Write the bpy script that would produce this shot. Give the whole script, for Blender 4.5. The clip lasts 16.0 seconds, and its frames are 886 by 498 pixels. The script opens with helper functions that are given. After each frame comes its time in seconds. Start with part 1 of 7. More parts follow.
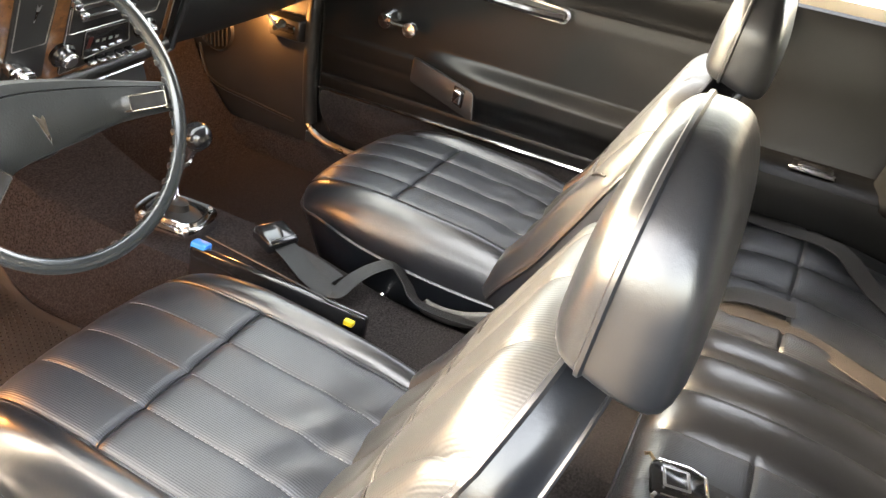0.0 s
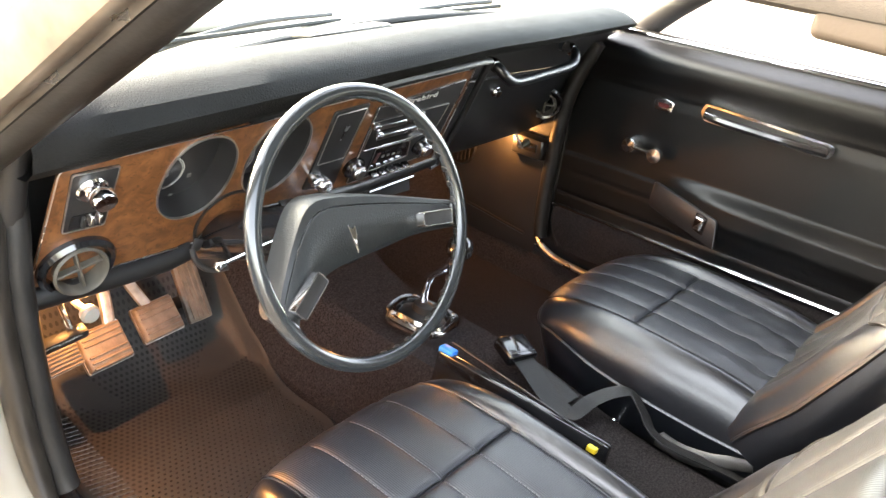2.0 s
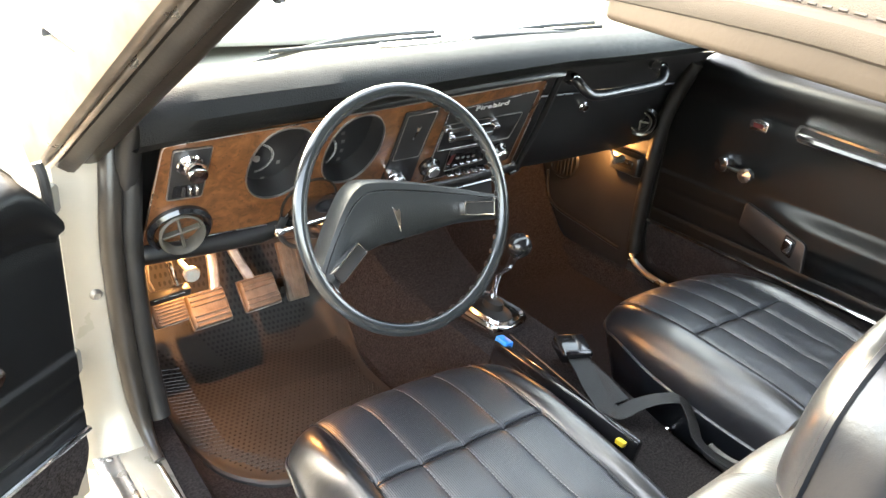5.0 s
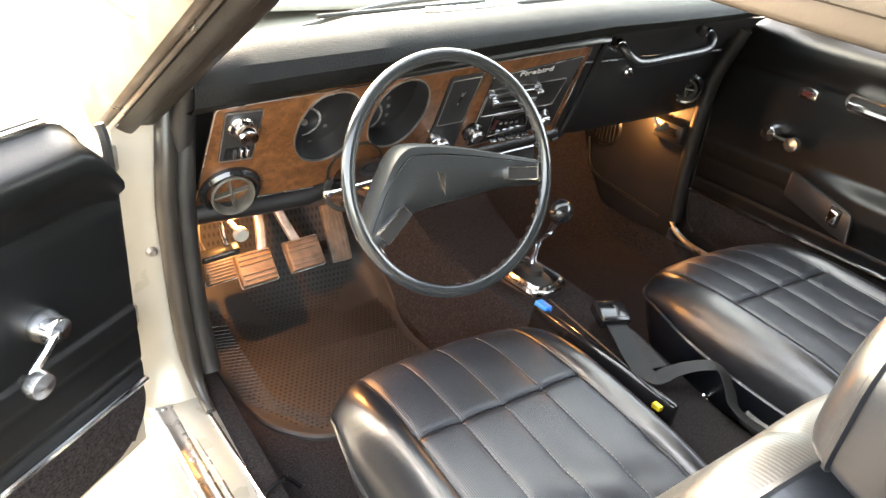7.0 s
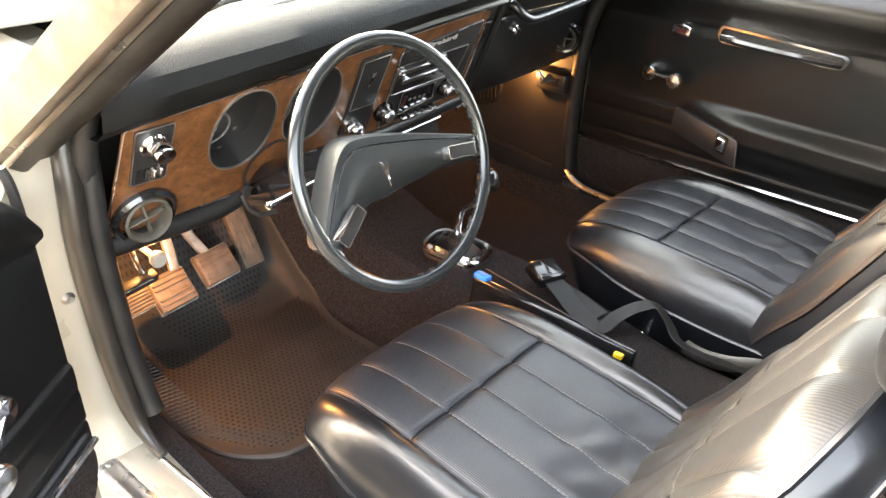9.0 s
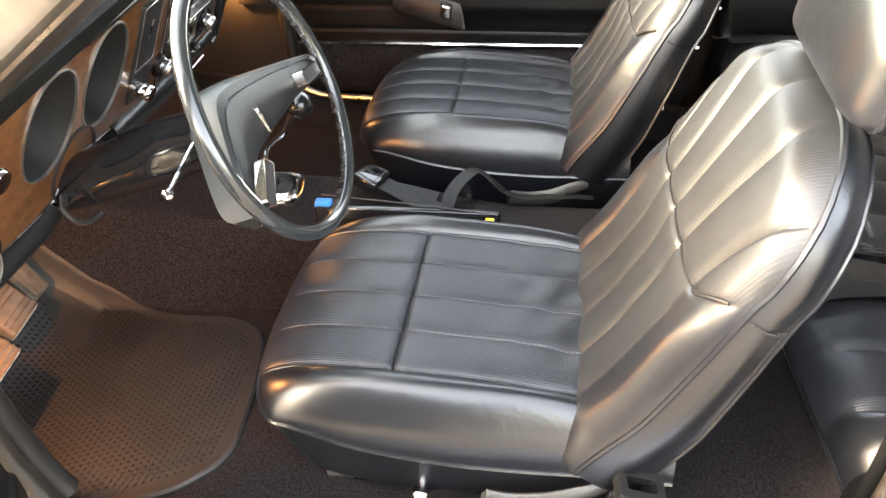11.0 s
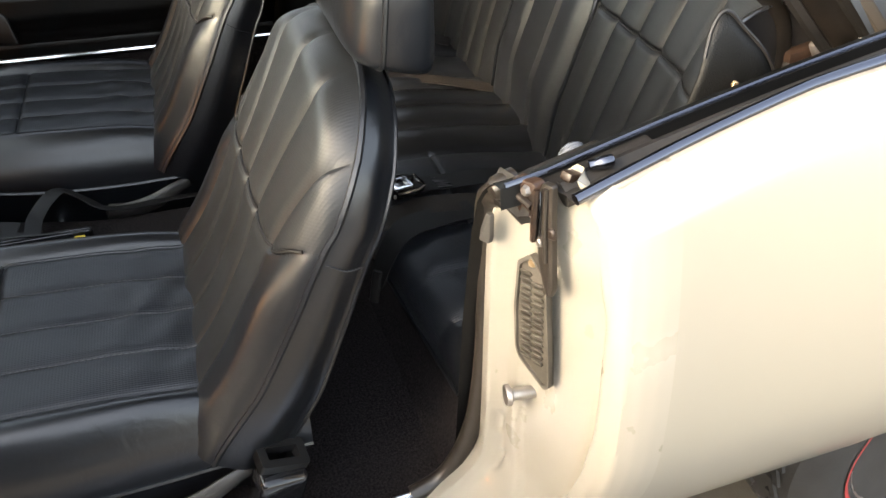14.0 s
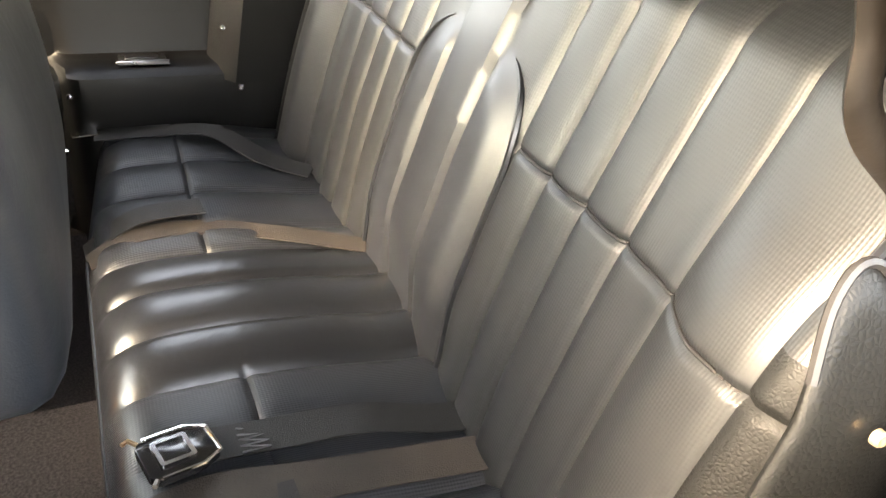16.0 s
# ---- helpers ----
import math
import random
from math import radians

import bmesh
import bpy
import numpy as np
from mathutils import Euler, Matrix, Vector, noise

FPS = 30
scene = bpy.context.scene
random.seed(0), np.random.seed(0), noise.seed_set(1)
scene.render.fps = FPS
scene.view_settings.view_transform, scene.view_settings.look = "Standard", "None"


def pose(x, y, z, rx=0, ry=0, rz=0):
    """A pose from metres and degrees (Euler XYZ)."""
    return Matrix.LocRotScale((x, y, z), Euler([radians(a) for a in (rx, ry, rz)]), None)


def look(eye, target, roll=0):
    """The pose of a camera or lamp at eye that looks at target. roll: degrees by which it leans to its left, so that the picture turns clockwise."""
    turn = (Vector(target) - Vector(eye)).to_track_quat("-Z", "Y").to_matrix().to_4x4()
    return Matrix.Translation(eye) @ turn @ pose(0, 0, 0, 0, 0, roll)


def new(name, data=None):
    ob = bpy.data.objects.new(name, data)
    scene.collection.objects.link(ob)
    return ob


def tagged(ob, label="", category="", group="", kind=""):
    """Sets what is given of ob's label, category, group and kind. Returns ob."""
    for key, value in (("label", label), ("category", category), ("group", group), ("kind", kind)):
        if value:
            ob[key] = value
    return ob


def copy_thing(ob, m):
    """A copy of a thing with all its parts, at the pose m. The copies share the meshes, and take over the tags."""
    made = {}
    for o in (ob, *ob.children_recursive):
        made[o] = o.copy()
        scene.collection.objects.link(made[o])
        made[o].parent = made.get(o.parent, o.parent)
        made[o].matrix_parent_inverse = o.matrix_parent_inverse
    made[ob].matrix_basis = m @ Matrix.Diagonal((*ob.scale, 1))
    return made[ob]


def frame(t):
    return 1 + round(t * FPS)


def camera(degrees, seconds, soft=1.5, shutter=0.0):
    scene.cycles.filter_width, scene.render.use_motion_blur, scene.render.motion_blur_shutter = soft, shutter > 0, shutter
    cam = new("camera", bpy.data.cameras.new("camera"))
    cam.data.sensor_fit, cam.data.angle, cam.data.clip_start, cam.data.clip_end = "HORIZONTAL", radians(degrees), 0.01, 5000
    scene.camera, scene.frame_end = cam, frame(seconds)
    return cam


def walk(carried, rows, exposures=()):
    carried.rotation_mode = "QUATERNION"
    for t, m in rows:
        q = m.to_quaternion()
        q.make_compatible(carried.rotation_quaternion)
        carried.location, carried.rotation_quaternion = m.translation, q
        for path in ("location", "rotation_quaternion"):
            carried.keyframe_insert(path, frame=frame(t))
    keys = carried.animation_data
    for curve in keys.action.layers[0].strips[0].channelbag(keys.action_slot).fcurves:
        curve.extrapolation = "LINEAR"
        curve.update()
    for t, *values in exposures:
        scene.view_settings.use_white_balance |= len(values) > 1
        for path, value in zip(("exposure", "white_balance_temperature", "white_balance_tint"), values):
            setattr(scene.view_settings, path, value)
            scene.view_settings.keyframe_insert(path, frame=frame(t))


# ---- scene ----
EXPO = ((0.0, 5.3, 8300, 10), (0.6, 5.3, 8600, 9), (1.5, 5.2, 7800, 10), (3.0, 5.05, 7500, 9), (5.4, 5.05, 7300, 6), (6.5, 5.05, 7800, 8), (8.5, 5.05, 7900, 10), (11.0, 5.05, 7900, 10), (12.2, 4.65, 7600, 10), (13.2, 3.85, 7300, 8), (14.0, 3.1, 7200, 8), (14.6, 3.1, 7300, 9), (15.1, 4.6, 7700, 10), (16.0, 5.2, 7900, 10))
cam = camera(61.7, 16.0)
PATH = [
    (0, (-0.978, -0.091, 1.238), (0.602, 0.547, 0.191), 9.4),
    (0.5, (-1.036, -0.004, 1.231), (0.493, 0.795, 0.22), 10.5),
    (1, (-1.085, 0.089, 1.233), (0.444, 0.976, 0.296), 9.7),
    (1.5, (-1.088, 0.094, 1.239), (0.416, 1.071, 0.354), 8.5),
    (2, (-1.054, 0.02, 1.254), (0.356, 1.145, 0.39), 7.1),
    (2.5, (-1.04, -0.046, 1.264), (0.284, 1.206, 0.439), 5.7),
    (3, (-1.068, -0.076, 1.273), (0.223, 1.23, 0.481), 5.2),
    (3.2, (-1.079, -0.111, 1.268), (0.201, 1.209, 0.48), 5.0),
    (5.3, (-0.998, -0.199, 1.264), (0.094, 1.242, 0.408), 5.2),
    (5.5, (-0.992, -0.197, 1.258), (0.083, 1.249, 0.389), 4.8),
    (6, (-1.0, -0.185, 1.249), (0.033, 1.273, 0.35), 4.3),
    (6.5, (-1.021, -0.189, 1.255), (-0.003, 1.268, 0.338), 4.6),
    (7, (-1.036, -0.213, 1.269), (-0.014, 1.235, 0.342), 5.3),
    (7.5, (-1.036, -0.218, 1.268), (-0.029, 1.236, 0.333), 5.2),
    (8, (-1.031, -0.198, 1.266), (-0.025, 1.236, 0.301), 4.1),
    (8.5, (-1.055, -0.158, 1.261), (0.058, 1.177, 0.271), 3.3),
    (8.7, (-1.09, -0.123, 1.267), (0.1, 1.149, 0.284), 3.1),
    (10.8, (-1.194, 0.254, 1.295), (0.342, 0.619, 0.067), -4.5),
    (11, (-1.283, 0.287, 1.266), (0.296, 0.576, 0.073), -2.8),
    (11.5, (-1.388, 0.323, 1.261), (0.198, 0.471, 0.051), -1.5),
    (12, (-1.414, 0.307, 1.236), (0.164, 0.273, 0.007), -0.3),
    (12.5, (-1.397, 0.257, 1.228), (0.142, -0.036, -0.016), 0.5),
    (13, (-1.385, 0.229, 1.215), (0.11, -0.199, -0.043), 1.2),
    (13.5, (-1.364, 0.203, 1.209), (0.108, -0.282, -0.055), 1.4),
    (14, (-1.321, 0.17, 1.226), (0.192, -0.385, 0.042), 1.4),
    (14.5, (-1.179, 0.078, 1.24), (0.403, -0.57, 0.202), 2.3),
    (15, (-0.97, -0.066, 1.195), (0.613, -0.743, 0.177), 3.8),
    (15.5, (-0.848, -0.135, 1.13), (0.685, -0.812, 0.039), 4.3),
    (16, (-0.804, -0.133, 1.093), (0.746, -0.926, 0.109), 5.5),
]
walk(cam, [(t, look(eye, target, roll)) for t, eye, target, roll in PATH], EXPO)

# ---- daylight: bright hazy sky, soft warm sun from the open-door side ----
world = bpy.data.worlds.new("world")
scene.world = world
world.use_nodes = True
_wn = world.node_tree.nodes
_sky = _wn.new("ShaderNodeTexSky")
_sky.sky_type, _sky.sun_disc = "NISHITA", False
_sky.sun_elevation, _sky.sun_rotation = radians(28), radians(346)
_sky.dust_density = 3.0
_soft = _wn.new("ShaderNodeHueSaturation")
_soft.inputs["Saturation"].default_value = 0.62
world.node_tree.links.new(_sky.outputs[0], _soft.inputs["Color"])
world.node_tree.links.new(_soft.outputs[0], _wn["Background"].inputs[0])
_wn["Background"].inputs[1].default_value = 0.15
_sun = bpy.data.lights.new("sun", "SUN")
_sun.energy, _sun.angle, _sun.color = 0.42, radians(24), (1.0, 0.74, 0.46)
new("sun", _sun).matrix_world = look((-2.3, 9.3, 5.1), (0, 0, 0))


def bulb(name, at, watts, colour, size=0.012):
    lamp = bpy.data.lights.new(name, "POINT")
    lamp.energy, lamp.color, lamp.shadow_soft_size = watts, colour, size
    new(name, lamp).location = at


# courtesy lamps under the dash
bulb("courtesy_light_driver", (-0.612, 1.10, 0.615), 0.40, (1.0, 0.45, 0.15), 0.006)
bulb("courtesy_light_passenger", (0.645, 1.215, 0.640), 0.16, (1.0, 0.45, 0.15), 0.006)


# ---- materials ----
def mat(name, colour, rough=0.5, metal=0.0, spec=0.5, coat=0.0, vary=0.0, vary_scale=8.0, bump=0.0, bump_scale=400.0, rough_vary=0.0, bump_type="NOISE", colour2=None):
    m = bpy.data.materials.new(name)
    m.use_nodes = True
    n, l = m.node_tree.nodes, m.node_tree.links
    b = n["Principled BSDF"]
    b.inputs["Base Color"].default_value = (*colour, 1)
    b.inputs["Roughness"].default_value = rough
    b.inputs["Metallic"].default_value = metal
    b.inputs["Specular IOR Level"].default_value = spec
    b.inputs["Coat Weight"].default_value = coat
    b.inputs["Coat Roughness"].default_value = 0.08
    geo = n.new("ShaderNodeTexCoord")
    if vary or colour2:
        t = n.new("ShaderNodeTexNoise")
        t.inputs["Scale"].default_value, t.inputs["Detail"].default_value = vary_scale, 6
        l.new(geo.outputs["Object"], t.inputs["Vector"])
        r = n.new("ShaderNodeValToRGB")
        c2 = colour2 or tuple(min(1, c * (1 + vary)) for c in colour)
        c1 = colour if colour2 else tuple(c * (1 - vary) for c in colour)
        r.color_ramp.elements[0].position, r.color_ramp.elements[1].position = 0.35, 0.68
        r.color_ramp.elements[0].color, r.color_ramp.elements[1].color = (*c1, 1), (*c2, 1)
        l.new(t.outputs["Fac"], r.inputs["Fac"])
        l.new(r.outputs["Color"], b.inputs["Base Color"])
    if rough_vary:
        t = n.new("ShaderNodeTexNoise")
        t.inputs["Scale"].default_value, t.inputs["Detail"].default_value = 14, 5
        l.new(geo.outputs["Object"], t.inputs["Vector"])
        r = n.new("ShaderNodeMapRange")
        r.inputs["To Min"].default_value, r.inputs["To Max"].default_value = max(0, rough - rough_vary), min(1, rough + rough_vary)
        l.new(t.outputs["Fac"], r.inputs["Value"])
        l.new(r.outputs["Result"], b.inputs["Roughness"])
    if bump:
        if bump_type == "VORONOI":
            t = n.new("ShaderNodeTexVoronoi")
            t.feature = "DISTANCE_TO_EDGE"
            out = "Distance"
        else:
            t = n.new("ShaderNodeTexNoise")
            t.inputs["Detail"].default_value = 4
            out = "Fac"
        t.inputs["Scale"].default_value = bump_scale
        l.new(geo.outputs["Object"], t.inputs["Vector"])
        bp = n.new("ShaderNodeBump")
        bp.inputs["Strength"].default_value, bp.inputs["Distance"].default_value = bump, 0.002
        l.new(t.outputs[out], bp.inputs["Height"])
        l.new(bp.outputs["Normal"], b.inputs["Normal"])
    return m


def ribbed(name, colour, rough, scale, strength, axis="X", weft="Y"):
    """Vinyl with fine corded ribs pressed into it."""
    m = mat(name, colour, rough, vary=0.15, vary_scale=5, rough_vary=0.06)
    n, l = m.node_tree.nodes, m.node_tree.links
    geo = n.new("ShaderNodeTexCoord")
    w = n.new("ShaderNodeTexWave")
    w.bands_direction, w.wave_profile = axis, "SIN"
    w.inputs["Scale"].default_value, w.inputs["Distortion"].default_value = scale, 0.15
    w2 = n.new("ShaderNodeTexNoise")
    w2.inputs["Scale"].default_value = 500
    add = n.new("ShaderNodeMath")
    add.operation = "MULTIPLY_ADD"
    add.inputs[1].default_value = 0.35
    l.new(geo.outputs["Object"], w.inputs["Vector"])
    l.new(geo.outputs["Object"], w2.inputs["Vector"])
    l.new(w2.outputs["Fac"], add.inputs[0])
    w3 = n.new("ShaderNodeTexWave")
    w3.bands_direction, w3.wave_profile = weft, "SIN"
    w3.inputs["Scale"].default_value, w3.inputs["Distortion"].default_value = scale * 0.8, 0.15
    l.new(geo.outputs["Object"], w3.inputs["Vector"])
    weave = n.new("ShaderNodeMath")
    weave.operation = "MULTIPLY_ADD"
    weave.inputs[1].default_value = 0.35
    l.new(w3.outputs["Fac"], weave.inputs[0])
    l.new(w.outputs["Fac"], weave.inputs[2])
    l.new(weave.outputs[0], add.inputs[2])
    bp = n.new("ShaderNodeBump")
    bp.inputs["Strength"].default_value, bp.inputs["Distance"].default_value = strength, 0.0012
    l.new(add.outputs[0], bp.inputs["Height"])
    l.new(bp.outputs["Normal"], n["Principled BSDF"].inputs["Normal"])
    return m


def creased(m, scale, strength):
    """Adds slow waves and fine creases under the grain of a vinyl."""
    n, l = m.node_tree.nodes, m.node_tree.links
    grain = next(k for k in n if k.bl_idname == "ShaderNodeBump")
    geo, t, bp = n.new("ShaderNodeTexCoord"), n.new("ShaderNodeTexNoise"), n.new("ShaderNodeBump")
    t.inputs["Scale"].default_value, t.inputs["Detail"].default_value, t.inputs["Roughness"].default_value, t.inputs["Distortion"].default_value = scale, 5, 0.55, 0.6
    bp.inputs["Strength"].default_value, bp.inputs["Distance"].default_value = strength, 0.006
    l.new(geo.outputs["Object"], t.inputs["Vector"])
    l.new(t.outputs["Fac"], bp.inputs["Height"])
    l.new(bp.outputs["Normal"], grain.inputs["Normal"])


VINYL = mat("black_vinyl", (0.0066, 0.0077, 0.0100), 0.32, spec=0.75, vary=0.2, vary_scale=6, bump=0.05, bump_scale=620, bump_type="VORONOI", rough_vary=0.06)
creased(VINYL, 26, 0.16)
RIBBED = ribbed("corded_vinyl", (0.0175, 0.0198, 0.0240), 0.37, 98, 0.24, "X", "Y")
# same vinyl, coloured darker to offset the stronger light on upright backs
RIBBEDUP = ribbed("corded_vinyl_upright_dimmed", (0.0135, 0.0145, 0.0155), 0.44, 98, 0.12, "X", "Z")
ROLLVINYL = mat("satin_roll_vinyl", (0.0105, 0.0118, 0.0145), 0.43, spec=0.6, vary=0.2, vary_scale=6, bump=0.05, bump_scale=620, bump_type="VORONOI", rough_vary=0.06)
PAD = mat("grained_pad", (0.0062, 0.0063, 0.0064), 0.62, spec=0.13, vary=0.25, vary_scale=9, bump=0.5, bump_scale=230, bump_type="VORONOI", rough_vary=0.08)
WHEELPAD = mat("wheel_pad_vinyl", (0.013, 0.0145, 0.015), 0.40, spec=0.45, vary=0.2, vary_scale=9, bump=0.28, bump_scale=260, bump_type="VORONOI", rough_vary=0.08)
RIMBLACK = mat("rim_plastic", (0.017, 0.0195, 0.021), 0.2, spec=0.6, coat=0.3, rough_vary=0.06)
DOORSKIN = mat("door_vinyl", (0.0036, 0.0038, 0.0041), 0.36, spec=0.26, vary=0.25, vary_scale=5, bump=0.2, bump_scale=330, bump_type="VORONOI", rough_vary=0.08)
BLACKPLASTIC = mat("black_plastic", (0.009, 0.009, 0.0095), 0.38, vary=0.2, bump=0.1, bump_scale=500, rough_vary=0.1)
GLOSSBLACK = mat("gloss_black", (0.010, 0.010, 0.011), 0.13, coat=0.3, rough_vary=0.05)
SATIN = mat("satin_black", (0.013, 0.012, 0.012), 0.5, vary=0.25, bump=0.1, bump_scale=300)
CARPET = mat("black_carpet", (0.008, 0.0066, 0.0066), 0.95, spec=0.12, colour2=(0.034, 0.0290, 0.0295), vary_scale=260, bump=1.0, bump_scale=520)
MATRUBBER = mat("rubber_mat", (0.017, 0.0155, 0.0145), 0.5, colour2=(0.028, 0.0245, 0.022), vary_scale=9, bump=0.25, bump_scale=180, rough_vary=0.12)
NIBRUBBER = mat("dusty_nib_rubber", (0.018, 0.016, 0.0148), 0.8, spec=0.12, vary=0.35, vary_scale=30)
RUBBER = mat("rubber_seal", (0.010, 0.009, 0.0085), 0.55, spec=0.35, vary=0.4, vary_scale=20, bump=0.2, bump_scale=120)
TREAD = mat("tyre_rubber", (0.014, 0.014, 0.0145), 0.7, vary=0.3, vary_scale=18, bump=0.2, bump_scale=220)
PEDALRUB = mat("pedal_rubber", (0.085, 0.065, 0.05), 0.6, vary=0.3, vary_scale=40, bump=0.2, bump_scale=200)
CHROME = mat("chrome", (0.82, 0.82, 0.83), 0.09, metal=1.0, rough_vary=0.05)
ALU = mat("brushed_aluminium", (0.46, 0.46, 0.475), 0.28, metal=1.0, vary=0.15, vary_scale=30, rough_vary=0.1)
STEEL = mat("worn_steel", (0.34, 0.32, 0.30), 0.4, metal=0.9, vary=0.4, vary_scale=25, rough_vary=0.15, bump=0.2, bump_scale=150)
SEAL = mat("weathered_seal", (0.020, 0.0165, 0.0135), 0.36, spec=0.5, vary=0.3, vary_scale=16, bump=0.15, bump_scale=160, rough_vary=0.1)
# the gold-tan reflection on the bright trim is put into both colours
DULLTRIM = mat("dull_trim_tan_reflection", (0.30, 0.25, 0.20), 0.30, metal=0.8, colour2=(0.16, 0.125, 0.095), vary_scale=14, rough_vary=0.12)
DARKARM = mat("dark_linkage", (0.0075, 0.006, 0.0048), 0.42, spec=0.3, metal=0.0, vary=0.5, vary_scale=30, rough_vary=0.12, bump=0.2, bump_scale=120)
RUST = mat("greasy_latch", (0.040, 0.022, 0.014), 0.42, metal=0.2, colour2=(0.009, 0.0075, 0.0065), vary_scale=28, bump=0.5, bump_scale=120)
WHITE = mat("white_paint", (0.23, 0.214, 0.180), 0.3, coat=0.7, vary=0.012, vary_scale=1.3, rough_vary=0.04)
JAMB = mat("jamb_paint", (0.235, 0.218, 0.185), 0.30, coat=0.5, colour2=(0.255, 0.237, 0.202), vary_scale=9, rough_vary=0.1, bump=0.06, bump_scale=40)
# blue-grey of the skylight is put into this colour of the top
SKYTINTVINYL = mat("roof_vinyl_sky_tint", (0.052, 0.058, 0.066), 0.55, spec=0.3, vary=0.08, vary_scale=5, bump=0.25, bump_scale=420, bump_type="VORONOI", rough_vary=0.08)
# bright metal whose dark blue reflection is put into the base colour
BELTTRIM = mat("trim_dark_reflection", (0.13, 0.137, 0.165), 0.2, metal=1.0, rough_vary=0.08)
SATINCHROME = mat("satin_chrome", (0.72, 0.72, 0.71), 0.24, metal=1.0, rough_vary=0.06)
LETTER = mat("bright_letter", (0.62, 0.62, 0.60), 0.35, metal=0.5)
GRAINVINYL = mat("dull_grained_vinyl", (0.0068, 0.0070, 0.0068), 0.50, spec=0.24, vary=0.2, vary_scale=14, bump=0.35, bump_scale=260, bump_type="VORONOI", rough_vary=0.08)
VENTGREY = mat("dusty_grey_plastic", (0.070, 0.062, 0.050), 0.6, vary=0.25, vary_scale=30, bump=0.15, bump_scale=250)
LEVERGREY = mat("worn_grey_lever", (0.055, 0.052, 0.048), 0.42, vary=0.2, vary_scale=20, bump=0.15, bump_scale=200)
PALESTITCH = mat("grey_stitch", (0.10, 0.10, 0.105), 0.6)
THREAD = mat("dull_thread", (0.022, 0.018, 0.015), 0.8)
BELT = mat("belt_webbing", (0.0085, 0.0085, 0.0084), 0.6, vary=0.25, vary_scale=30, bump=0.5, bump_scale=600)
TOPCLOTH = mat("convertible_cloth", (0.044, 0.037, 0.030), 0.85, spec=0.2, vary=0.1, vary_scale=6, bump=0.2, bump_scale=1100)
FLAPTAN = mat("tan_flap_vinyl", (0.038, 0.029, 0.021), 0.6, spec=0.25, vary=0.12, vary_scale=12, bump=0.08, bump_scale=300)
HEADLINER = mat("headliner_cloth", (0.25, 0.25, 0.25), 0.8, vary=0.1, bump=0.3, bump_scale=500)
GLASSKNOB = mat("clear_knob", (0.09, 0.10, 0.12), 0.18)
LIGHTGREY = mat("light_grey_plastic", (0.25, 0.235, 0.21), 0.45, vary=0.1)
BADGERED = mat("badge_red", (0.06, 0.012, 0.012), 0.3)
BADGEBLUE = mat("badge_blue", (0.02, 0.07, 0.16), 0.25)
BLUE = mat("blue_plastic", (0.01, 0.22, 0.72), 0.35)
YELLOW = mat("yellow_plastic", (0.75, 0.55, 0.03), 0.4)
REDLINE = mat("red_sidewall", (0.28, 0.02, 0.02), 0.6)
BRASS = mat("brass_snap", (0.45, 0.33, 0.20), 0.35, metal=0.7)
GAUGE = mat("gauge_face", (0.012, 0.012, 0.013), 0.3, coat=0.5)
DIMINK = mat("faded_marking", (0.12, 0.12, 0.11), 0.6)
INK = mat("pale_marking", (0.42, 0.42, 0.40), 0.6)


def burl():
    m = mat("burl_wood", (0.12, 0.05, 0.02), 0.3, coat=0.35)
    n, l = m.node_tree.nodes, m.node_tree.links
    b = n["Principled BSDF"]
    geo = n.new("ShaderNodeTexCoord")
    t = n.new("ShaderNodeTexNoise")
    t.inputs["Scale"].default_value, t.inputs["Detail"].default_value, t.inputs["Distortion"].default_value = 34, 9, 1.4
    v = n.new("ShaderNodeTexVoronoi")
    v.inputs["Scale"].default_value = 75
    t2 = n.new("ShaderNodeTexNoise")
    t2.inputs["Scale"].default_value, t2.inputs["Detail"].default_value = 70, 3
    mixv = n.new("ShaderNodeMixRGB")
    mixv.inputs["Fac"].default_value = 0.05
    l.new(geo.outputs["Object"], t.inputs["Vector"])
    l.new(geo.outputs["Object"], t2.inputs["Vector"])
    l.new(geo.outputs["Object"], mixv.inputs["Color1"])
    l.new(t2.outputs["Color"], mixv.inputs["Color2"])
    l.new(mixv.outputs["Color"], v.inputs["Vector"])
    r = n.new("ShaderNodeValToRGB")
    e = r.color_ramp.elements
    e[0].position, e[0].color = 0.30, (0.060, 0.022, 0.008, 1)
    e[1].position, e[1].color = 0.72, (0.185, 0.080, 0.032, 1)
    mid = e.new(0.5)
    mid.color = (0.118, 0.047, 0.018, 1)
    l.new(t.outputs["Fac"], r.inputs["Fac"])
    eyes = n.new("ShaderNodeValToRGB")
    eyes.color_ramp.elements[0].position, eyes.color_ramp.elements[0].color = 0.08, (0.20, 0.13, 0.09, 1)
    eyes.color_ramp.elements[1].position, eyes.color_ramp.elements[1].color = 0.30, (1, 1, 1, 1)
    l.new(v.outputs["Distance"], eyes.inputs["Fac"])
    mul = n.new("ShaderNodeMixRGB")
    mul.blend_type = "MULTIPLY"
    mul.inputs["Fac"].default_value = 0.8
    l.new(r.outputs["Color"], mul.inputs["Color1"])
    l.new(eyes.outputs["Color"], mul.inputs["Color2"])
    l.new(mul.outputs["Color"], b.inputs["Base Color"])
    return m


WOOD = burl()


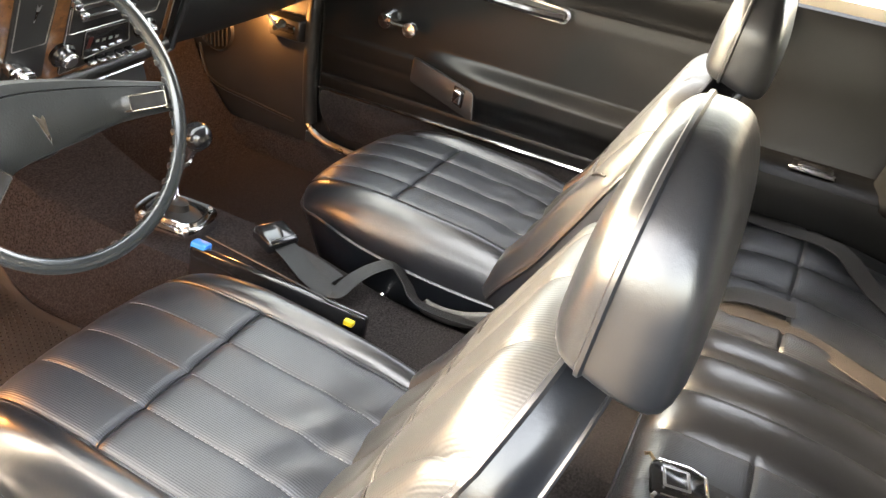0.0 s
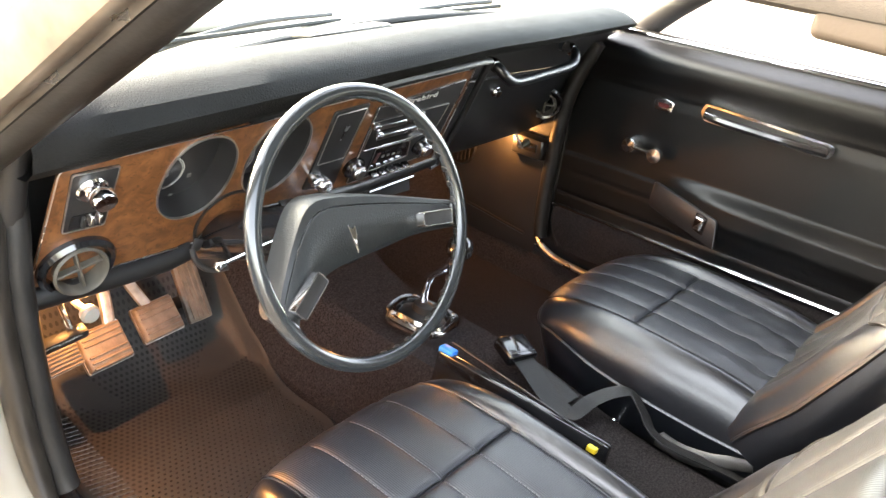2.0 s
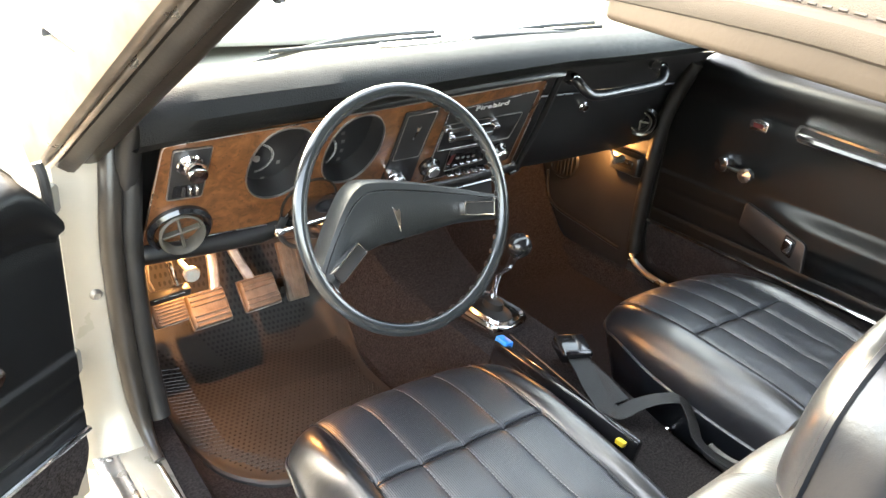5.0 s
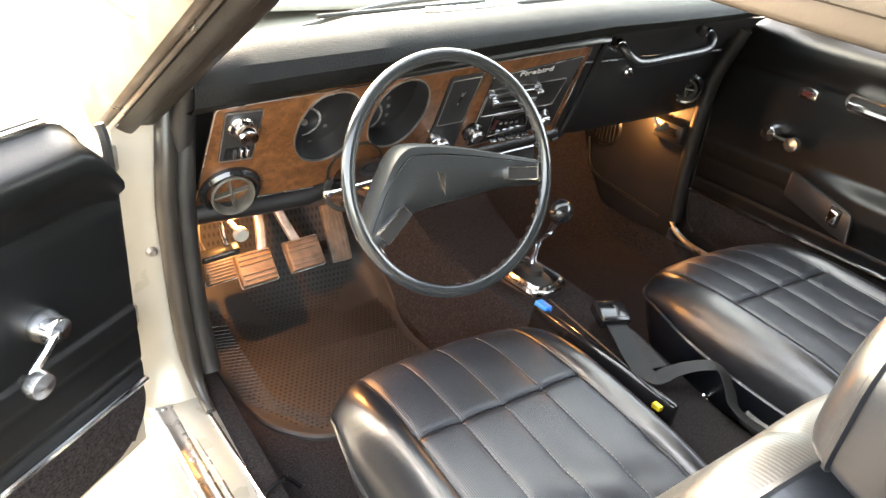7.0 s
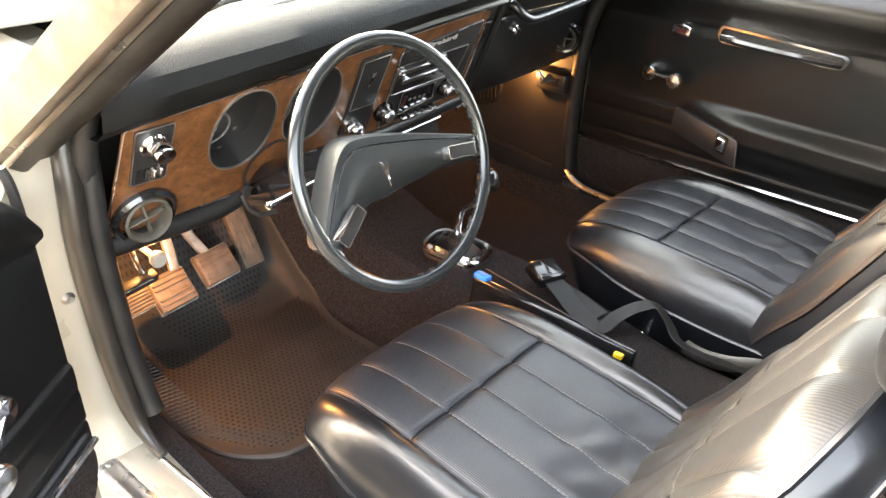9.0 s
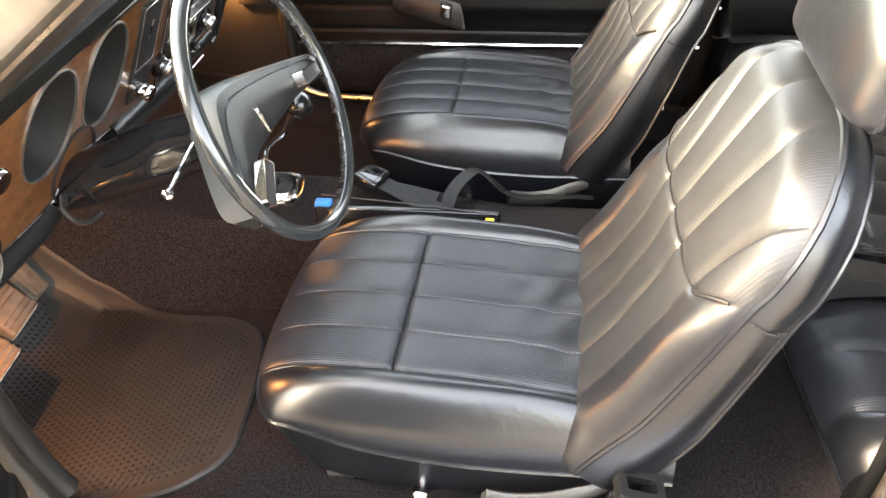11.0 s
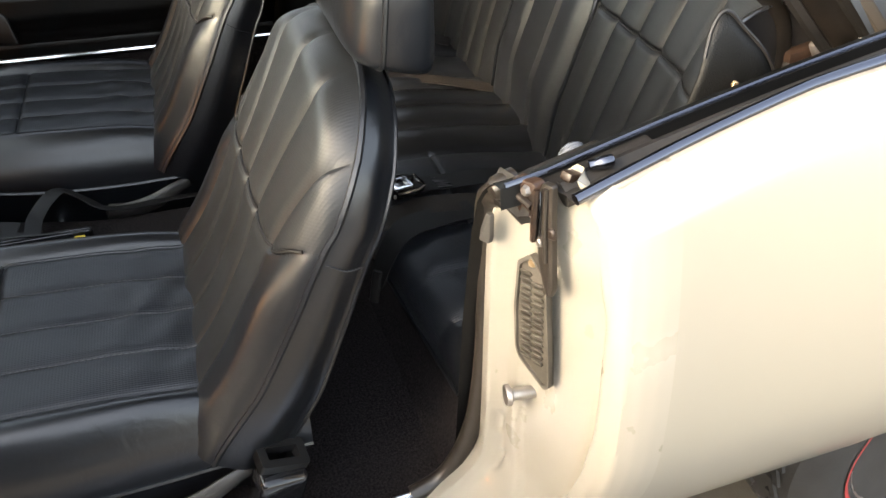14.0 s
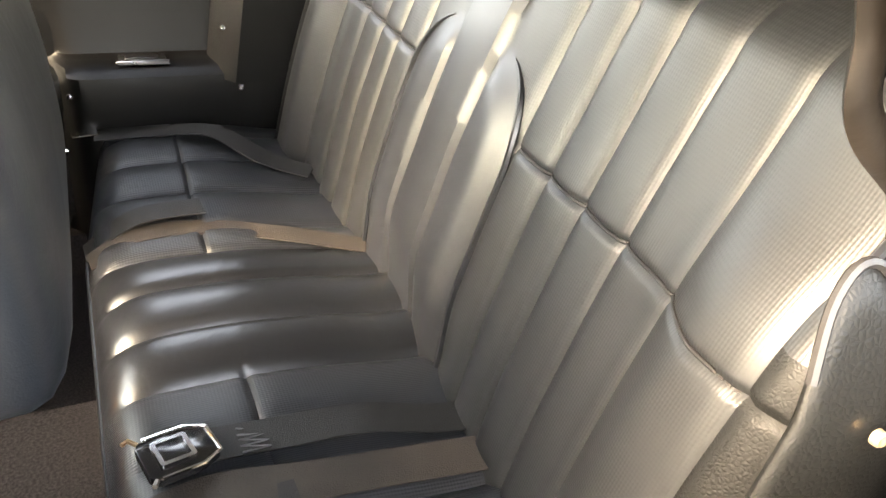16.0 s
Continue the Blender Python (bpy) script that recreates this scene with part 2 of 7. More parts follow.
def pane_glass():
    m = bpy.data.materials.new("window_glass")
    m.use_nodes = True
    n, l = m.node_tree.nodes, m.node_tree.links
    n.remove(n["Principled BSDF"])
    tr, gl, mx = n.new("ShaderNodeBsdfTransparent"), n.new("ShaderNodeBsdfGlossy"), n.new("ShaderNodeMixShader")
    tr.inputs["Color"].default_value = (0.86, 0.93, 0.90, 1)
    gl.inputs["Roughness"].default_value = 0.02
    mx.inputs[0].default_value = 0.06
    l.new(tr.outputs[0], mx.inputs[1])
    l.new(gl.outputs[0], mx.inputs[2])
    l.new(mx.outputs[0], n["Material Output"].inputs["Surface"])
    return m


GLASS = pane_glass()


def concrete():
    m = mat("concrete", (0.115, 0.096, 0.073), 0.85, colour2=(0.16, 0.136, 0.105), vary_scale=7.0)
    n, l = m.node_tree.nodes, m.node_tree.links
    geo = n.new("ShaderNodeTexCoord")
    mp = n.new("ShaderNodeMapping")
    mp.inputs["Scale"].default_value = (30, 260, 30)
    t = n.new("ShaderNodeTexNoise")
    t.inputs["Scale"].default_value, t.inputs["Detail"].default_value = 1.0, 5
    l.new(geo.outputs["Object"], mp.inputs["Vector"])
    l.new(mp.outputs["Vector"], t.inputs["Vector"])
    bp = n.new("ShaderNodeBump")
    bp.inputs["Strength"].default_value, bp.inputs["Distance"].default_value = 0.45, 0.004
    l.new(t.outputs["Fac"], bp.inputs["Height"])
    l.new(bp.outputs["Normal"], n["Principled BSDF"].inputs["Normal"])
    return m


CONCRETE = concrete()

# ---- mesh tools ----
def empty(name, at=(0, 0, 0)):
    ob = new(name)
    ob.location = at
    ob.empty_display_size = 0.05
    return ob


def part(name, bm, material, parent=None, label="", smooth=True, sub=0):
    me = bpy.data.meshes.new(name)
    bmesh.ops.recalc_face_normals(bm, faces=bm.faces)
    bm.to_mesh(me)
    bm.free()
    for mm in material if isinstance(material, (list, tuple)) else [material]:
        me.materials.append(mm)
    if smooth:
        me.polygons.foreach_set("use_smooth", [True] * len(me.polygons))
        me.set_sharp_from_angle(angle=radians(38))
    ob = new(name, me)
    if parent:
        ob.parent = parent
        ob.matrix_parent_inverse = parent.matrix_basis.inverted()
    if label:
        ob["label"] = label
    if sub:
        s = ob.modifiers.new("sub", "SUBSURF")
        s.levels = s.render_levels = sub
    return ob


def surf(bm, pts, close_u=False, close_v=False, mi=0):
    """A sheet of quads through a table of points."""
    rows = [[bm.verts.new(p) for p in row] for row in pts]
    nu, nv = len(rows), len(rows[0])
    for i in range(nu if close_u else nu - 1):
        for j in range(nv if close_v else nv - 1):
            a, b, c, d = rows[i][j], rows[(i + 1) % nu][j], rows[(i + 1) % nu][(j + 1) % nv], rows[i][(j + 1) % nv]
            f = bm.faces.new((a, b, c, d))
            f.material_index = mi(i, j) if callable(mi) else mi
    return rows


def cap(bm, ring):
    try:
        bm.faces.new(ring)
    except ValueError:
        pass


def tube(path, r, sides=10, closed=False, bm=None, flat=1.0, up=(0, 0, 1), ends=True):
    """A round or flattened bar along a path. r: one radius, or one a point."""
    bm = bm or bmesh.new()
    P = [Vector(p) for p in path]
    n = len(P)
    R = r if isinstance(r, (list, tuple)) else [r] * n
    rings = []
    nrm = None
    for i in range(n):
        d = (P[(i + 1) % n] - P[i - 1]) if closed or 0 < i < n - 1 else (P[1] - P[0] if i == 0 else P[-1] - P[-2])
        d.normalize()
        if nrm is None:
            nrm = Vector(up) - d * Vector(up).dot(d)
            if nrm.length < 1e-4:
                nrm = d.orthogonal()
        nrm = (nrm - d * nrm.dot(d)).normalized()
        b = d.cross(nrm)
        rings.append([P[i] + R[i] * (math.cos(a) * b + flat * math.sin(a) * nrm) for a in (2 * math.pi * k / sides for k in range(sides))])
    rows = surf(bm, rings, close_u=closed, close_v=True)
    if ends and not closed:
        cap(bm, rows[0]), cap(bm, rows[-1])
    return bm


def smooth_path(pts, n=8, closed=False):
    """Catmull-Rom through the points."""
    P = [Vector(p) for p in pts]
    m = len(P)
    out = []
    for i in range(m if closed else m - 1):
        a, b, c, d = (P[(i + k) % m] if closed else P[min(max(i + k, 0), m - 1)] for k in (-1, 0, 1, 2))
        for k in range(n):
            t = k / n
            out.append(0.5 * ((2 * b) + (c - a) * t + (2 * a - 5 * b + 4 * c - d) * t * t + (3 * b - a - 3 * c + d) * t ** 3))
    return out if closed else out + [P[-1]]


def box(size, at=(0, 0, 0), bevel=0.0, seg=2, rot=None, bm=None, taper=None):
    """A block with rounded edges; taper scales its top in x and y."""
    b2 = bmesh.new()
    bmesh.ops.create_cube(b2, size=1)
    for v in b2.verts:
        k = taper if (taper and v.co.z > 0) else (1, 1)
        v.co = Vector((v.co.x * size[0] * k[0], v.co.y * size[1] * k[1], v.co.z * size[2]))
    if bevel:
        bmesh.ops.bevel(b2, geom=b2.edges[:], offset=bevel, segments=seg, affect="EDGES", profile=0.5)
    m = Matrix.Translation(at) @ (rot or Matrix())
    bmesh.ops.transform(b2, matrix=m, verts=b2.verts)
    if bm is None:
        return b2
    return merge(bm, b2)


def merge(bm, b2):
    me = bpy.data.meshes.new("tmp")
    b2.to_mesh(me)
    b2.free()
    bm.from_mesh(me)
    bpy.data.meshes.remove(me)
    return bm


def lathe(profile, m=None, sides=24, bm=None, close=True):
    """A turned body about z: profile of (radius, height)."""
    bm = bm or bmesh.new()
    m = m or Matrix()
    rings = [[m @ Vector((r * math.cos(a), r * math.sin(a), z)) for a in (2 * math.pi * k / sides for k in range(sides))] for r, z in profile]
    rows = surf(bm, rings, close_v=True)
    if close:
        cap(bm, rows[0]), cap(bm, rows[-1])
    return bm


def frame_of(at, z, x=(1, 0, 0)):
    """A pose whose z axis points along z and whose x axis lies near x."""
    z = Vector(z).normalized()
    x = Vector(x)
    x = (x - z * x.dot(z)).normalized()
    y = z.cross(x)
    return Matrix(((x.x, y.x, z.x, at[0]), (x.y, y.y, z.y, at[1]), (x.z, y.z, z.z, at[2]), (0, 0, 0, 1)))


def plate(outline, depth, m=None, bevel=0.0, bm=None, seg=2):
    """A flat outline in xy, thickened along z from 0 to depth, its upper rim rounded."""
    b2 = bmesh.new()
    vs = [b2.verts.new((p[0], p[1], 0)) for p in outline]
    f = b2.faces.new(vs)
    r = bmesh.ops.extrude_face_region(b2, geom=[f])
    top = [v for v in r["geom"] if isinstance(v, bmesh.types.BMVert)]
    bmesh.ops.translate(b2, vec=(0, 0, depth), verts=top)
    if bevel:
        edges = [e for e in b2.edges if all(v in top for v in e.verts)]
        bmesh.ops.bevel(b2, geom=edges, offset=bevel, segments=seg, affect="EDGES", profile=0.5)
    if m:
        bmesh.ops.transform(b2, matrix=m, verts=b2.verts)
    return merge(bm, b2) if bm else b2


def ring_plate(outer, inner, depth, m=None, bm=None):
    """A flat frame between two outlines with the same number of points."""
    bm = bm or bmesh.new()
    m = m or Matrix()
    n = len(outer)
    loops = [[m @ Vector((*p, z)) for p in loop] for loop, z in ((outer, 0), (outer, depth), (inner, depth), (inner, 0))]
    surf(bm, loops, close_u=True, close_v=True)
    return bm


def oval(cx, cy, rx, ry, n=32, p=2.0, turn=0.0):
    out = []
    for k in range(n):
        a = 2 * math.pi * k / n
        c, s = math.cos(a), math.sin(a)
        x, y = rx * math.copysign(abs(c) ** (2 / p), c), ry * math.copysign(abs(s) ** (2 / p), s)
        out.append((cx + x * math.cos(turn) - y * math.sin(turn), cy + x * math.sin(turn) + y * math.cos(turn)))
    return out


def rounded(pts, r, seg=5):
    """The outline of a polygon with its corners rounded."""
    out = []
    n = len(pts)
    for i in range(n):
        p, a, b = Vector(pts[i]), Vector(pts[i - 1]), Vector(pts[(i + 1) % n])
        rr = min(r, (a - p).length * 0.45, (b - p).length * 0.45)
        s, e = p + (a - p).normalized() * rr, p + (b - p).normalized() * rr
        for k in range(seg + 1):
            t = k / seg
            out.append(tuple((1 - t) ** 2 * s + 2 * t * (1 - t) * p + t * t * e))
    return out


def words(text, height, m, material, parent, depth=0.0008, name="lettering", width=None):
    cu = bpy.data.curves.new(name, "FONT")
    cu.body, cu.size, cu.extrude, cu.align_x, cu.align_y = text, height, depth, "CENTER", "CENTER"
    tmp = bpy.data.objects.new("tmp", cu)
    scene.collection.objects.link(tmp)
    me = bpy.data.meshes.new_from_object(tmp.evaluated_get(bpy.context.evaluated_depsgraph_get()))
    bpy.data.objects.remove(tmp)
    if width:
        w = max(v.co.x for v in me.vertices) - min(v.co.x for v in me.vertices)
        me.transform(Matrix.Diagonal((width / w, 1, 1, 1)))
    me.transform(m)
    me.materials.clear()
    me.materials.append(material)
    ob = new(name, me)
    ob.parent = parent
    ob.matrix_parent_inverse = parent.matrix_basis.inverted()
    return ob


def clamp01(v):
    return min(1.0, max(0.0, v))


def smoothstep(a, b, v):
    t = clamp01((v - a) / (b - a))
    return t * t * (3 - 2 * t)


def groove(d, w=0.005):
    return math.exp(-((d / w) ** 2))


def spread(lo, hi, n):
    return [lo + (hi - lo) * k / (n - 1) for k in range(n)]

# ---- ground ----
GROUND = -0.06
_bm = bmesh.new()
_lim = [-900, -60, -12, -4, -2, -1, 0, 1, 2, 4, 12, 60, 900]
surf(_bm, [[(x, y, GROUND) for y in _lim] for x in _lim])
tagged(part("ground", _bm, CONCRETE, smooth=False), "pale brushed concrete driveway under the car", "ground", kind="structure")

# ---- car body: the shell that stays put ----
car = tagged(empty("convertible_car", (0, 0, GROUND)), "white two-door convertible with its driver door open", "car")

# floor pan with tunnel, toe board and carpeted sill
CX = 0.01


def floor_z(x, y):
    t = abs(x - CX)
    tun = 0.15 + 0.05 * smoothstep(0.9, 1.4, y)
    h = 0.35 + 0.055 * smoothstep(0.35, 0.75, y)
    h += 0.10 * smoothstep(1.0, 1.5, y)
    z = 0.235
    z = z + (h - z) * (1 - smoothstep(tun * 0.62, tun * 1.25, t))
    z = min(z + 0.55 * smoothstep(1.22, 1.72, y) ** 1.2, 0.84)
    z = max(z, 0.235 + 0.07 * smoothstep(0.665, 0.70, abs(x - 0.0)))
    if y < -0.02:
        z = max(z, 0.235 + 0.20 * smoothstep(-0.10, -0.17, y))
    return z


_bm = bmesh.new()
_xs = spread(-0.735, 0.76, 75)
_ys = spread(-0.25, 1.75, 90)
surf(_bm, [[(x, y, floor_z(x, y)) for y in _ys] for x in _xs])
part("floor_carpet", _bm, CARPET, car, "dark brown-black loop carpet over floor and tunnel")
# under body that closes the car from below
part("underbody", box((1.5, 4.2, 0.04), (0.03, 0.4, 0.17), 0.01), SATIN, car)

# firewall and cowl
part("firewall", box((1.5, 0.03, 0.62), (0.03, 1.74, 0.62), 0.005), SATIN, car)


# ---- driver side: rocker, pillars, quarter panel ----
def rocker(sx, name):
    """Painted rocker with the door step; sx -1 driver side, 1 passenger side."""
    bm = bmesh.new()
    prof = [(0.735, 0.300), (0.745, 0.306), (0.800, 0.302), (0.812, 0.298), (0.818, 0.290), (0.815, 0.277), (0.79, 0.262), (0.74, 0.22), (0.70, 0.15)]
    rows = [[(sx * p[0] + (0.0 if sx < 0 else 0.02), y, p[1] + 0.008 * smoothstep(0.0, 1.0, y)) for p in prof] for y in spread(-0.215, 1.1, 26)]
    surf(bm, rows)
    return part(name, bm, JAMB, car)


rocker(-1, "rocker_panel")
rocker(1, "rocker_panel")

# aluminium step plate on the driver sill, pressed with ribs
def sill_x(y, k):
    """Across the plate from its inner lip (0) to its outer edge (1); the sill runs a little outwards to the front."""
    return -0.700 - 0.054 * (y + 0.04) - k * (0.090 - 0.026 * smoothstep(0.10, -0.04, y))


_bm = bmesh.new()
_cs = [(-0.02, -0.010), (0.0, 0.004), (0.03, 0.0065), (0.07, 0.0045), (0.09, 0.001), (0.24, 0.001), (0.26, 0.004), (0.31, 0.0045), (0.34, 0.001), (0.40, 0.001), (0.42, 0.004), (0.47, 0.0045), (0.50, 0.001), (0.56, 0.001), (0.58, 0.004), (0.63, 0.0045), (0.66, 0.001), (0.80, 0.0008), (0.82, 0.0035), (0.87, 0.004), (0.90, 0.001), (0.985, 0.0), (1.0, -0.004), (1.01, -0.012)]
surf(_bm, [[(sill_x(y, k), y, 0.3085 + 0.4 * h * min(1.0, 30 * (y + 0.041), 30 * (1.001 - y))) for k, h in _cs] for y in [-0.041, -0.02] + spread(0.0, 0.97, 12) + [0.985, 1.0]])
sill_plate = part("sill_plate", _bm, ALU, car, "ribbed aluminium door sill plate")
_bm = bmesh.new()
surf(_bm, [[(x, y, 0.303) for x in (min(-0.72, sill_x(y, 0.04)), -0.77, -0.80, -0.8215)] for y in spread(-0.175, 1.02, 10)])
part("sill_top", _bm, JAMB, car)
part("rocker_moulding", tube([(-0.8165, y, 0.281 + 0.008 * smoothstep(0.0, 1.0, y)) for y in (-0.205, 0.0, 0.5, 1.05)], 0.005, 8), ALU, car, "thin bright rocker moulding")
part("edge_trim", tube([(sill_x(y, -0.01), y, 0.313) for y in (-0.035, 0.3, 0.7, 0.995)], 0.0040, 8), CHROME, sill_plate)
for _y in (0.030, 0.29, 0.55, 0.80, 0.955):
    part("screw", lathe([(0.0, 0.0024), (0.004, 0.002), (0.006, 0)], pose(sill_x(_y, 0.73), _y, 0.3095), 12), STEEL, sill_plate)
part("end_slot", box((0.006, 0.030, 0.002), (sill_x(-0.005, 0.73), -0.006, 0.310), 0.0008, 1), GLOSSBLACK, sill_plate)
part("end_cap", box((0.030, 0.022, 0.006), (sill_x(-0.03, 0.72), -0.034, 0.309), 0.002, 1), SATIN, sill_plate)
_bp = pose(sill_x(0.36, 0.73), 0.36, 0.3092, 0, 0, 3)
part("maker_badge", plate(oval(0, 0, 0.012, 0.032), 0.002, _bp, 0.001), GLOSSBLACK, sill_plate, "small oval badge")
part("badge_rim", ring_plate(oval(0, 0, 0.014, 0.035), oval(0, 0, 0.0115, 0.031), 0.003, _bp), CHROME, sill_plate)
part("badge_mark", plate(oval(0, 0, 0.005, 0.016), 0.003, _bp), BADGEBLUE, sill_plate)

# hinge pillar (front jamb)
_bm = bmesh.new()
_prof = [(-0.905, 1.30), (-0.900, 1.10), (-0.870, 1.035), (-0.850, 1.014), (-0.842, 1.004), (-0.812, 1.001), (-0.806, 0.998), (-0.765, 0.996), (-0.752, 1.000), (-0.744, 1.02), (-0.740, 1.30)]
surf(_bm, [[(p[0] + 0.012 * smoothstep(0.55, 0.3, z) * (1 if p[0] > -0.85 else 0), p[1] - 0.045 * smoothstep(0.45, 0.29, z) ** 2, z) for p in _prof] for z in spread(0.29, 0.885, 16)])
front_jamb = part("front_door_jamb", _bm, JAMB, car, "white-painted hinge pillar of the door opening")
part("screw", lathe([(0.0, 0.008), (0.006, 0.008), (0.008, 0.004), (0.011, 0.0)], frame_of((-0.801, 0.998, 0.622), (0, -1, 0)), 12), STEEL, front_jamb)
# front wing behind the open door
_bm = bmesh.new()
_pr = [(-0.66, 0.925), (-0.80, 0.895), (-0.86, 0.870), (-0.905, 0.830), (-0.93, 0.74), (-0.935, 0.60), (-0.915, 0.40), (-0.88, 0.22), (-0.84, 0.12)]
surf(_bm, [[(p[0], y, p[1]) for p in _pr] for y in (1.10, 1.2, 1.6, 2.2, 2.9)])
part("front_wing", _bm, WHITE, car)
part("hood", box((1.50, 1.75, 0.02), (0.03, 2.25, 0.925), 0.008, rot=pose(0, 0, 0, -2.0)), WHITE, car)

# weatherstrip round the door opening
_p = smooth_path([(-0.752, 1.010, 0.895), (-0.764, 0.990, 0.80), (-0.772, 0.984, 0.70), (-0.768, 0.978, 0.52), (-0.758, 0.962, 0.385), (-0.752, 0.930, 0.335), (-0.748, 0.90, 0.318)], 8)
part("kick_lip", tube([p + Vector((0.032, 0.004, 0.0)) for p in _p if p.z > 0.36], 0.019, 10), RUBBER, car)
part("front_weatherstrip", tube(_p, [0.019 - 0.009 * smoothstep(0.42, 0.31, p.z) for p in _p], 10), SEAL, car, "worn black rubber door seal")
_p = smooth_path([(-0.700, -0.02, 0.31), (-0.695, -0.075, 0.335), (-0.690, -0.112, 0.42), (-0.682, -0.125, 0.56), (-0.676, -0.120, 0.70), (-0.684, -0.114, 0.772), (-0.698, -0.112, 0.800), (-0.722, -0.116, 0.812)], 8)
part("rear_weatherstrip", tube(_p, 0.0135, 10), SEAL, car, "worn black rubber door seal")

# rear quarter: jamb face and outer skin
QY = -0.115


def skin_x(z, y):
    """Outer skin of the quarter panel, bulging in the middle."""
    base = -0.842 - 0.085 * math.sin(math.pi * clamp01((0.93 - max(z, 0.53)) / 0.80)) ** 0.9
    base += 0.15 * (max(0.0, 0.60 - z) / 0.35) ** 2
    base -= 0.022 * smoothstep(-0.25, -0.75, y) * smoothstep(0.35, 0.8, z)
    return base


def belt_z(y):
    d = max(0, -0.115 - y)
    return 0.852 + 0.31 * d - 0.12 * d * d


_bm = bmesh.new()
_zs = spread(0.0, 1.0, 96)
_rows = []
for y in [QY - 0.112] + spread(QY - 0.14, -1.9, 70):
    lo = 0.258 + 0.030 * smoothstep(-0.45, -0.75, y)
    rr = abs(y + 0.935)
    if rr < 0.34:
        lo = max(lo, 0.27 + math.sqrt(max(0, 0.34 ** 2 - rr ** 2)))
    hi = belt_z(y)
    row = []
    for k in _zs:
        z = lo + (hi - lo) * k
        x = skin_x(z, y) + 0.035 * smoothstep(hi - 0.03, hi, z)
        row.append((x, y, z))
    _rows.append(row)
surf(_bm, _rows)
part("quarter_panel", _bm, WHITE, car, "glossy white rear quarter panel")

# jamb face with a rounded step to the skin
def jamb_row(kz):
    z = 0.255 + (0.800 - 0.255) * kz
    xi = -0.690 + 0.02 * smoothstep(0.4, 0.8, z)
    flare = 0.105 * smoothstep(0.43, 0.27, z) ** 1.6
    xo = skin_x(z, QY)
    f = min(1.0, max(0.2, (xi - 0.062 - xo) / 0.075))
    row = [(xi, QY - 0.05 + flare), (xi - 0.004, QY - 0.006 + flare), (xi - 0.02, QY + 0.001 + flare), (xi - 0.035, QY + flare),
           (xi - 0.043, QY - 0.011 + flare), (xi - 0.052, QY - 0.020 + flare)]
    for o, base, fl in ((0.060, -0.020, 0.80), (0.048, -0.019, 0.75), (0.036, 0.000, 0.60), (0.020, 0.001, 0.45)):
        row.append((xo + o * f, QY + base + 0.32 * (xo + o * f - xi + 0.052) + flare * fl))
    for o, y, fl in ((0.0080, -0.060, 0.30), (0.0030, -0.078, 0.2), (0.0007, -0.095, 0.1), (0.0, -0.112, 0.0)):
        row.append((xo + o * f, min(QY + y + flare * fl, row[-1][1] - 0.004)))
    out = []
    for x, y in row:
        top = 0.785 + 0.06 * smoothstep(-0.70, -0.76, x) + (belt_z(y) - 0.845) * smoothstep(-0.80, -0.825, x)
        zz = 0.255 + (top - 0.255) * kz
        out.append((x + (skin_x(zz, y) - xo) * smoothstep(-0.76, -0.82, x) + 0.035 * smoothstep(top - 0.03, top, zz) * smoothstep(-0.79, -0.83, x), y, zz))
    return out


POCKET = [(-0.755, 0.84), (-0.757, 0.50), (-0.763, 0.45), (-0.779, 0.40), (-0.797, 0.365), (-0.810, 0.360), (-0.847, 0.402), (-0.862, 0.457), (-0.864, 0.52), (-0.868, 0.60), (-0.862, 0.84)]


def edge_distance(x, z, line):
    """Distance from a place on the pillar to a line of pressed sheet."""
    best = 1.0
    for (ax, az), (bx, bz) in zip(line, line[1:]):
        dx, dz = bx - ax, bz - az
        t = clamp01(((x - ax) * dx + (z - az) * dz) / (dx * dx + dz * dz))
        best = min(best, math.hypot(x - ax - t * dx, z - az - t * dz))
    return best


def pressed(x, z):
    """Depth of the pressed pocket, its rounded channel and the two dimples."""
    hit = False
    for (ax, az), (bx, bz) in zip(POCKET, POCKET[1:] + POCKET[:1]):
        if (az > z) != (bz > z) and x < ax + (z - az) / (bz - az) * (bx - ax):
            hit = not hit
    d = edge_distance(x, z, POCKET) * (1 if hit else -1)
    deep = 0.007 * smoothstep(-0.004, 0.005, d)
    deep += 0.006 * math.exp(-(edge_distance(x, z, POCKET[5:]) / 0.008) ** 2)
    for cx, cz in ((-0.734, 0.468), (-0.743, 0.401)):
        deep += 0.004 * (1 - smoothstep(0.003, 0.007, abs(x - cx))) * (1 - smoothstep(0.014, 0.019, abs(z - cz)))
    return deep * smoothstep(0.78, 0.72, z)


_bm = bmesh.new()
_rows = []
for k in spread(0, 1, 110):
    row = [Vector(p) for p in jamb_row(k)]
    fine = []
    for p, q in zip(row, row[1:]):
        n = max(1, int((q - p).length / 0.003))
        fine += [p.lerp(q, i / n) for i in range(n)]
    fine.append(row[-1])
    run = [0.0]
    for p, q in zip(fine, fine[1:]):
        run.append(run[-1] + (q - p).length)
    line = []
    for i in range(90):
        d = run[-1] * i / 89
        j = next((m for m in range(1, len(run)) if run[m] >= d - 1e-9), len(run) - 1)
        p = fine[j - 1].lerp(fine[j], clamp01((d - run[j - 1]) / max(1e-9, run[j] - run[j - 1])))
        line.append((p.x, p.y - pressed(p.x, p.z), p.z))
    _rows.append(line)
surf(_bm, _rows)
rear_jamb = part("rear_door_jamb", _bm, JAMB, car, "white-painted lock pillar of the door opening")
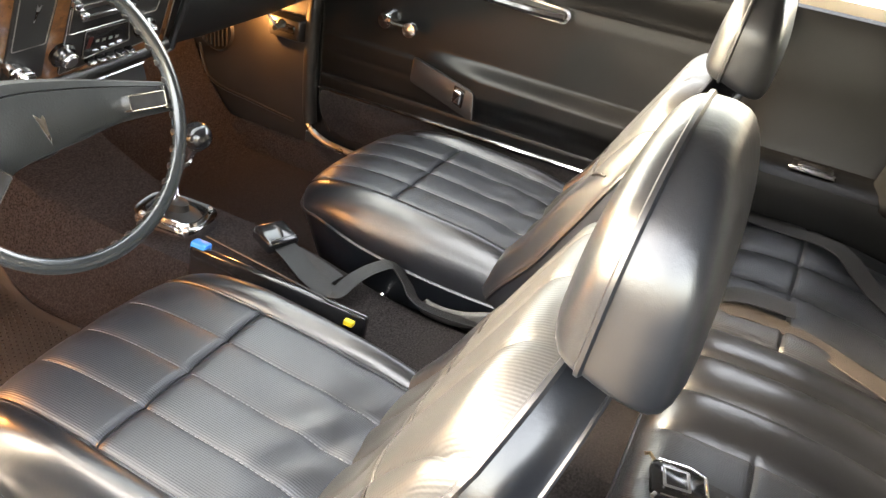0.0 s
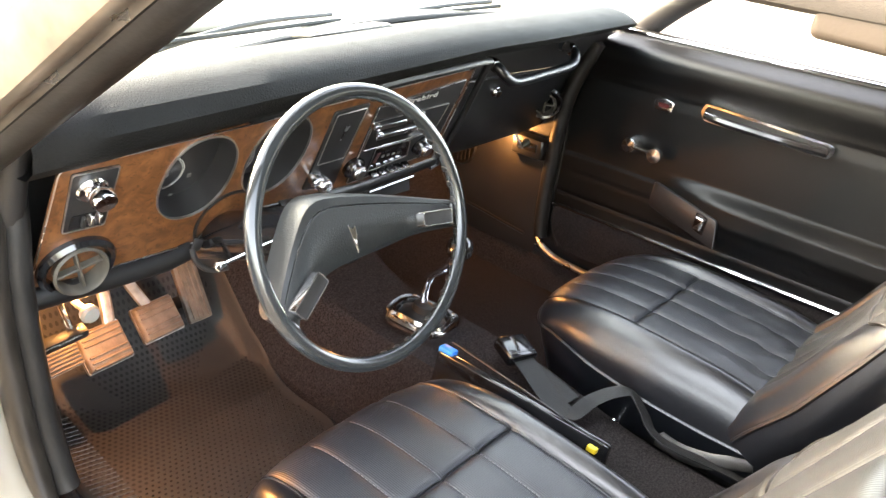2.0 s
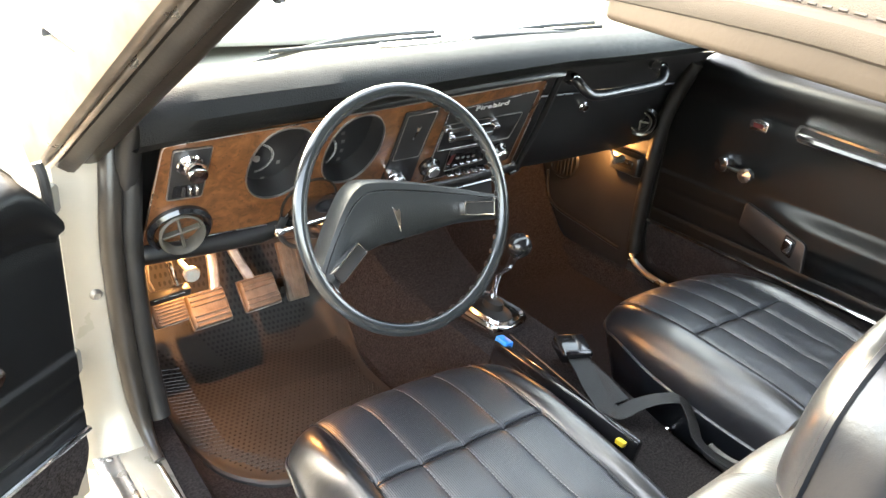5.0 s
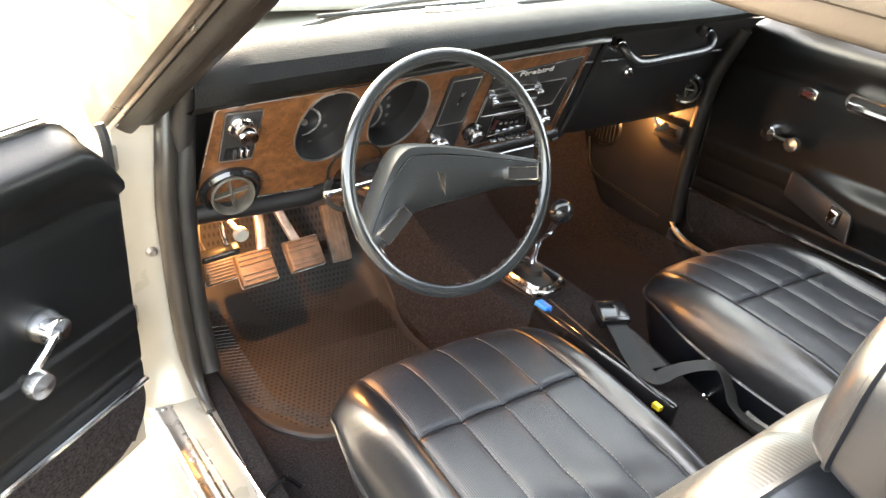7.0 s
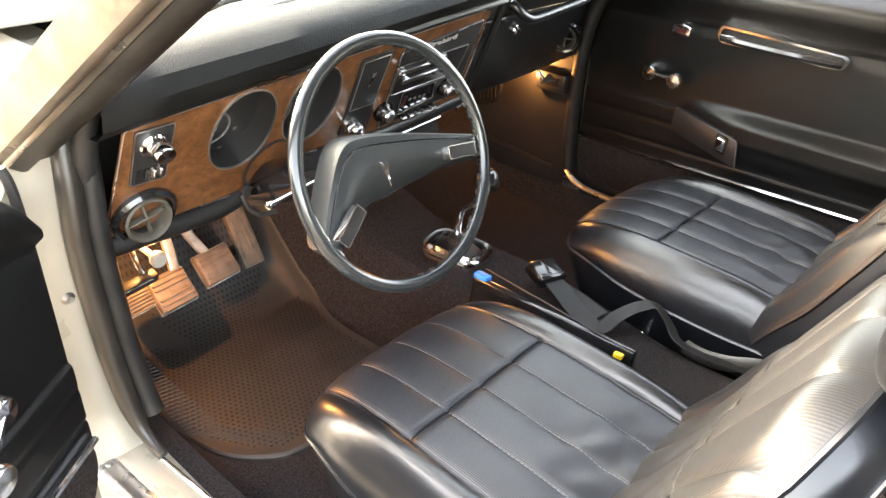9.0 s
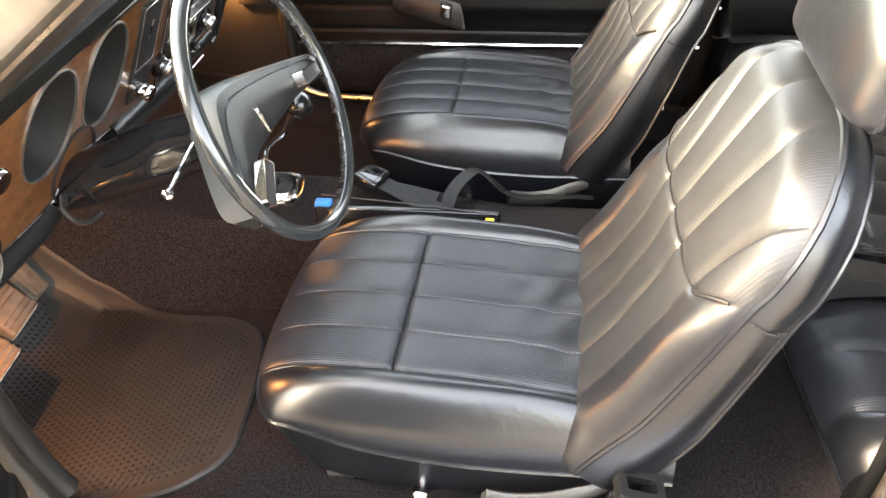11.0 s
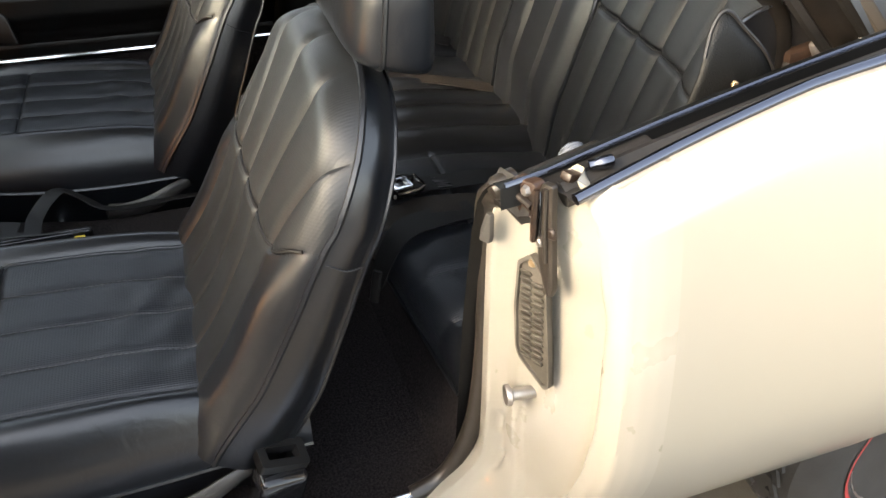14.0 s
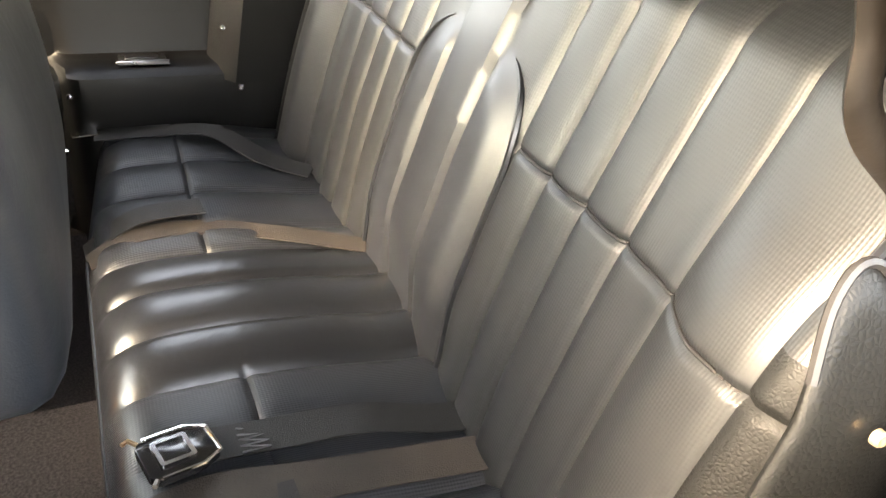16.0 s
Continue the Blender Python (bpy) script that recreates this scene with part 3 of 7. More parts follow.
part("striker", lathe([(0.0, 0.052), (0.012, 0.052), (0.0135, 0.050), (0.0135, 0.046), (0.008, 0.043), (0.008, 0.006), (0.012, 0.005), (0.018, 0.003), (0.021, 0.0), (0.021, -0.01)], frame_of((-0.772, QY - 0.055, 0.552), (0.12, 1, 0)), 20), STEEL, rear_jamb, "steel door striker pin")
# louvred pressure vent
_vm = frame_of((-0.763, -0.139, 0.757), (-0.33, 1, 0), (-1, 0, 0))
_out = rounded([(-0.017, -0.012), (0.001, 0.006), (0.017, -0.007), (0.028, -0.024), (0.042, -0.097), (0.051, -0.155), (0.044, -0.162), (0.000, -0.144), (-0.008, -0.131), (-0.016, -0.075)], 0.004, 2)
_mid = (0.014, -0.080)
vent_grille = part("pressure_vent", plate(_out, 0.005, _vm, 0.002), VENTGREY, rear_jamb, "grey louvred vent on the lock pillar")
part("vent_rim", ring_plate(_out, [(_mid[0] + (x - _mid[0]) * 0.88, _mid[1] + (y - _mid[1]) * 0.955) for x, y in _out], 0.0085, _vm), VENTGREY, vent_grille)
for _r in range(2):
    for _k in range(14 - _r):
        _v = -0.022 - 0.0086 * _k - 0.006 * _r
        part("louvre", box((0.0155, 0.0070, 0.0022), (0, 0, 0), 0.0006, 1, rot=_vm @ pose(-0.0045 + 0.0185 * _r - 0.125 * (_v + 0.02), _v, 0.0066, 34, 0, 16)), VENTGREY, vent_grille)
        part("slot", box((0.0125, 0.0022, 0.0008), (0, 0, 0), rot=_vm @ pose(-0.0045 + 0.0185 * _r - 0.125 * (_v + 0.02), _v - 0.0042, 0.0054, 0, 0, 16)), SEAL, vent_grille, smooth=False)
part("screw", lathe([(0, 0.004), (0.004, 0.003), (0.0055, 0)], _vm @ pose(0.002, -0.006, 0.005), 10), BRASS, vent_grille)
# greasy lock and anti-rattle hardware on top of the pillar
_bm = bmesh.new()
surf(_bm, [[(x, y, belt_z(min(y, -0.115)) - 0.010 - 0.05 * smoothstep(-0.76, -0.68, x)) for y in (QY + 0.004 - 0.09 * smoothstep(-0.70, -0.81, x) * 0.4, -0.16, -0.20, -0.25)] for x in spread(-0.812, -0.672, 10)])
part("pillar_cap", _bm, RUBBER, rear_jamb)
_lm = _vm @ pose(0, 0, 0.008)
guide = part("window_guide_plate", plate(rounded([(0.006, 0.066), (0.006, 0.087), (0.011, 0.101), (0.026, 0.103), (0.031, 0.062), (0.043, -0.012), (0.040, -0.026), (0.032, -0.024), (0.019, 0.006), (0.010, 0.040)], 0.004, 3), 0.007, _lm, 0.003), SEAL, rear_jamb, "dark rubber window guide")
part("slot", box((0.0040, 0.050, 0.004), (0, 0, 0), 0.001, 1, rot=_lm @ pose(0.0135, 0.066, 0.0065, 0, 0, 8)), GLOSSBLACK, guide)
part("fold", tube([_lm @ Vector(p) for p in ((0.019, 0.098, 0.008), (0.023, 0.060, 0.009), (0.029, 0.016, 0.0075))], 0.0028, 8), SEAL, guide)
part("clip", box((0.010, 0.012, 0.005), (0, 0, 0), 0.002, 1, rot=_lm @ pose(0.032, 0.052, 0.007, 0, 0, 12)), RUST, guide)
part("clip", box((0.007, 0.010, 0.005), (0, 0, 0), 0.0015, 1, rot=_lm @ pose(0.017, 0.034, 0.007, 0, 0, 30)), STEEL, guide)
latch = part("latch_block", plate(rounded([(-0.030, 0.070), (-0.026, 0.092), (0.006, 0.099), (0.014, 0.080), (0.006, 0.058), (-0.012, 0.056)], 0.005, 3), 0.014, _lm @ pose(0, 0, -0.002), 0.004), RUST, rear_jamb, "greasy rusty window latch")
part("bolt", lathe([(0.0, 0.005), (0.0045, 0.0045), (0.0065, 0.0)], _lm @ pose(-0.003, 0.087, 0.012), 6), STEEL, latch)
part("bracket", tube([_lm @ Vector(p) for p in ((0.010, 0.094, 0.012), (0.013, 0.060, 0.014), (0.011, 0.034, 0.010))], 0.0035, 6), RUST, latch)
part("pivot", tube([_lm @ Vector(p) for p in ((-0.020, 0.078, 0.013), (0.008, 0.074, 0.014))], 0.004, 8), RUST, latch)
_bm = bmesh.new()
_fl = [(-0.058, 0.072, 0.006), (-0.050, 0.052, 0.010), (-0.042, 0.049, 0.013), (-0.034, 0.045, 0.010), (-0.024, 0.047, 0.014), (-0.011, 0.039, 0.010), (-0.004, 0.046, 0.013), (0.007, 0.052, 0.010)]
surf(_bm, [[_lm @ Vector((x, v, n - 0.004)), _lm @ Vector((x * 0.9 - 0.002, v * 0.75 + 0.022, n + 0.003)), _lm @ Vector((x * 0.8 - 0.005, 0.088, 0.004))] for x, v, n in _fl])
part("rubber_flap", _bm, RUBBER, rear_jamb, "torn black rubber flap")
part("rubber_block", lathe([(0.0, 0.020), (0.009, 0.019), (0.0135, 0.014), (0.0145, 0.004), (0.0145, -0.01)], _lm @ pose(-0.044, 0.070, 0.0, 12, -10, 0), 20), SEAL, rear_jamb, "round rubber bump stop")
part("rubber_stop", plate(rounded([(-0.064, 0.009), (-0.056, 0.034), (-0.049, 0.034), (-0.047, 0.005), (-0.049, -0.004), (-0.065, -0.007)], 0.003, 3), 0.006, _lm @ pose(0, 0, 0.010), 0.002), LEVERGREY, rear_jamb)
# painted lip that closes the top of the skin
_bm = bmesh.new()
surf(_bm, [[(skin_x(belt_z(y), y) + 0.035 + d, y, belt_z(y) - e) for d, e in ((0.0, 0.0), (0.010, 0.001), (0.018, 0.008), (0.020, 0.03))] for y in spread(-0.180, -1.0, 26)])
part("belt_lip", _bm, JAMB, car)

# top edge of the quarter: window slot, chrome lip, vinyl shelf
part("belt_moulding", tube([(skin_x(belt_z(y), y) + 0.048, y, belt_z(y) + 0.001) for y in spread(-0.142, -1.0, 24)], 0.0062, 12), BELTTRIM, car, "chrome belt moulding with a dark blue reflection in its colour")
part("inner_moulding", tube([(-0.756, y, belt_z(y) - 0.006) for y in spread(-0.10, -0.78, 16)], 0.0034, 8), BELTTRIM, car)
part("window_slot_seal", tube([(-0.782, y, belt_z(y) - 0.020) for y in spread(-0.15, -0.9, 14)], 0.014, 8), RUBBER, car)
_bm = bmesh.new()
_rows = []
for y in spread(-0.095, -0.80, 22):
    b = belt_z(y)
    _rows.append([(-0.762, y, b - 0.03), (-0.757, y, b - 0.008), (-0.738, y, b - 0.012), (-0.716, y, b - 0.034), (-0.702, y, b - 0.056), (-0.690, y, 0.760 + 0.245 * (-0.148 - y)), (-0.685, y, 0.70), (-0.676, y, 0.60), (-0.67, y, 0.24)])
surf(_bm, _rows)
quarter_trim = part("quarter_trim", _bm, DOORSKIN, car, "black grained vinyl rear side trim")
part("window_roller", lathe([(0.0, 0.012), (0.005, 0.012), (0.0065, 0.010), (0.0065, -0.002), (0.0052, -0.004), (0.0052, -0.012), (0.0, -0.013)], frame_of((-0.786, -0.186, belt_z(-0.186) + 0.001), (-0.25, -1, 0.25)), 16), BELTTRIM, car, "small steel window roller")
part("roller_bracket", box((0.014, 0.018, 0.010), (-0.780, -0.158, belt_z(-0.158) - 0.004), 0.003, 2, rot=pose(0, 0, 0, 15, 0, 20)), RUST, car)
# rear window crank knob that shows above the shelf
crank = part("window_crank_knob", lathe([(0.006, -0.04), (0.007, 0.0), (0.010, 0.002), (0.0165, 0.004), (0.0172, 0.006), (0.0160, 0.007), (0.0172, 0.009), (0.0160, 0.0105), (0.0172, 0.0125), (0.0160, 0.014), (0.0172, 0.016), (0.015, 0.019), (0.0, 0.0205)], frame_of((-0.668, -0.232, 0.803), (1, 0.1, 0.35)), 24), GLASSKNOB, car, "clear ridged window crank knob")

# ---- windscreen, pillars and folding top ----
PO = [(-0.872, 0.975, 0.868), (-0.792, 0.584, 1.150), (-0.762, 0.44, 1.250)]
PI = [(-0.762, 1.010, 0.866), (-0.679, 0.609, 1.150), (-0.650, 0.47, 1.250)]
_po, _pi = smooth_path(PO, 10), smooth_path(PI, 10)


def pillar_strip(rows):
    """A strip of the pillar between its outer and inner edge: rows of share across and height off the face."""
    bm = bmesh.new()
    pts = []
    for i, (o, q) in enumerate(zip(_po, _pi)):
        way = (_po[min(i + 1, len(_po) - 1)] - _po[max(i - 1, 0)]).normalized()
        face = (q - o).cross(way).normalized()
        if face.y > 0:
            face = -face
        pts.append([o.lerp(q, k) + face * h + way * (0.004 * math.sin(9 * k) if i == 0 else 0.0) for k, h in rows])
    rr = surf(bm, pts)
    return bm


a_pillar = part("windscreen_pillar", pillar_strip([(0.27, -0.035), (0.27, 0.004), (0.29, 0.012), (0.34, 0.016), (0.42, 0.022), (0.50, 0.024), (0.57, 0.020), (0.61, 0.006), (0.63, -0.035)]), SEAL, car, "weathered windscreen pillar with rubber and bright trim")
part("outer_trim", pillar_strip([(0.0, -0.045), (0.0, -0.004), (0.015, 0.004), (0.07, 0.009), (0.13, 0.010), (0.15, 0.002), (0.17, 0.002), (0.18, 0.010), (0.215, 0.014), (0.235, 0.010), (0.255, -0.002), (0.265, -0.03)]), DULLTRIM, a_pillar, "dull bright outer drip trim with a tan reflection in its colour")
part("rubber_lip", pillar_strip([(0.635, -0.03), (0.64, 0.008), (0.66, 0.014), (0.74, 0.017), (0.82, 0.018), (0.92, 0.013), (0.985, 0.004), (1.0, -0.010), (1.0, -0.05)]), SEAL, a_pillar)
part("pillar_post", tube([o.lerp(q, 0.5) + Vector((0, 0.045, 0.0)) for o, q in zip(_po, _pi)], 0.040, 10, flat=0.7, up=(0, 0.8, 0.6)), SATIN, a_pillar)
PILR = smooth_path([(0.875, 1.10, 0.865), (0.830, 0.985, 0.955), (0.775, 0.840, 1.075), (0.725, 0.690, 1.175), (0.705, 0.610, 1.215)], 7)
part("windscreen_pillar", tube(PILR, 0.034, 12, flat=1.2, up=(0.3, 0.8, 0.6)), SATIN, car)
part("top_latch", tube(smooth_path([(-0.640, 0.625, 1.150), (-0.635, 0.600, 1.172), (-0.628, 0.585, 1.205)], 5), 0.010, 8, flat=0.6), CHROME, a_pillar, "chrome top latch hook")

_ZB = [(-0.70, 1.02, 0.930), (-0.45, 1.15, 0.938), (-0.2, 1.205, 0.958), (0.03, 1.22, 0.978), (0.26, 1.21, 0.992), (0.51, 1.16, 0.998), (0.75, 1.04, 0.985)]
_ZT = [(-0.625, 0.635, 1.205), (-0.42, 0.70, 1.225), (-0.2, 0.735, 1.235), (0.03, 0.745, 1.24), (0.26, 0.735, 1.235), (0.48, 0.70, 1.225), (0.685, 0.635, 1.205)]
_bm = bmesh.new()
_b, _t = smooth_path(_ZB, 5), smooth_path(_ZT, 5)
surf(_bm, [[a.lerp(b, k) for k in spread(0, 1, 6)] for a, b in zip(_b, _t)])
screen = part("windscreen", _bm, GLASS, car, "clear windscreen")
screen.visible_shadow = False
part("screen_seal", tube([p + Vector((0, -0.004, -0.004)) for p in _b], 0.009, 8), RUBBER, car)
part("header_rail", tube([p + Vector((0, 0.01, 0.018)) for p in _t], 0.016, 10, flat=0.7), FLAPTAN, car)
# cowl in front of the screen with wipers
_bm = bmesh.new()
surf(_bm, [[p + Vector((0, d, -0.012 - 0.02 * d)) for d in (0.0, 0.08, 0.2, 0.35)] for p in _b])
part("cowl", _bm, WHITE, car)
part("cowl_side", box((0.26, 0.70, 0.02), (-0.70, 1.50, 0.900), 0.006), WHITE, car)
for a, b, c in (((-0.42, 1.26, 0.935), (-0.16, 1.32, 0.968), (0.10, 1.345, 0.976)), ((0.22, 1.33, 0.962), (0.42, 1.33, 0.985), (0.60, 1.28, 1.004))):
    wiper = part("wiper_arm", tube(smooth_path([a, b, c], 6), 0.0055, 6), SATIN, car, "black wiper arm resting on the screen")
    m_ = [(Vector(b).lerp(Vector(c), t) + Vector((0, -0.03, -0.006))) for t in (-0.8, -0.3, 0.2, 0.7, 1.0)]
    part("wiper_blade", tube(m_, 0.005, 6), RUBBER, wiper)

# folding top: outer cloth, inner lining, side rail
RAIL = smooth_path([(-0.632, 0.64, 1.212), (-0.628, 0.40, 1.224), (-0.625, 0.15, 1.222), (-0.628, -0.08, 1.212), (-0.636, -0.26, 1.155), (-0.645, -0.38, 1.076), (-0.648, -0.50, 0.955), (-0.655, -0.58, 0.880), (-0.665, -0.665, 0.800)], 7)
def out(p):
    """Where the rail falls to the rear, 0 to 1."""
    return smoothstep(1.195, 1.08, p.z)


def back_up(p, d):
    return Vector((0, -0.7 * d * out(p), 0.7 * d * out(p)))


convertible_top = tagged(empty("folding_top"), "raised pale cloth convertible top with dark metal side rails", "convertible top")


def rail_z(y):
    for p, q in zip(RAIL, RAIL[1:]):
        if q.y <= y <= p.y:
            return p.z + (q.z - p.z) * (y - p.y) / (q.y - p.y)
    return 1.195 if y > 0 else 0.93


LEAN_RISE = 0.078


def top_rows(drop, inset):
    rows = []
    for y in spread(0.66, -1.25, 64):
        low = rail_z(y)
        k_ = smoothstep(1.195, 1.08, low)
        zb = max(low + 0.006 + 0.058 * k_, 0.885) + drop + (0.014 if inset else 0.0)
        k = smoothstep(-0.45, -1.25, y)
        crown = 1.305 - 0.30 * k ** 1.3 - 0.05 * smoothstep(0.3, 0.66, y) + drop
        xs_ = -0.642 - 0.030 * k_ + inset
        row = []
        for x, u in ((xs_, 0.0), (xs_ + 0.004, 0.12), (xs_ + 0.015, 0.30), (-0.60 + inset, 0.52), (-0.52, 0.70), (-0.40, 0.85), (-0.2, 0.965), (0.03, 1.0)):
            row.append((x, y, zb + (crown - zb) * u))
        row += [(0.06 - x, yy, z) for x, yy, z in reversed(row[:-1])]
        rows.append([(x, yy, z + LEAN_RISE * (x + 0.64)) for x, yy, z in row])
    return rows


_bm = bmesh.new()
# rear rows take the colour with the bluish skylight in it
surf(_bm, top_rows(0.0, 0.0), mi=lambda i, j: 1 if i > 27 else 0)
top_cloth = part("top_cloth", _bm, [TOPCLOTH, SKYTINTVINYL], convertible_top, "pale grey-white cloth with stitched hem")
_bm = bmesh.new()
surf(_bm, top_rows(-0.006, 0.014))
part("top_lining", _bm, HEADLINER, convertible_top)
for sx in (-1, 1):
    P = RAIL if sx < 0 else [Vector((0.06 - p.x, p.y, p.z + LEAN_RISE * 1.33)) for p in RAIL]
    side_rail = part("side_rail", tube([p + back_up(p, 0.034) + Vector((0.014 * -sx, 0, 0.010 * smoothstep(1.0, 1.19, p.z))) for p in P], [0.013 + 0.006 * smoothstep(1.17, 1.05, p.z) for p in P], 10, flat=1.1), DARKARM, convertible_top, "dark metal top rail with worn rubber seal")
    part("rail_seal", tube([p + back_up(p, 0.012) + Vector((0.022 * -sx, 0.0, 0.012 * (1 - out(p)))) for p in P], 0.010, 8), RUBBER, side_rail)
    part("rail_seal", tube([p + back_up(p, 0.044) + Vector((0.004 * sx, 0.004, 0.010)) for p in P], 0.009, 8), RUBBER, side_rail)
part("hem", tube([p + back_up(p, 0.056) + Vector((-0.016, 0.0, 0.006)) for p in RAIL if p.z > 0.83], 0.006, 8, flat=1.4), TOPCLOTH, top_cloth)


def hem_stitches(offset, lift):
    bm = bmesh.new()
    for p, q in zip(RAIL, RAIL[1:]):
        n = max(2, int((q - p).length / 0.008))
        for k in range(n):
            a = p.lerp(q, k / n)
            b = p.lerp(q, (k + 0.55) / n)
            off = Vector((offset - 0.014 * out(p), 0, lift)) + back_up(p, 0.070)
            tube([a + off, b + off], 0.0009, 4, bm=bm)
    return bm


tagged(part("hem_stitching", hem_stitches(-0.0130, 0.0175), THREAD, top_cloth), kind="stuff")
part("end_flap", box((0.012, 0.21, 0.034), (-0.638, 0.028, 1.220), 0.005, 3, rot=pose(0, 0, 0, 3)), FLAPTAN, top_cloth, "tan vinyl end flap")

# linkage arm of the top at the rear quarter
_arm = smooth_path([(-0.600, -0.400, 1.085), (-0.598, -0.425, 1.040), (-0.598, -0.440, 0.998), (-0.600, -0.485, 0.962), (-0.603, -0.530, 0.925), (-0.606, -0.548, 0.880), (-0.608, -0.550, 0.835)], 7)
part("linkage_arm", tube(_arm, 0.0105, 10, flat=0.45, up=(1, 0, 0)), DARKARM, convertible_top, "curved dark brown metal top linkage arm")
hinge = part("hinge_bracket", box((0.02, 0.075, 0.030), (-0.612, -0.585, 0.872), 0.006, 2, rot=pose(0, 0, 0, -12)), RUST, convertible_top, "worn steel hinge bracket")
part("hinge_pin", lathe([(0, 0.02), (0.012, 0.018), (0.014, 0.0)], frame_of((-0.62, -0.625, 0.868), (-1, 0, 0)), 12), CHROME, hinge)
part("hinge_tang", plate(rounded([(-0.030, -0.006), (-0.012, -0.026), (0.012, -0.022), (0.034, -0.012), (0.040, 0.004), (0.018, 0.008), (0.010, 0.024), (-0.010, 0.022)], 0.004, 3), 0.010, frame_of((-0.624, -0.600, 0.890), (-1, 0.1, 0.15), (0, -1, -0.2)), 0.003), STEEL, hinge, "bright worn hinge tang")
for _b in ((-0.634, -0.575, 0.880), (-0.634, -0.573, 0.856)):
    part("bolt", lathe([(0.0, 0.006), (0.005, 0.005), (0.0065, 0.0)], frame_of(_b, (-1, 0, 0)), 10), STEEL, hinge)
part("bracket_foot", box((0.02, 0.045, 0.05), (-0.612, -0.57, 0.845), 0.005, 2), SATIN, hinge)
part("bolt", lathe([(0, 0.01), (0.007, 0.008), (0.009, 0)], frame_of((-0.626, -0.545, 0.862), (-1, 0, 0)), 10), STEEL, hinge)

# vinyl well liner with two snaps beside the bench
_edge = [(-0.345, 0.66), (-0.355, 0.74), (-0.368, 0.80), (-0.387, 0.905), (-0.400, 0.945), (-0.415, 0.953), (-0.440, 0.932), (-0.470, 0.905), (-0.498, 0.870), (-0.510, 0.835), (-0.512, 0.78), (-0.512, 0.66)]
_bm = bmesh.new()
_mid = smooth_path([(0, *p) for p in _edge], 5)
def liner_x(y, z):
    return -0.664 + 0.055 * ((y + 0.43) / 0.09) ** 2 * 0.35 + 0.02 * smoothstep(0.88, 0.96, z)
surf(_bm, [[(liner_x(p.y * t + -0.43 * (1 - t), p.z * t + 0.80 * (1 - t)), p.y * t - 0.43 * (1 - t), p.z * t + 0.80 * (1 - t)) for t in (0.0, 0.3, 0.6, 0.85, 1.0)] for p in _mid])
well_liner = part("top_well_liner", _bm, GRAINVINYL, car, "black grained vinyl liner flap with two snaps")
s_ = well_liner.modifiers.new("thick", "SOLIDIFY")
s_.thickness = 0.004
part("rim", tube([(liner_x(p.y, p.z), p.y, p.z) for p in _mid[15:50]], 0.0026, 6), SATIN, well_liner)
for _y, _z in ((-0.428, 0.874), (-0.425, 0.800)):
    part("snap", lathe([(0.0, 0.0010), (0.0012, 0.0012), (0.0018, 0.0018), (0.0030, 0.0021), (0.0041, 0.0010), (0.0043, -0.002)], frame_of((liner_x(_y, _z) - 0.005, _y, _z), (-1, 0.1, 0.1)), 16), BRASS, well_liner, "brass snap button")
part("well_floor", box((0.14, 0.34, 0.02), (-0.66, -0.68, 0.64), 0.004), SATIN, car)
# inner board of the well with a pale rim, and the board behind it
_bm = bmesh.new()
_wr = smooth_path([(-0.618, -0.452, 0.924), (-0.604, -0.500, 0.936), (-0.606, -0.560, 0.944), (-0.618, -0.640, 0.955), (-0.630, -0.740, 0.965)], 5)
surf(_bm, [[(p.x, p.y, p.z), (p.x + 0.004, p.y, p.z - 0.03), (p.x + 0.006, p.y, 0.64)] for p in _wr])
well_board = part("well_board", _bm, SATIN, car, "black board of the top well")
part("rim", tube(_wr, 0.0030, 6), ALU, well_board)
part("well_board", box((0.17, 0.01, 0.34), (-0.70, -0.80, 0.80), 0.002), SATIN, car)

# passenger side body
_bm = bmesh.new()
surf(_bm, [[(0.06 - skin_x(z, y), y, z) for z in spread(0.2, 0.97, 16)] for y in spread(-1.9, 2.9, 20)])
part("far_side_skin", _bm, WHITE, car)
part("rear_deck", box((1.5, 1.0, 0.03), (0.03, -1.42, 0.965), 0.01), WHITE, car)
part("rear_bulkhead", box((1.4, 0.03, 0.8), (0.03, -0.86, 0.55), 0.004), SATIN, car)

# plain panels that close the nose and tail
part("nose_panel", box((1.78, 0.05, 0.66), (0.03, 2.92, 0.58), 0.02), WHITE, car)
part("tail_panel", box((1.78, 0.05, 0.66), (0.03, -1.92, 0.63), 0.02), WHITE, car)
# dark filler behind the far door gap
part("hinge_pillar", box((0.04, 0.12, 0.66), (0.772, 1.10, 0.64), 0.005), SATIN, car)

# rear wheel
WHEEL_C = Vector((-0.735, -0.935, 0.27))
wheel = empty("rear_wheel", WHEEL_C)
wheel.parent = car
wheel.matrix_parent_inverse = car.matrix_basis.inverted()
_wm = frame_of(WHEEL_C, (-1, 0, 0), (0, 1, 0))
part("tyre", lathe([(0.20, -0.10), (0.27, -0.108), (0.305, -0.100), (0.322, -0.085), (0.329, -0.04), (0.330, 0.0), (0.329, 0.04), (0.322, 0.085), (0.305, 0.100), (0.27, 0.108), (0.235, 0.104), (0.20, 0.09)], _wm, 72), TREAD, wheel, "black tyre with moulded tread")
part("red_line", lathe([(0.214, 0.0985), (0.219, 0.1025), (0.224, 0.1030)], _wm, 64, close=False), REDLINE, wheel)
part("rim", lathe([(0.0, 0.04), (0.09, 0.045), (0.12, 0.03), (0.17, 0.05), (0.19, 0.085), (0.203, 0.092), (0.205, 0.08)], _wm, 40), ALU, wheel)
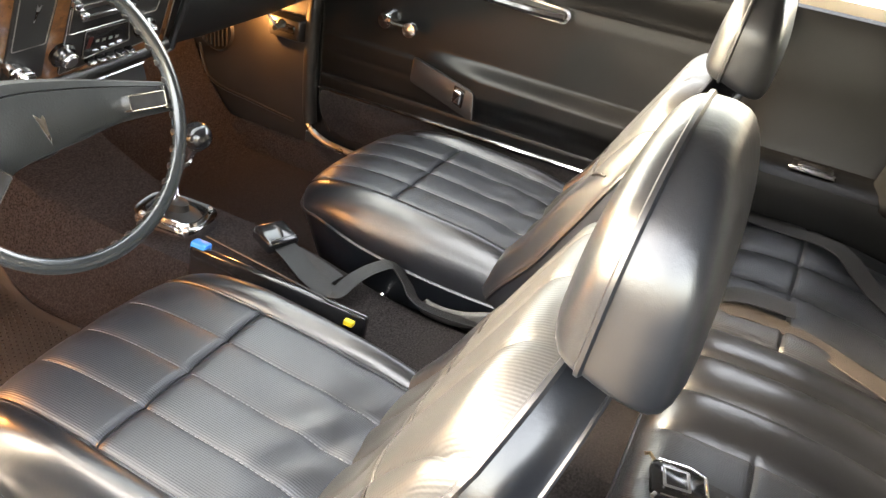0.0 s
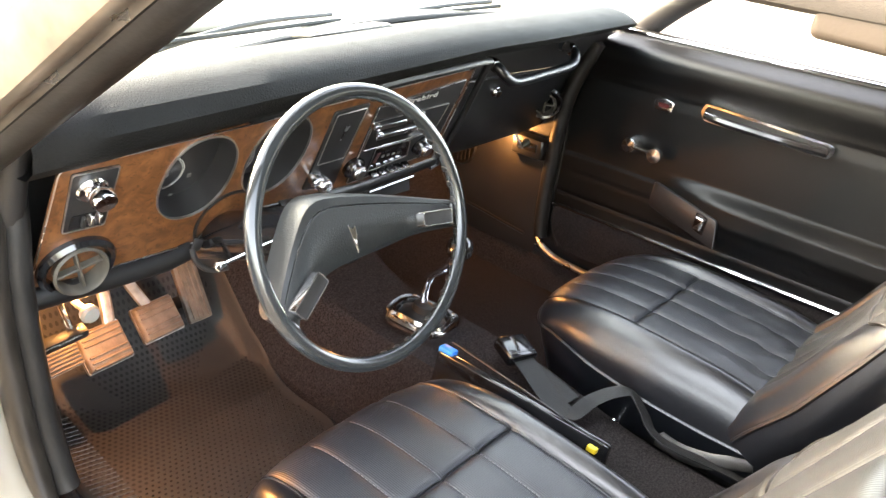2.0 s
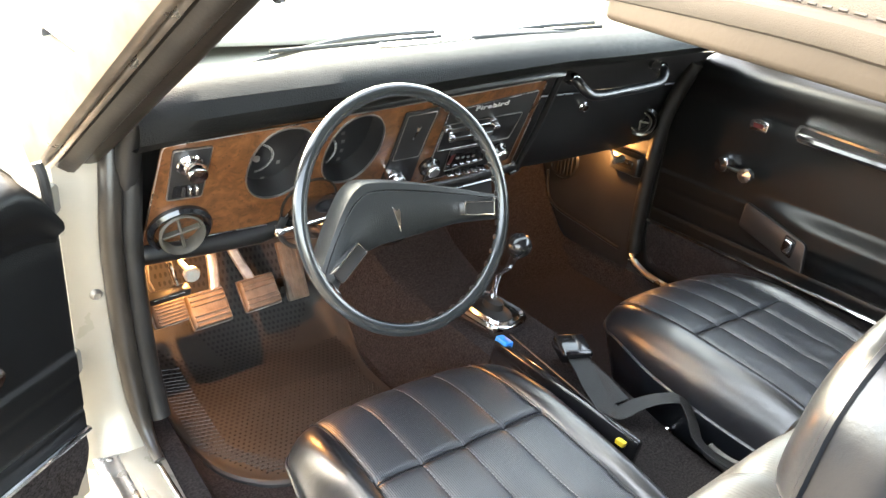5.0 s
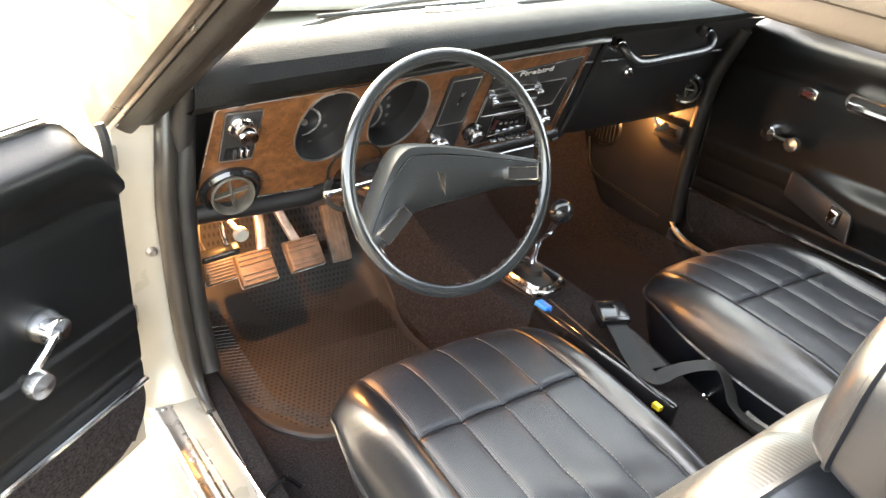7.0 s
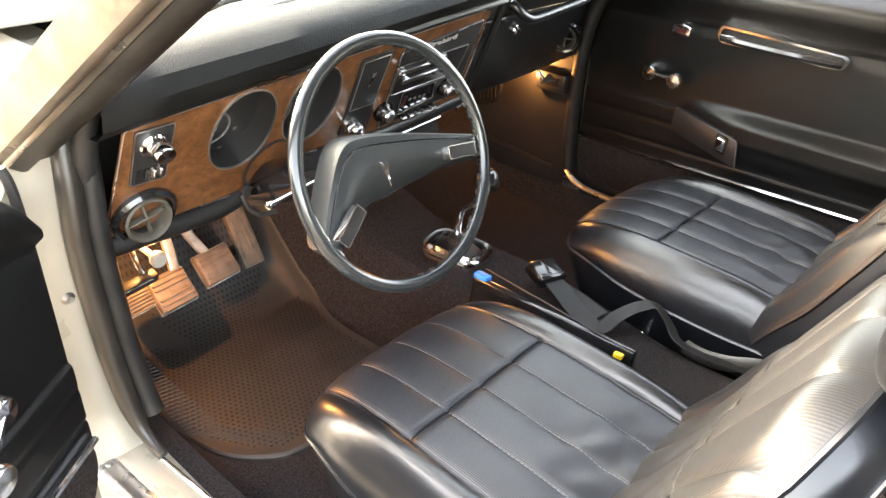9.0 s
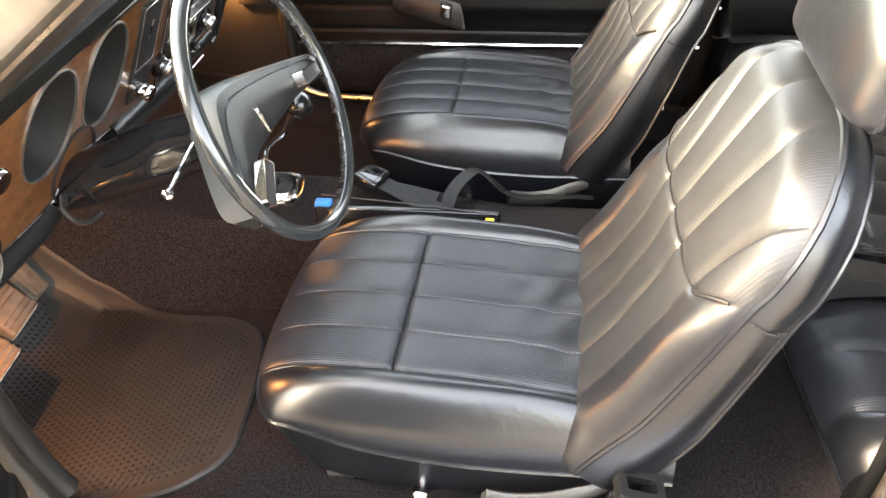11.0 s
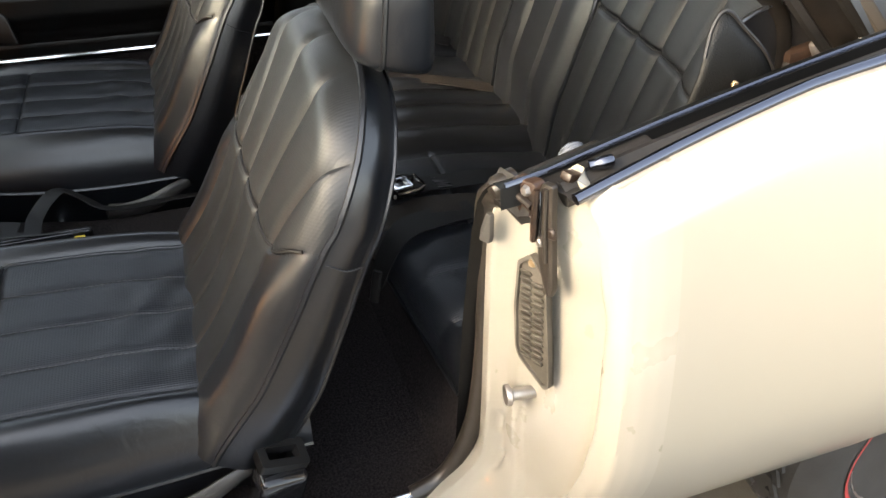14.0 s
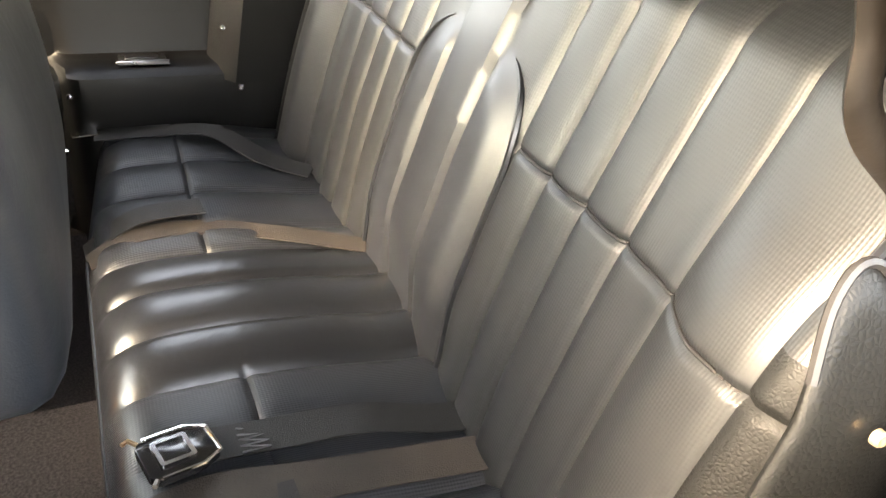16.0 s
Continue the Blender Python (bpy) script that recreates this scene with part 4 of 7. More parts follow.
_bm = bmesh.new()
for k in range(54):
    a = 2 * math.pi * k / 54
    for off, tw in ((-0.060, 22), (0.0, -18), (0.060, 22)):
        box((0.012, 0.046, 0.006), (0, 0, 0), rot=_wm @ pose(0, 0, 0, 0, 0, math.degrees(a)) @ pose(0.331, 0, off, 90, 0, 0) @ pose(0, 0, 0, 0, 90, 0) @ pose(0, 0, 0, 0, 0, 90 + tw), bm=_bm)
tagged(part("tread_block", _bm, TREAD, wheel, smooth=False), kind="stuff")
_bm = bmesh.new()
surf(_bm, [[(x, -0.935 + 0.40 * math.cos(a), 0.27 + 0.40 * math.sin(a)) for x in (-0.83, -0.70, -0.55)] for a in spread(0.75, math.pi - 0.3, 24)])
part("wheel_house", _bm, SATIN, car)

# ---- front bucket seats ----
CH = (-0.082, 0.0, 0.082)
PLEAT = 0.082


def seat_columns(half, seam, n_out=30):
    """Positions across a cushion, fine at the pleats and at the edges."""
    xs = []
    marks = [-seam, *CH, seam]
    for a, b in zip(marks, marks[1:]):
        for k in range(10):
            t = k / 10
            xs.append(a + (b - a) * (t - 0.055 * math.sin(4 * math.pi * t) / 1.0 * 0.5))
    xs.append(seam)
    out = [seam + (half - seam) * math.sin(0.5 * math.pi * k / n_out) for k in range(1, n_out + 1)]
    return [-v for v in reversed(out)] + xs + out


def bucket_seat(name):
    seat = empty(name)
    half, seam = 0.246, 0.165
    xs = seat_columns(half, seam)
    y0, y1, yseam = 0.10, 0.742, 0.508
    ys = spread(y0, 0.46, 34) + spread(0.468, yseam - 0.004, 6) + [yseam] + spread(yseam + 0.004, 0.60, 14)[0:] + [0.60 + (y1 - 0.60) * math.sin(0.5 * math.pi * k / 18) for k in range(1, 19)]

    def z_pipe(y):
        return 0.384 + 0.045 * clamp01((y - 0.28) / 0.45) ** 1.3

    def top(x, y):
        s = clamp01((abs(x) - seam) / (half - seam))
        v = clamp01((y - 0.54) / (y1 - 0.54))
        f = (1 - s ** 2.7) ** (1 / 2.2) * (1 - v ** 3.2) ** (1 / 2.2)
        zb = z_pipe(y)
        ht = 0.487 + 0.012 * smoothstep(0.25, 0.55, y) - 0.02 * smoothstep(0.35, 0.12, y) - zb
        z = zb + ht * f
        z += 0.016 * math.sin(math.pi * clamp01(s * 1.25)) * (1 - v) * smoothstep(y0, 0.3, y)
        inside = 1 - smoothstep(0.0, 0.06, s)
        g = max([groove(x - c, 0.0042) for c in CH])
        z -= inside * f * (0.0034 * g + 0.0050 * groove(y - yseam, 0.0045))
        z += inside * f * 0.0022 * abs(math.sin(math.pi * (x + seam) / PLEAT))
        z -= 0.006 * groove(abs(x) - seam, 0.004) * f
        # soft creases in the loose rear half
        if y < 0.46:
            z += inside * 0.006 * smoothstep(0.46, 0.30, y) * noise.noise((x * 22, y * 9, 3.1)) + inside * 0.0040 * math.sin(52 * x + 85 * y) * smoothstep(0.42, 0.26, y) * clamp01(noise.noise((x * 9, y * 5, 0.4)) + 0.2)
        return z

    def half_w(y):
        return half - 0.012 + 0.012 * smoothstep(0.2, 0.45, y) - 0.016 * clamp01((y - 0.55) / (y1 - 0.55)) ** 2

    def place(x, y):
        if abs(x) > seam:
            s = (abs(x) - seam) / (half - seam)
            return math.copysign(seam + s * (half_w(y) - seam), x)
        return x

    def fore(x, y):
        return y - 0.075 * (1 - (1 - min(1.0, abs(place(x, y)) / half_w(y)) ** 2.8) ** (1 / 2.0)) * smoothstep(0.46, y1, y)

    bm = bmesh.new()
    pts = [[(place(x, y), fore(x, y), top(x, y)) for y in ys] for x in xs]
    mi = lambda i, j: 1 if abs((xs[i] + xs[i + 1]) / 2) < seam else 0
    rows = surf(bm, pts, mi=mi)
    # skirt under the piping
    rim = [rows[0][j] for j in range(len(ys))] + [rows[i][-1] for i in range(1, len(xs))] + [rows[-1][j] for j in range(len(ys) - 2, -1, -1)]
    cushion = part("cushion", bm, [VINYL, RIBBED], seat, "black vinyl cushion with corded pleated centre")
    rimco = [Vector(v) for v in [pts[0][j] for j in range(len(ys))] + [pts[i][-1] for i in range(1, len(xs))] + [pts[-1][j] for j in range(len(ys) - 2, -1, -1)]]
    part("piping", tube(rimco[::2], 0.0042, 6), VINYL, cushion, "black welt along the lower edge")
    for sx in (-1, 1):
        part("piping", tube([(sx * (seam + 0.001), fore(seam, y), top(sx * seam, y) + 0.0030) for y in ys[:-4:2]], 0.0026, 6), VINYL, cushion)
    for c in CH:
        bm = bmesh.new()
        for k in range(66):
            ya = 0.17 + 0.0082 * k
            if abs(ya - yseam) > 0.008:
                tube([(c, fore(c, ya), top(c, ya) + 0.0012), (c, fore(c, ya + 0.0052), top(c, ya + 0.0052) + 0.0012)], 0.0008, 4, bm=bm)
        part("pleat_stitching", bm, PALESTITCH, cushion)
    part("stitching", tube([(x, yseam, top(x, yseam) + 0.002) for x in xs if abs(x) <= seam], 0.0016, 5), VINYL, cushion)
    # valance
    bm = bmesh.new()
    def lowered(c, k):
        inn = Vector((c.x * (1 - 0.10 * k), 0.42 + (c.y - 0.42) * (1 - 0.14 * k), c.z + (0.292 - c.z) * k))
        return inn
    surf(bm, [[lowered(c, k) for c in rimco[::2]] for k in (0, 0.08, 0.35, 0.7, 1.0)])
    part("valance", bm, VINYL, seat, "plain black vinyl seat side")
    # runners
    for sx in (-0.17, 0.17):
        runner = part("runner", box((0.03, 0.50, 0.03), (sx, 0.38, 0.275), 0.004), SATIN, seat)
        part("foot", box((0.045, 0.05, 0.035), (sx, 0.61, 0.252), 0.006), STEEL, runner)

    # backrest
    TA = radians(27)
    W, N, O = Vector((0, -math.sin(TA), math.cos(TA))), Vector((0, math.cos(TA), math.sin(TA))), Vector((0, 0.220, 0.400))
    HT, hs = 0.552, 0.308

    def cross(a):
        """Height of the seam across the back, which climbs over the bolster."""
        return hs + 0.045 * smoothstep(seam, 0.24, abs(a))

    def bw(h):
        return 0.250 - 0.030 * smoothstep(0.12, 0.55, h)

    def fan_of(h):
        """How far the pleats have spread at a height above the cross seam."""
        return min(1 + 0.30 * (max(0.0, h - hs) / 0.185) ** 1.7, max(1.0, 0.95 * bw(h) / seam))

    def bpos(a, h, n):
        return O + Vector((a, 0, 0)) + W * h + N * n

    def front(a, h):
        w = bw(h)
        s = abs(a) / w
        n = 0.044 * (1 - s ** 4) ** 0.5 if s < 1 else 0
        n += 0.004
        hc = cross(a)
        low = 1 - smoothstep(hc - 0.085, hc + 0.006, h)
        bol = smoothstep(seam - 0.012, seam + 0.02, abs(a)) * (1 - smoothstep(0.85, 1.0, s))
        n += 0.012 * bol * low * smoothstep(-0.02, 0.08, h)
        n += 0.016 * low * (1 - smoothstep(0.0, 0.16, h))
        n -= 0.010 * (1 - s ** 2) * low
        fan = fan_of(h)
        ca = CH if h < hc else (*CH, -seam, seam)
        g = max(groove(a - c * fan, 0.0042) for c in ca)
        mask = (1 - smoothstep(seam, seam + 0.006, abs(a))) if h < hc else (1 - smoothstep(0.90, 0.98, s))
        n -= mask * 0.0042 * g
        n += mask * 0.0034 * abs(math.sin(math.pi * (a / fan + seam) / PLEAT))
        n -= 0.0036 * groove(h - hc, 0.0055) * (1 - smoothstep(0.95, 1, s)) * (1 - 0.6 * smoothstep(seam + 0.01, seam + 0.045, abs(a)))
        n -= 0.004 * groove(abs(a) - seam, 0.0048) * low
        n += 0.0025 * noise.noise((a * 14, h * 8, 1.7)) * low
        return n

    def across(x, h):
        """Sideways place of a column, the pleated ones spreading with the fan."""
        wide = seam * fan_of(h)
        if abs(x) <= seam:
            return x * fan_of(h)
        return math.copysign(wide + (abs(x) - seam) / (half - seam) * (bw(h) - wide), x)

    def top_of(x):
        """Height at which a column meets the rounded shoulders of the back."""
        h = HT
        for _ in range(40):
            h = 0.6 * h + 0.4 * (HT - 0.165 + 0.165 * (1 - min(1.0, abs(across(x, h)) / bw(h)) ** 3.0) ** (1 / 2.3))
        return h

    tops = [top_of(x) for x in xs]
    vs = spread(0, 0.52, 26) + spread(0.53, 0.945, 74) + [0.95, 0.965, 0.98, 0.99, 1.0]
    bm = bmesh.new()
    pts = []
    for x, ht in zip(xs, tops):
        row = []
        for v in vs:
            h = v * ht
            a = across(x, h)
            row.append(bpos(a, h, front(a, h) * (1 - clamp01((v - 0.90) / 0.10) ** 2.5 * 0.85)))
        pts.append(row)
    def bmi(i, j):
        xm, h = (xs[i] + xs[i + 1]) / 2, (vs[j] + vs[j + 1]) / 2 * tops[i]
        return 1 if (abs(xm) < seam or h > cross(across(xm, h))) else 0
    surf(bm, pts, mi=bmi)
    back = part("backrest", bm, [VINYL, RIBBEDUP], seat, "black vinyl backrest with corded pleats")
    rim = [pts[0][j] for j in range(len(vs))] + [pts[i][-1] for i in range(1, len(xs))] + [pts[-1][j] for j in range(len(vs) - 2, -1, -1)]
    part("piping", tube(rim[::2], 0.0045, 6), VINYL, back, "pale-lit welt round the backrest")
    # matte dark cord added over the seam groove, hides its glint and darkens it
    part("seam_cover", tube([bpos(a, cross(a), front(a, cross(a)) + 0.0016) for a in spread(-0.222, 0.222, 75)], 0.0024, 6), RUBBER, back, "dark cord added over the seam across the backrest")
    # rear shell and sides
    bm = bmesh.new()
    def depth(c):
        h = (Vector(c) - O).dot(W)
        return 0.104 - 0.066 * clamp01(h / 0.6)
    def shell(c, k):
        c = Vector(c)
        inn = c - N * depth(c) * k
        sx = 1 + 0.024 * math.sin(math.pi * min(1.0, k * 1.15)) - 0.06 * smoothstep(0.35, 1.0, k)
        return Vector((inn.x * sx, inn.y, inn.z - 0.012 * k * smoothstep(0.25, 0.55, (c - O).dot(W))))
    r2 = rim[::2]
    surf(bm, [[shell(c, k) for c in r2] for k in spread(0, 1, 17)])
    n2 = len(r2)
    half_n = n2 // 2
    surf(bm, [[shell(r2[j], 1.0).lerp(shell(r2[n2 - 1 - j], 1.0), t) - N * 0.012 * math.sin(math.pi * t) for t in spread(0, 1, 9)] for j in range(half_n + 1)])
    part("back_shell", bm, VINYL, seat, "smooth black vinyl side and rear of the backrest")
    part("trim_strip", tube([shell(c, 0.99) for c in r2], [0.0028 * min(1.0, 0.05 + min(k, len(r2) - 1 - k) / 6) for k in range(len(r2))], 6), VINYL, back)
    # stitched tab seam on the side
    for k in range(9):
        c = shell(rim[int(len(vs) * 0.86)], 0.1 + 0.09 * k)
        part("stitch", tube([c + Vector((-0.002, 0, 0)), c + Vector((-0.002, 0, 0)) - N * 0.005], 0.0012, 5), VINYL, back)

    # headrest
    hr = empty("headrest", (0, 0, 0))
    hr.parent = seat
    HB = Vector((0, -0.036, 0.897))
    HH = 0.170
    UP, FW = Vector((0, -0.07, 1.0)), Vector((0, 1.0, 0.0))
    def hpos(a, h, n):
        # the pad thins towards its top, and its rear hem hangs lower
        k = 1.12 - 0.55 * (h / HH) ** 2 if n < 0 else 1.0 - 0.30 * (h / HH) ** 2
        drop = 0.022 * clamp01(-n / 0.06) * (1 - smoothstep(0.0, 0.08, h))
        return HB + Vector((a, 0, -drop)) + UP * h + FW * n * k
    def contour(th, grow):
        """Outline of the pad seen from the front: straight sides, arched top."""
        c, s = math.cos(th), math.sin(th)
        w = 0.154 + 0.010 * max(0.0, -s)
        x = w * math.copysign(abs(c) ** (2 / (2.5 if s > 0 else 7.0)), c) * grow
        z = 0.070 + ((HH - 0.070) * abs(s) ** (2 / 2.2) if s > 0 else -0.070 * abs(s) ** (2 / 7.0)) * grow
        return x, z
    TH = [2 * math.pi * k / 56 for k in range(56)]
    bm = bmesh.new()
    rings = []
    for grow, n in ((0.02, 0.040), (0.35, 0.0395), (0.55, 0.038), (0.70, 0.0355), (0.80, 0.032), (0.88, 0.027), (0.94, 0.0205), (0.975, 0.013), (0.993, 0.007), (1.0, 0.002)):
        rings.append([hpos(*contour(t, grow), n) for t in TH])
    rr = surf(bm, rings, close_v=True)
    cap(bm, rr[0])
    pad = part("pad", bm, VINYL, hr, "smooth black vinyl front pad")
    part("piping", tube([hpos(*contour(t, 1.004), 0.001) for t in TH], 0.0036, 6, closed=True), VINYL, pad)
    bm = bmesh.new()
    rings = []
    for grow, n in ((1.0, 0.0), (1.005, -0.010), (1.006, -0.019), (1.002, -0.029), (0.992, -0.039), (0.970, -0.049), (0.93, -0.056), (0.86, -0.061), (0.75, -0.0645), (0.6, -0.0665), (0.3, -0.068), (0.02, -0.068)):
        rings.append([hpos(*contour(t, grow), n) for t in TH])
    rr = surf(bm, rings, close_v=True)
    cap(bm, rr[-1])
    part("gusset", bm, VINYL, hr, "black vinyl rear half of the head pad")
    post = part("post", box((0.05, 0.014, 0.16), (0, -0.065, 0.87), 0.004), SATIN, hr)
    hr["label"] = "tall rounded black vinyl head restraint"

    # recline lever and knob on the outer side
    p = smooth_path([(-0.244, 0.190, 0.376), (-0.252, 0.225, 0.366), (-0.256, 0.265, 0.347), (-0.257, 0.310, 0.336), (-0.257, 0.345, 0.336), (-0.256, 0.368, 0.340)], 6)
    part("recline_lever", tube(p, [(0.012 + 0.007 * smoothstep(0, 0.5, k / (len(p) - 1))) * (1 - 0.75 * smoothstep(0.93, 1.0, k / (len(p) - 1))) for k in range(len(p))], 12, flat=0.5, up=(1, 0, 0)), LEVERGREY, seat, "worn dark grey recline lever")
    part("hinge_cover", lathe([(0.0, 0.014), (0.028, 0.012), (0.034, 0.0)], frame_of((-0.246, 0.185, 0.372), (-1, 0, 0)), 20), BLACKPLASTIC, seat)
    part("slide_knob", lathe([(0.0, 0.024), (0.013, 0.022), (0.016, 0.014), (0.013, 0.006), (0.006, 0.0), (0.005, -0.012)], frame_of((-0.232, 0.463, 0.307), (-1, 0, -0.2)), 18), CHROME, seat, "small chrome knob")
    return seat


driver_seat = bucket_seat("bucket_seat")
tagged(driver_seat, "black vinyl bucket seat with head restraint, by the open door", "car seat", "front bucket seats")
driver_seat.matrix_basis = pose(-0.360, 0, -0.010, 0, -2.0, 0)
passenger_seat = copy_thing(driver_seat, pose(0.412, 0.026, 0.002))
passenger_seat["label"] = "black vinyl bucket seat with head restraint, on passenger side"


# ---- rear bench ----
bench = tagged(empty("rear_bench"), "black vinyl rear bench with pleated corded panels", "car seat")
BX0, BX1, BC0, BC1 = -0.615, 0.665, -0.085, 0.185


def bench_cols(left, c0, c1):
    """Pleat lines across the bench and the columns of its mesh."""
    marks = [BX0] + left + [c0, (c0 * 2 + c1) / 3, (c0 + 2 * c1) / 3, c1] + [0.06 - v for v in reversed(left)] + [BX1]
    xs = []
    for a, b in zip(marks, marks[1:]):
        for k in range(10):
            xs.append(a + (b - a) * k / 10)
    return marks, xs + [BX1]


CUSHION_MARK, CUSHION_XS = bench_cols([-0.53, -0.42, -0.308, -0.19], BC0, BC1)
AC0, AC1 = -0.120, 0.180
BACK_MARK, BACK_XS = bench_cols([-0.519, -0.406, -0.325, -0.256, -0.190], AC0, AC1)


def puff(x, marks, depth=0.0045, w=0.0045, swell=0.0035):
    g = max(groove(x - m, w) for m in marks[1:-1])
    k = next((i for i in range(len(marks) - 1) if marks[i] <= x <= marks[i + 1]), 0)
    t = (x - marks[k]) / (marks[k + 1] - marks[k])
    return -depth * g + swell * math.sin(math.pi * t)


def bench_top(x, y):
    v = clamp01((y + 0.20) / 0.125)
    e = 1 - smoothstep(BX1 - 0.05, BX1, x) * 0.3 - (1 - smoothstep(BX0, BX0 + 0.03, x)) * 0.12
    z = 0.405 + 0.078 * (1 - v ** 4.5) ** (1 / 2.2) * e
    z -= 0.030 * smoothstep(-0.25, -0.52, y)
    mid = BC0 < x < BC1
    z += puff(x, CUSHION_MARK, 0.008 if mid else 0.006, 0.005, 0.0065) * (1 - v ** 3)
    if mid:
        z += 0.014 * math.sin(math.pi * (x - BC0) / (BC1 - BC0)) * (1 - v ** 2)
    else:
        z -= 0.0045 * groove(y + 0.25, 0.0045) * (1 - v)
    z += 0.002 * noise.noise((x * 12, y * 12, 0)) * (1 - v)
    return z


_ys = spread(-0.56, -0.26, 24) + spread(-0.256, -0.244, 5) + spread(-0.24, -0.2, 6) + [-0.2 + 0.125 * math.sin(0.5 * math.pi * k / 14) for k in range(1, 15)]
_bm = bmesh.new()
_pts = [[(x, y - (0.010 + 0.11 * max(0.0, abs(x - 0.03) - 0.27)) * smoothstep(-0.32, -0.075, y), bench_top(x, y)) for y in _ys] for x in CUSHION_XS]
surf(_bm, _pts, mi=lambda i, j: 0 if BC0 < (CUSHION_XS[i] + CUSHION_XS[i + 1]) / 2 < BC1 or CUSHION_XS[i] < -0.53 else 1)
bench_cushion = part("cushion", _bm, [VINYL, RIBBED], bench)
part("piping", tube([p[-1] for p in _pts[::3]], 0.0045, 6), VINYL, bench_cushion)
_bm = bmesh.new()
surf(_bm, [[(p[-1][0], p[-1][1] - 0.08 * k - 0.02 * k * k, p[-1][2] * (1 - k) + 0.20 * k) for k in (0, 0.2, 0.6, 1.0)] for p in _pts[::3]])
part("front_valance", _bm, VINYL, bench)
_bm = bmesh.new()
surf(_bm, [[(_pts[0][j][0] - 0.008 * k, _pts[0][j][1], _pts[0][j][2] * (1 - k) + 0.2 * k) for k in (0, 0.15, 0.6, 1.0)] for j in range(len(_ys))])
part("side_valance", _bm, VINYL, bench)

# the car leans a little, and the bench with it
LEAN = Matrix.Translation((-0.25, 0, 0.62)) @ pose(0, 0, 0, 0, -4.5, 0) @ Matrix.Translation((0.25, 0, -0.62))
RA = radians(15)


def cross_z(x):
    """Height of the seam across the bench back."""
    return 0.778


def hump(x, z):
    """How far a place lies from the middle of the centre roll: 1 at its arched outline."""
    return ((abs(x - 0.03) / 0.15) ** 3 + (max(0.0, z - 0.70) * smoothstep(0.044, 0.054, abs(x - 0.03)) / 0.165) ** 3) ** (1 / 3)


def back_y(x, z):
    y = -0.478 - (z - 0.44) * math.tan(RA)
    mid = AC0 < x < AC1
    v = clamp01((z - 0.44) / 0.56)
    y += 0.014 * math.sin(math.pi * clamp01(v * 1.1)) + puff(x, BACK_MARK, 0.009 if mid else 0.0042)
    y -= 0.030 * (1 - smoothstep(0.0, 0.30, abs(x - 0.03))) * (1 - smoothstep(0.44, 0.60, z))
    if mid:
        y += 0.012 * smoothstep(1.0, 0.72, hump(x, z))
    else:
        y -= 0.005 * groove(z - cross_z(x), 0.0045)
    # the outer bolster swells forward, then falls away to the side
    y += 0.034 * smoothstep(0.40, 0.50, abs(x - 0.03)) * (1 - 0.6 * smoothstep(0.80, 0.92, z))
    s = clamp01((abs(x - 0.03) - 0.545) / 0.10)
    y -= 0.075 * s ** 1.8 * (1 - 0.7 * smoothstep(0.84, 0.93, z))
    y -= 0.07 * smoothstep(0.96, 1.05, z) ** 1.5
    y += 0.002 * noise.noise((x * 10, z * 10, 5))
    return y


def back_x(x, z):
    """The upper corners of the back reach out over the side trim."""
    d = max(0.0, abs(x - 0.03) - 0.50) * 0.45 * smoothstep(0.85, 0.93, z)
    return max(-0.640, min(0.700, x + math.copysign(d, x - 0.03)))


def back_kind(i, j):
    x, z = (BACK_XS[i] + BACK_XS[i + 1]) / 2, _zs[j]
    if abs(x - 0.03) > 0.549 and z < 0.82:
        return 2
    return 0 if AC0 < x < AC1 and hump(x, z) < 0.98 else 1


_zs = spread(0.42, 0.745, 30) + spread(0.749, 0.815, 22) + spread(0.822, 0.95, 14) + spread(0.96, 1.05, 10)
_bm = bmesh.new()
surf(_bm, [[(back_x(x, z), back_y(x, z), z) for z in _zs] for x in BACK_XS], mi=back_kind)
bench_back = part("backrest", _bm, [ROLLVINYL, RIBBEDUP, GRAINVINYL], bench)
_turn = [(0.15, z) for z in spread(0.45, 0.70, 8)[:-1]] + [(0.15 * math.cos(a) ** (2 / 3), 0.70 + 0.165 * math.sin(a) ** (2 / 3)) for a in spread(0.0, 1.15, 14)]
for sx in (-1, 1):
    part("piping", tube([(0.03 + sx * d, max(back_y(0.03 + sx * (d - 0.004), z), back_y(0.03 + sx * (d + 0.004), z)) + 0.001, z) for d, z in _turn], [0.0042 * min(1.0, 0.15 + (len(_turn) - 1 - k) / 5) for k in range(len(_turn))], 6), VINYL, bench_back)
for sx in (-1, 1):
    _bm = bmesh.new()
    for k in range(52):
        xa, xb = (0.03 + sx * (0.158 + 0.0075 * k + e) for e in (0.0, 0.0048))
        tube([(xa, back_y(xa, cross_z(xa)) + 0.002, cross_z(xa)), (xb, back_y(xb, cross_z(xb)) + 0.002, cross_z(xb))], 0.0011, 4, bm=_bm)
    part("stitching", _bm, THREAD, bench_back)
    # added dark cord, keeps the bench seam a dark line without glints
    part("seam_cover", tube([(x, back_y(x, cross_z(x)) + 0.0012, cross_z(x)) for x in (0.03 + sx * d for d in spread(0.158, 0.52, 60))], 0.0020, 6), RUBBER, bench_back, "dark cord added over the seam across the bench back")

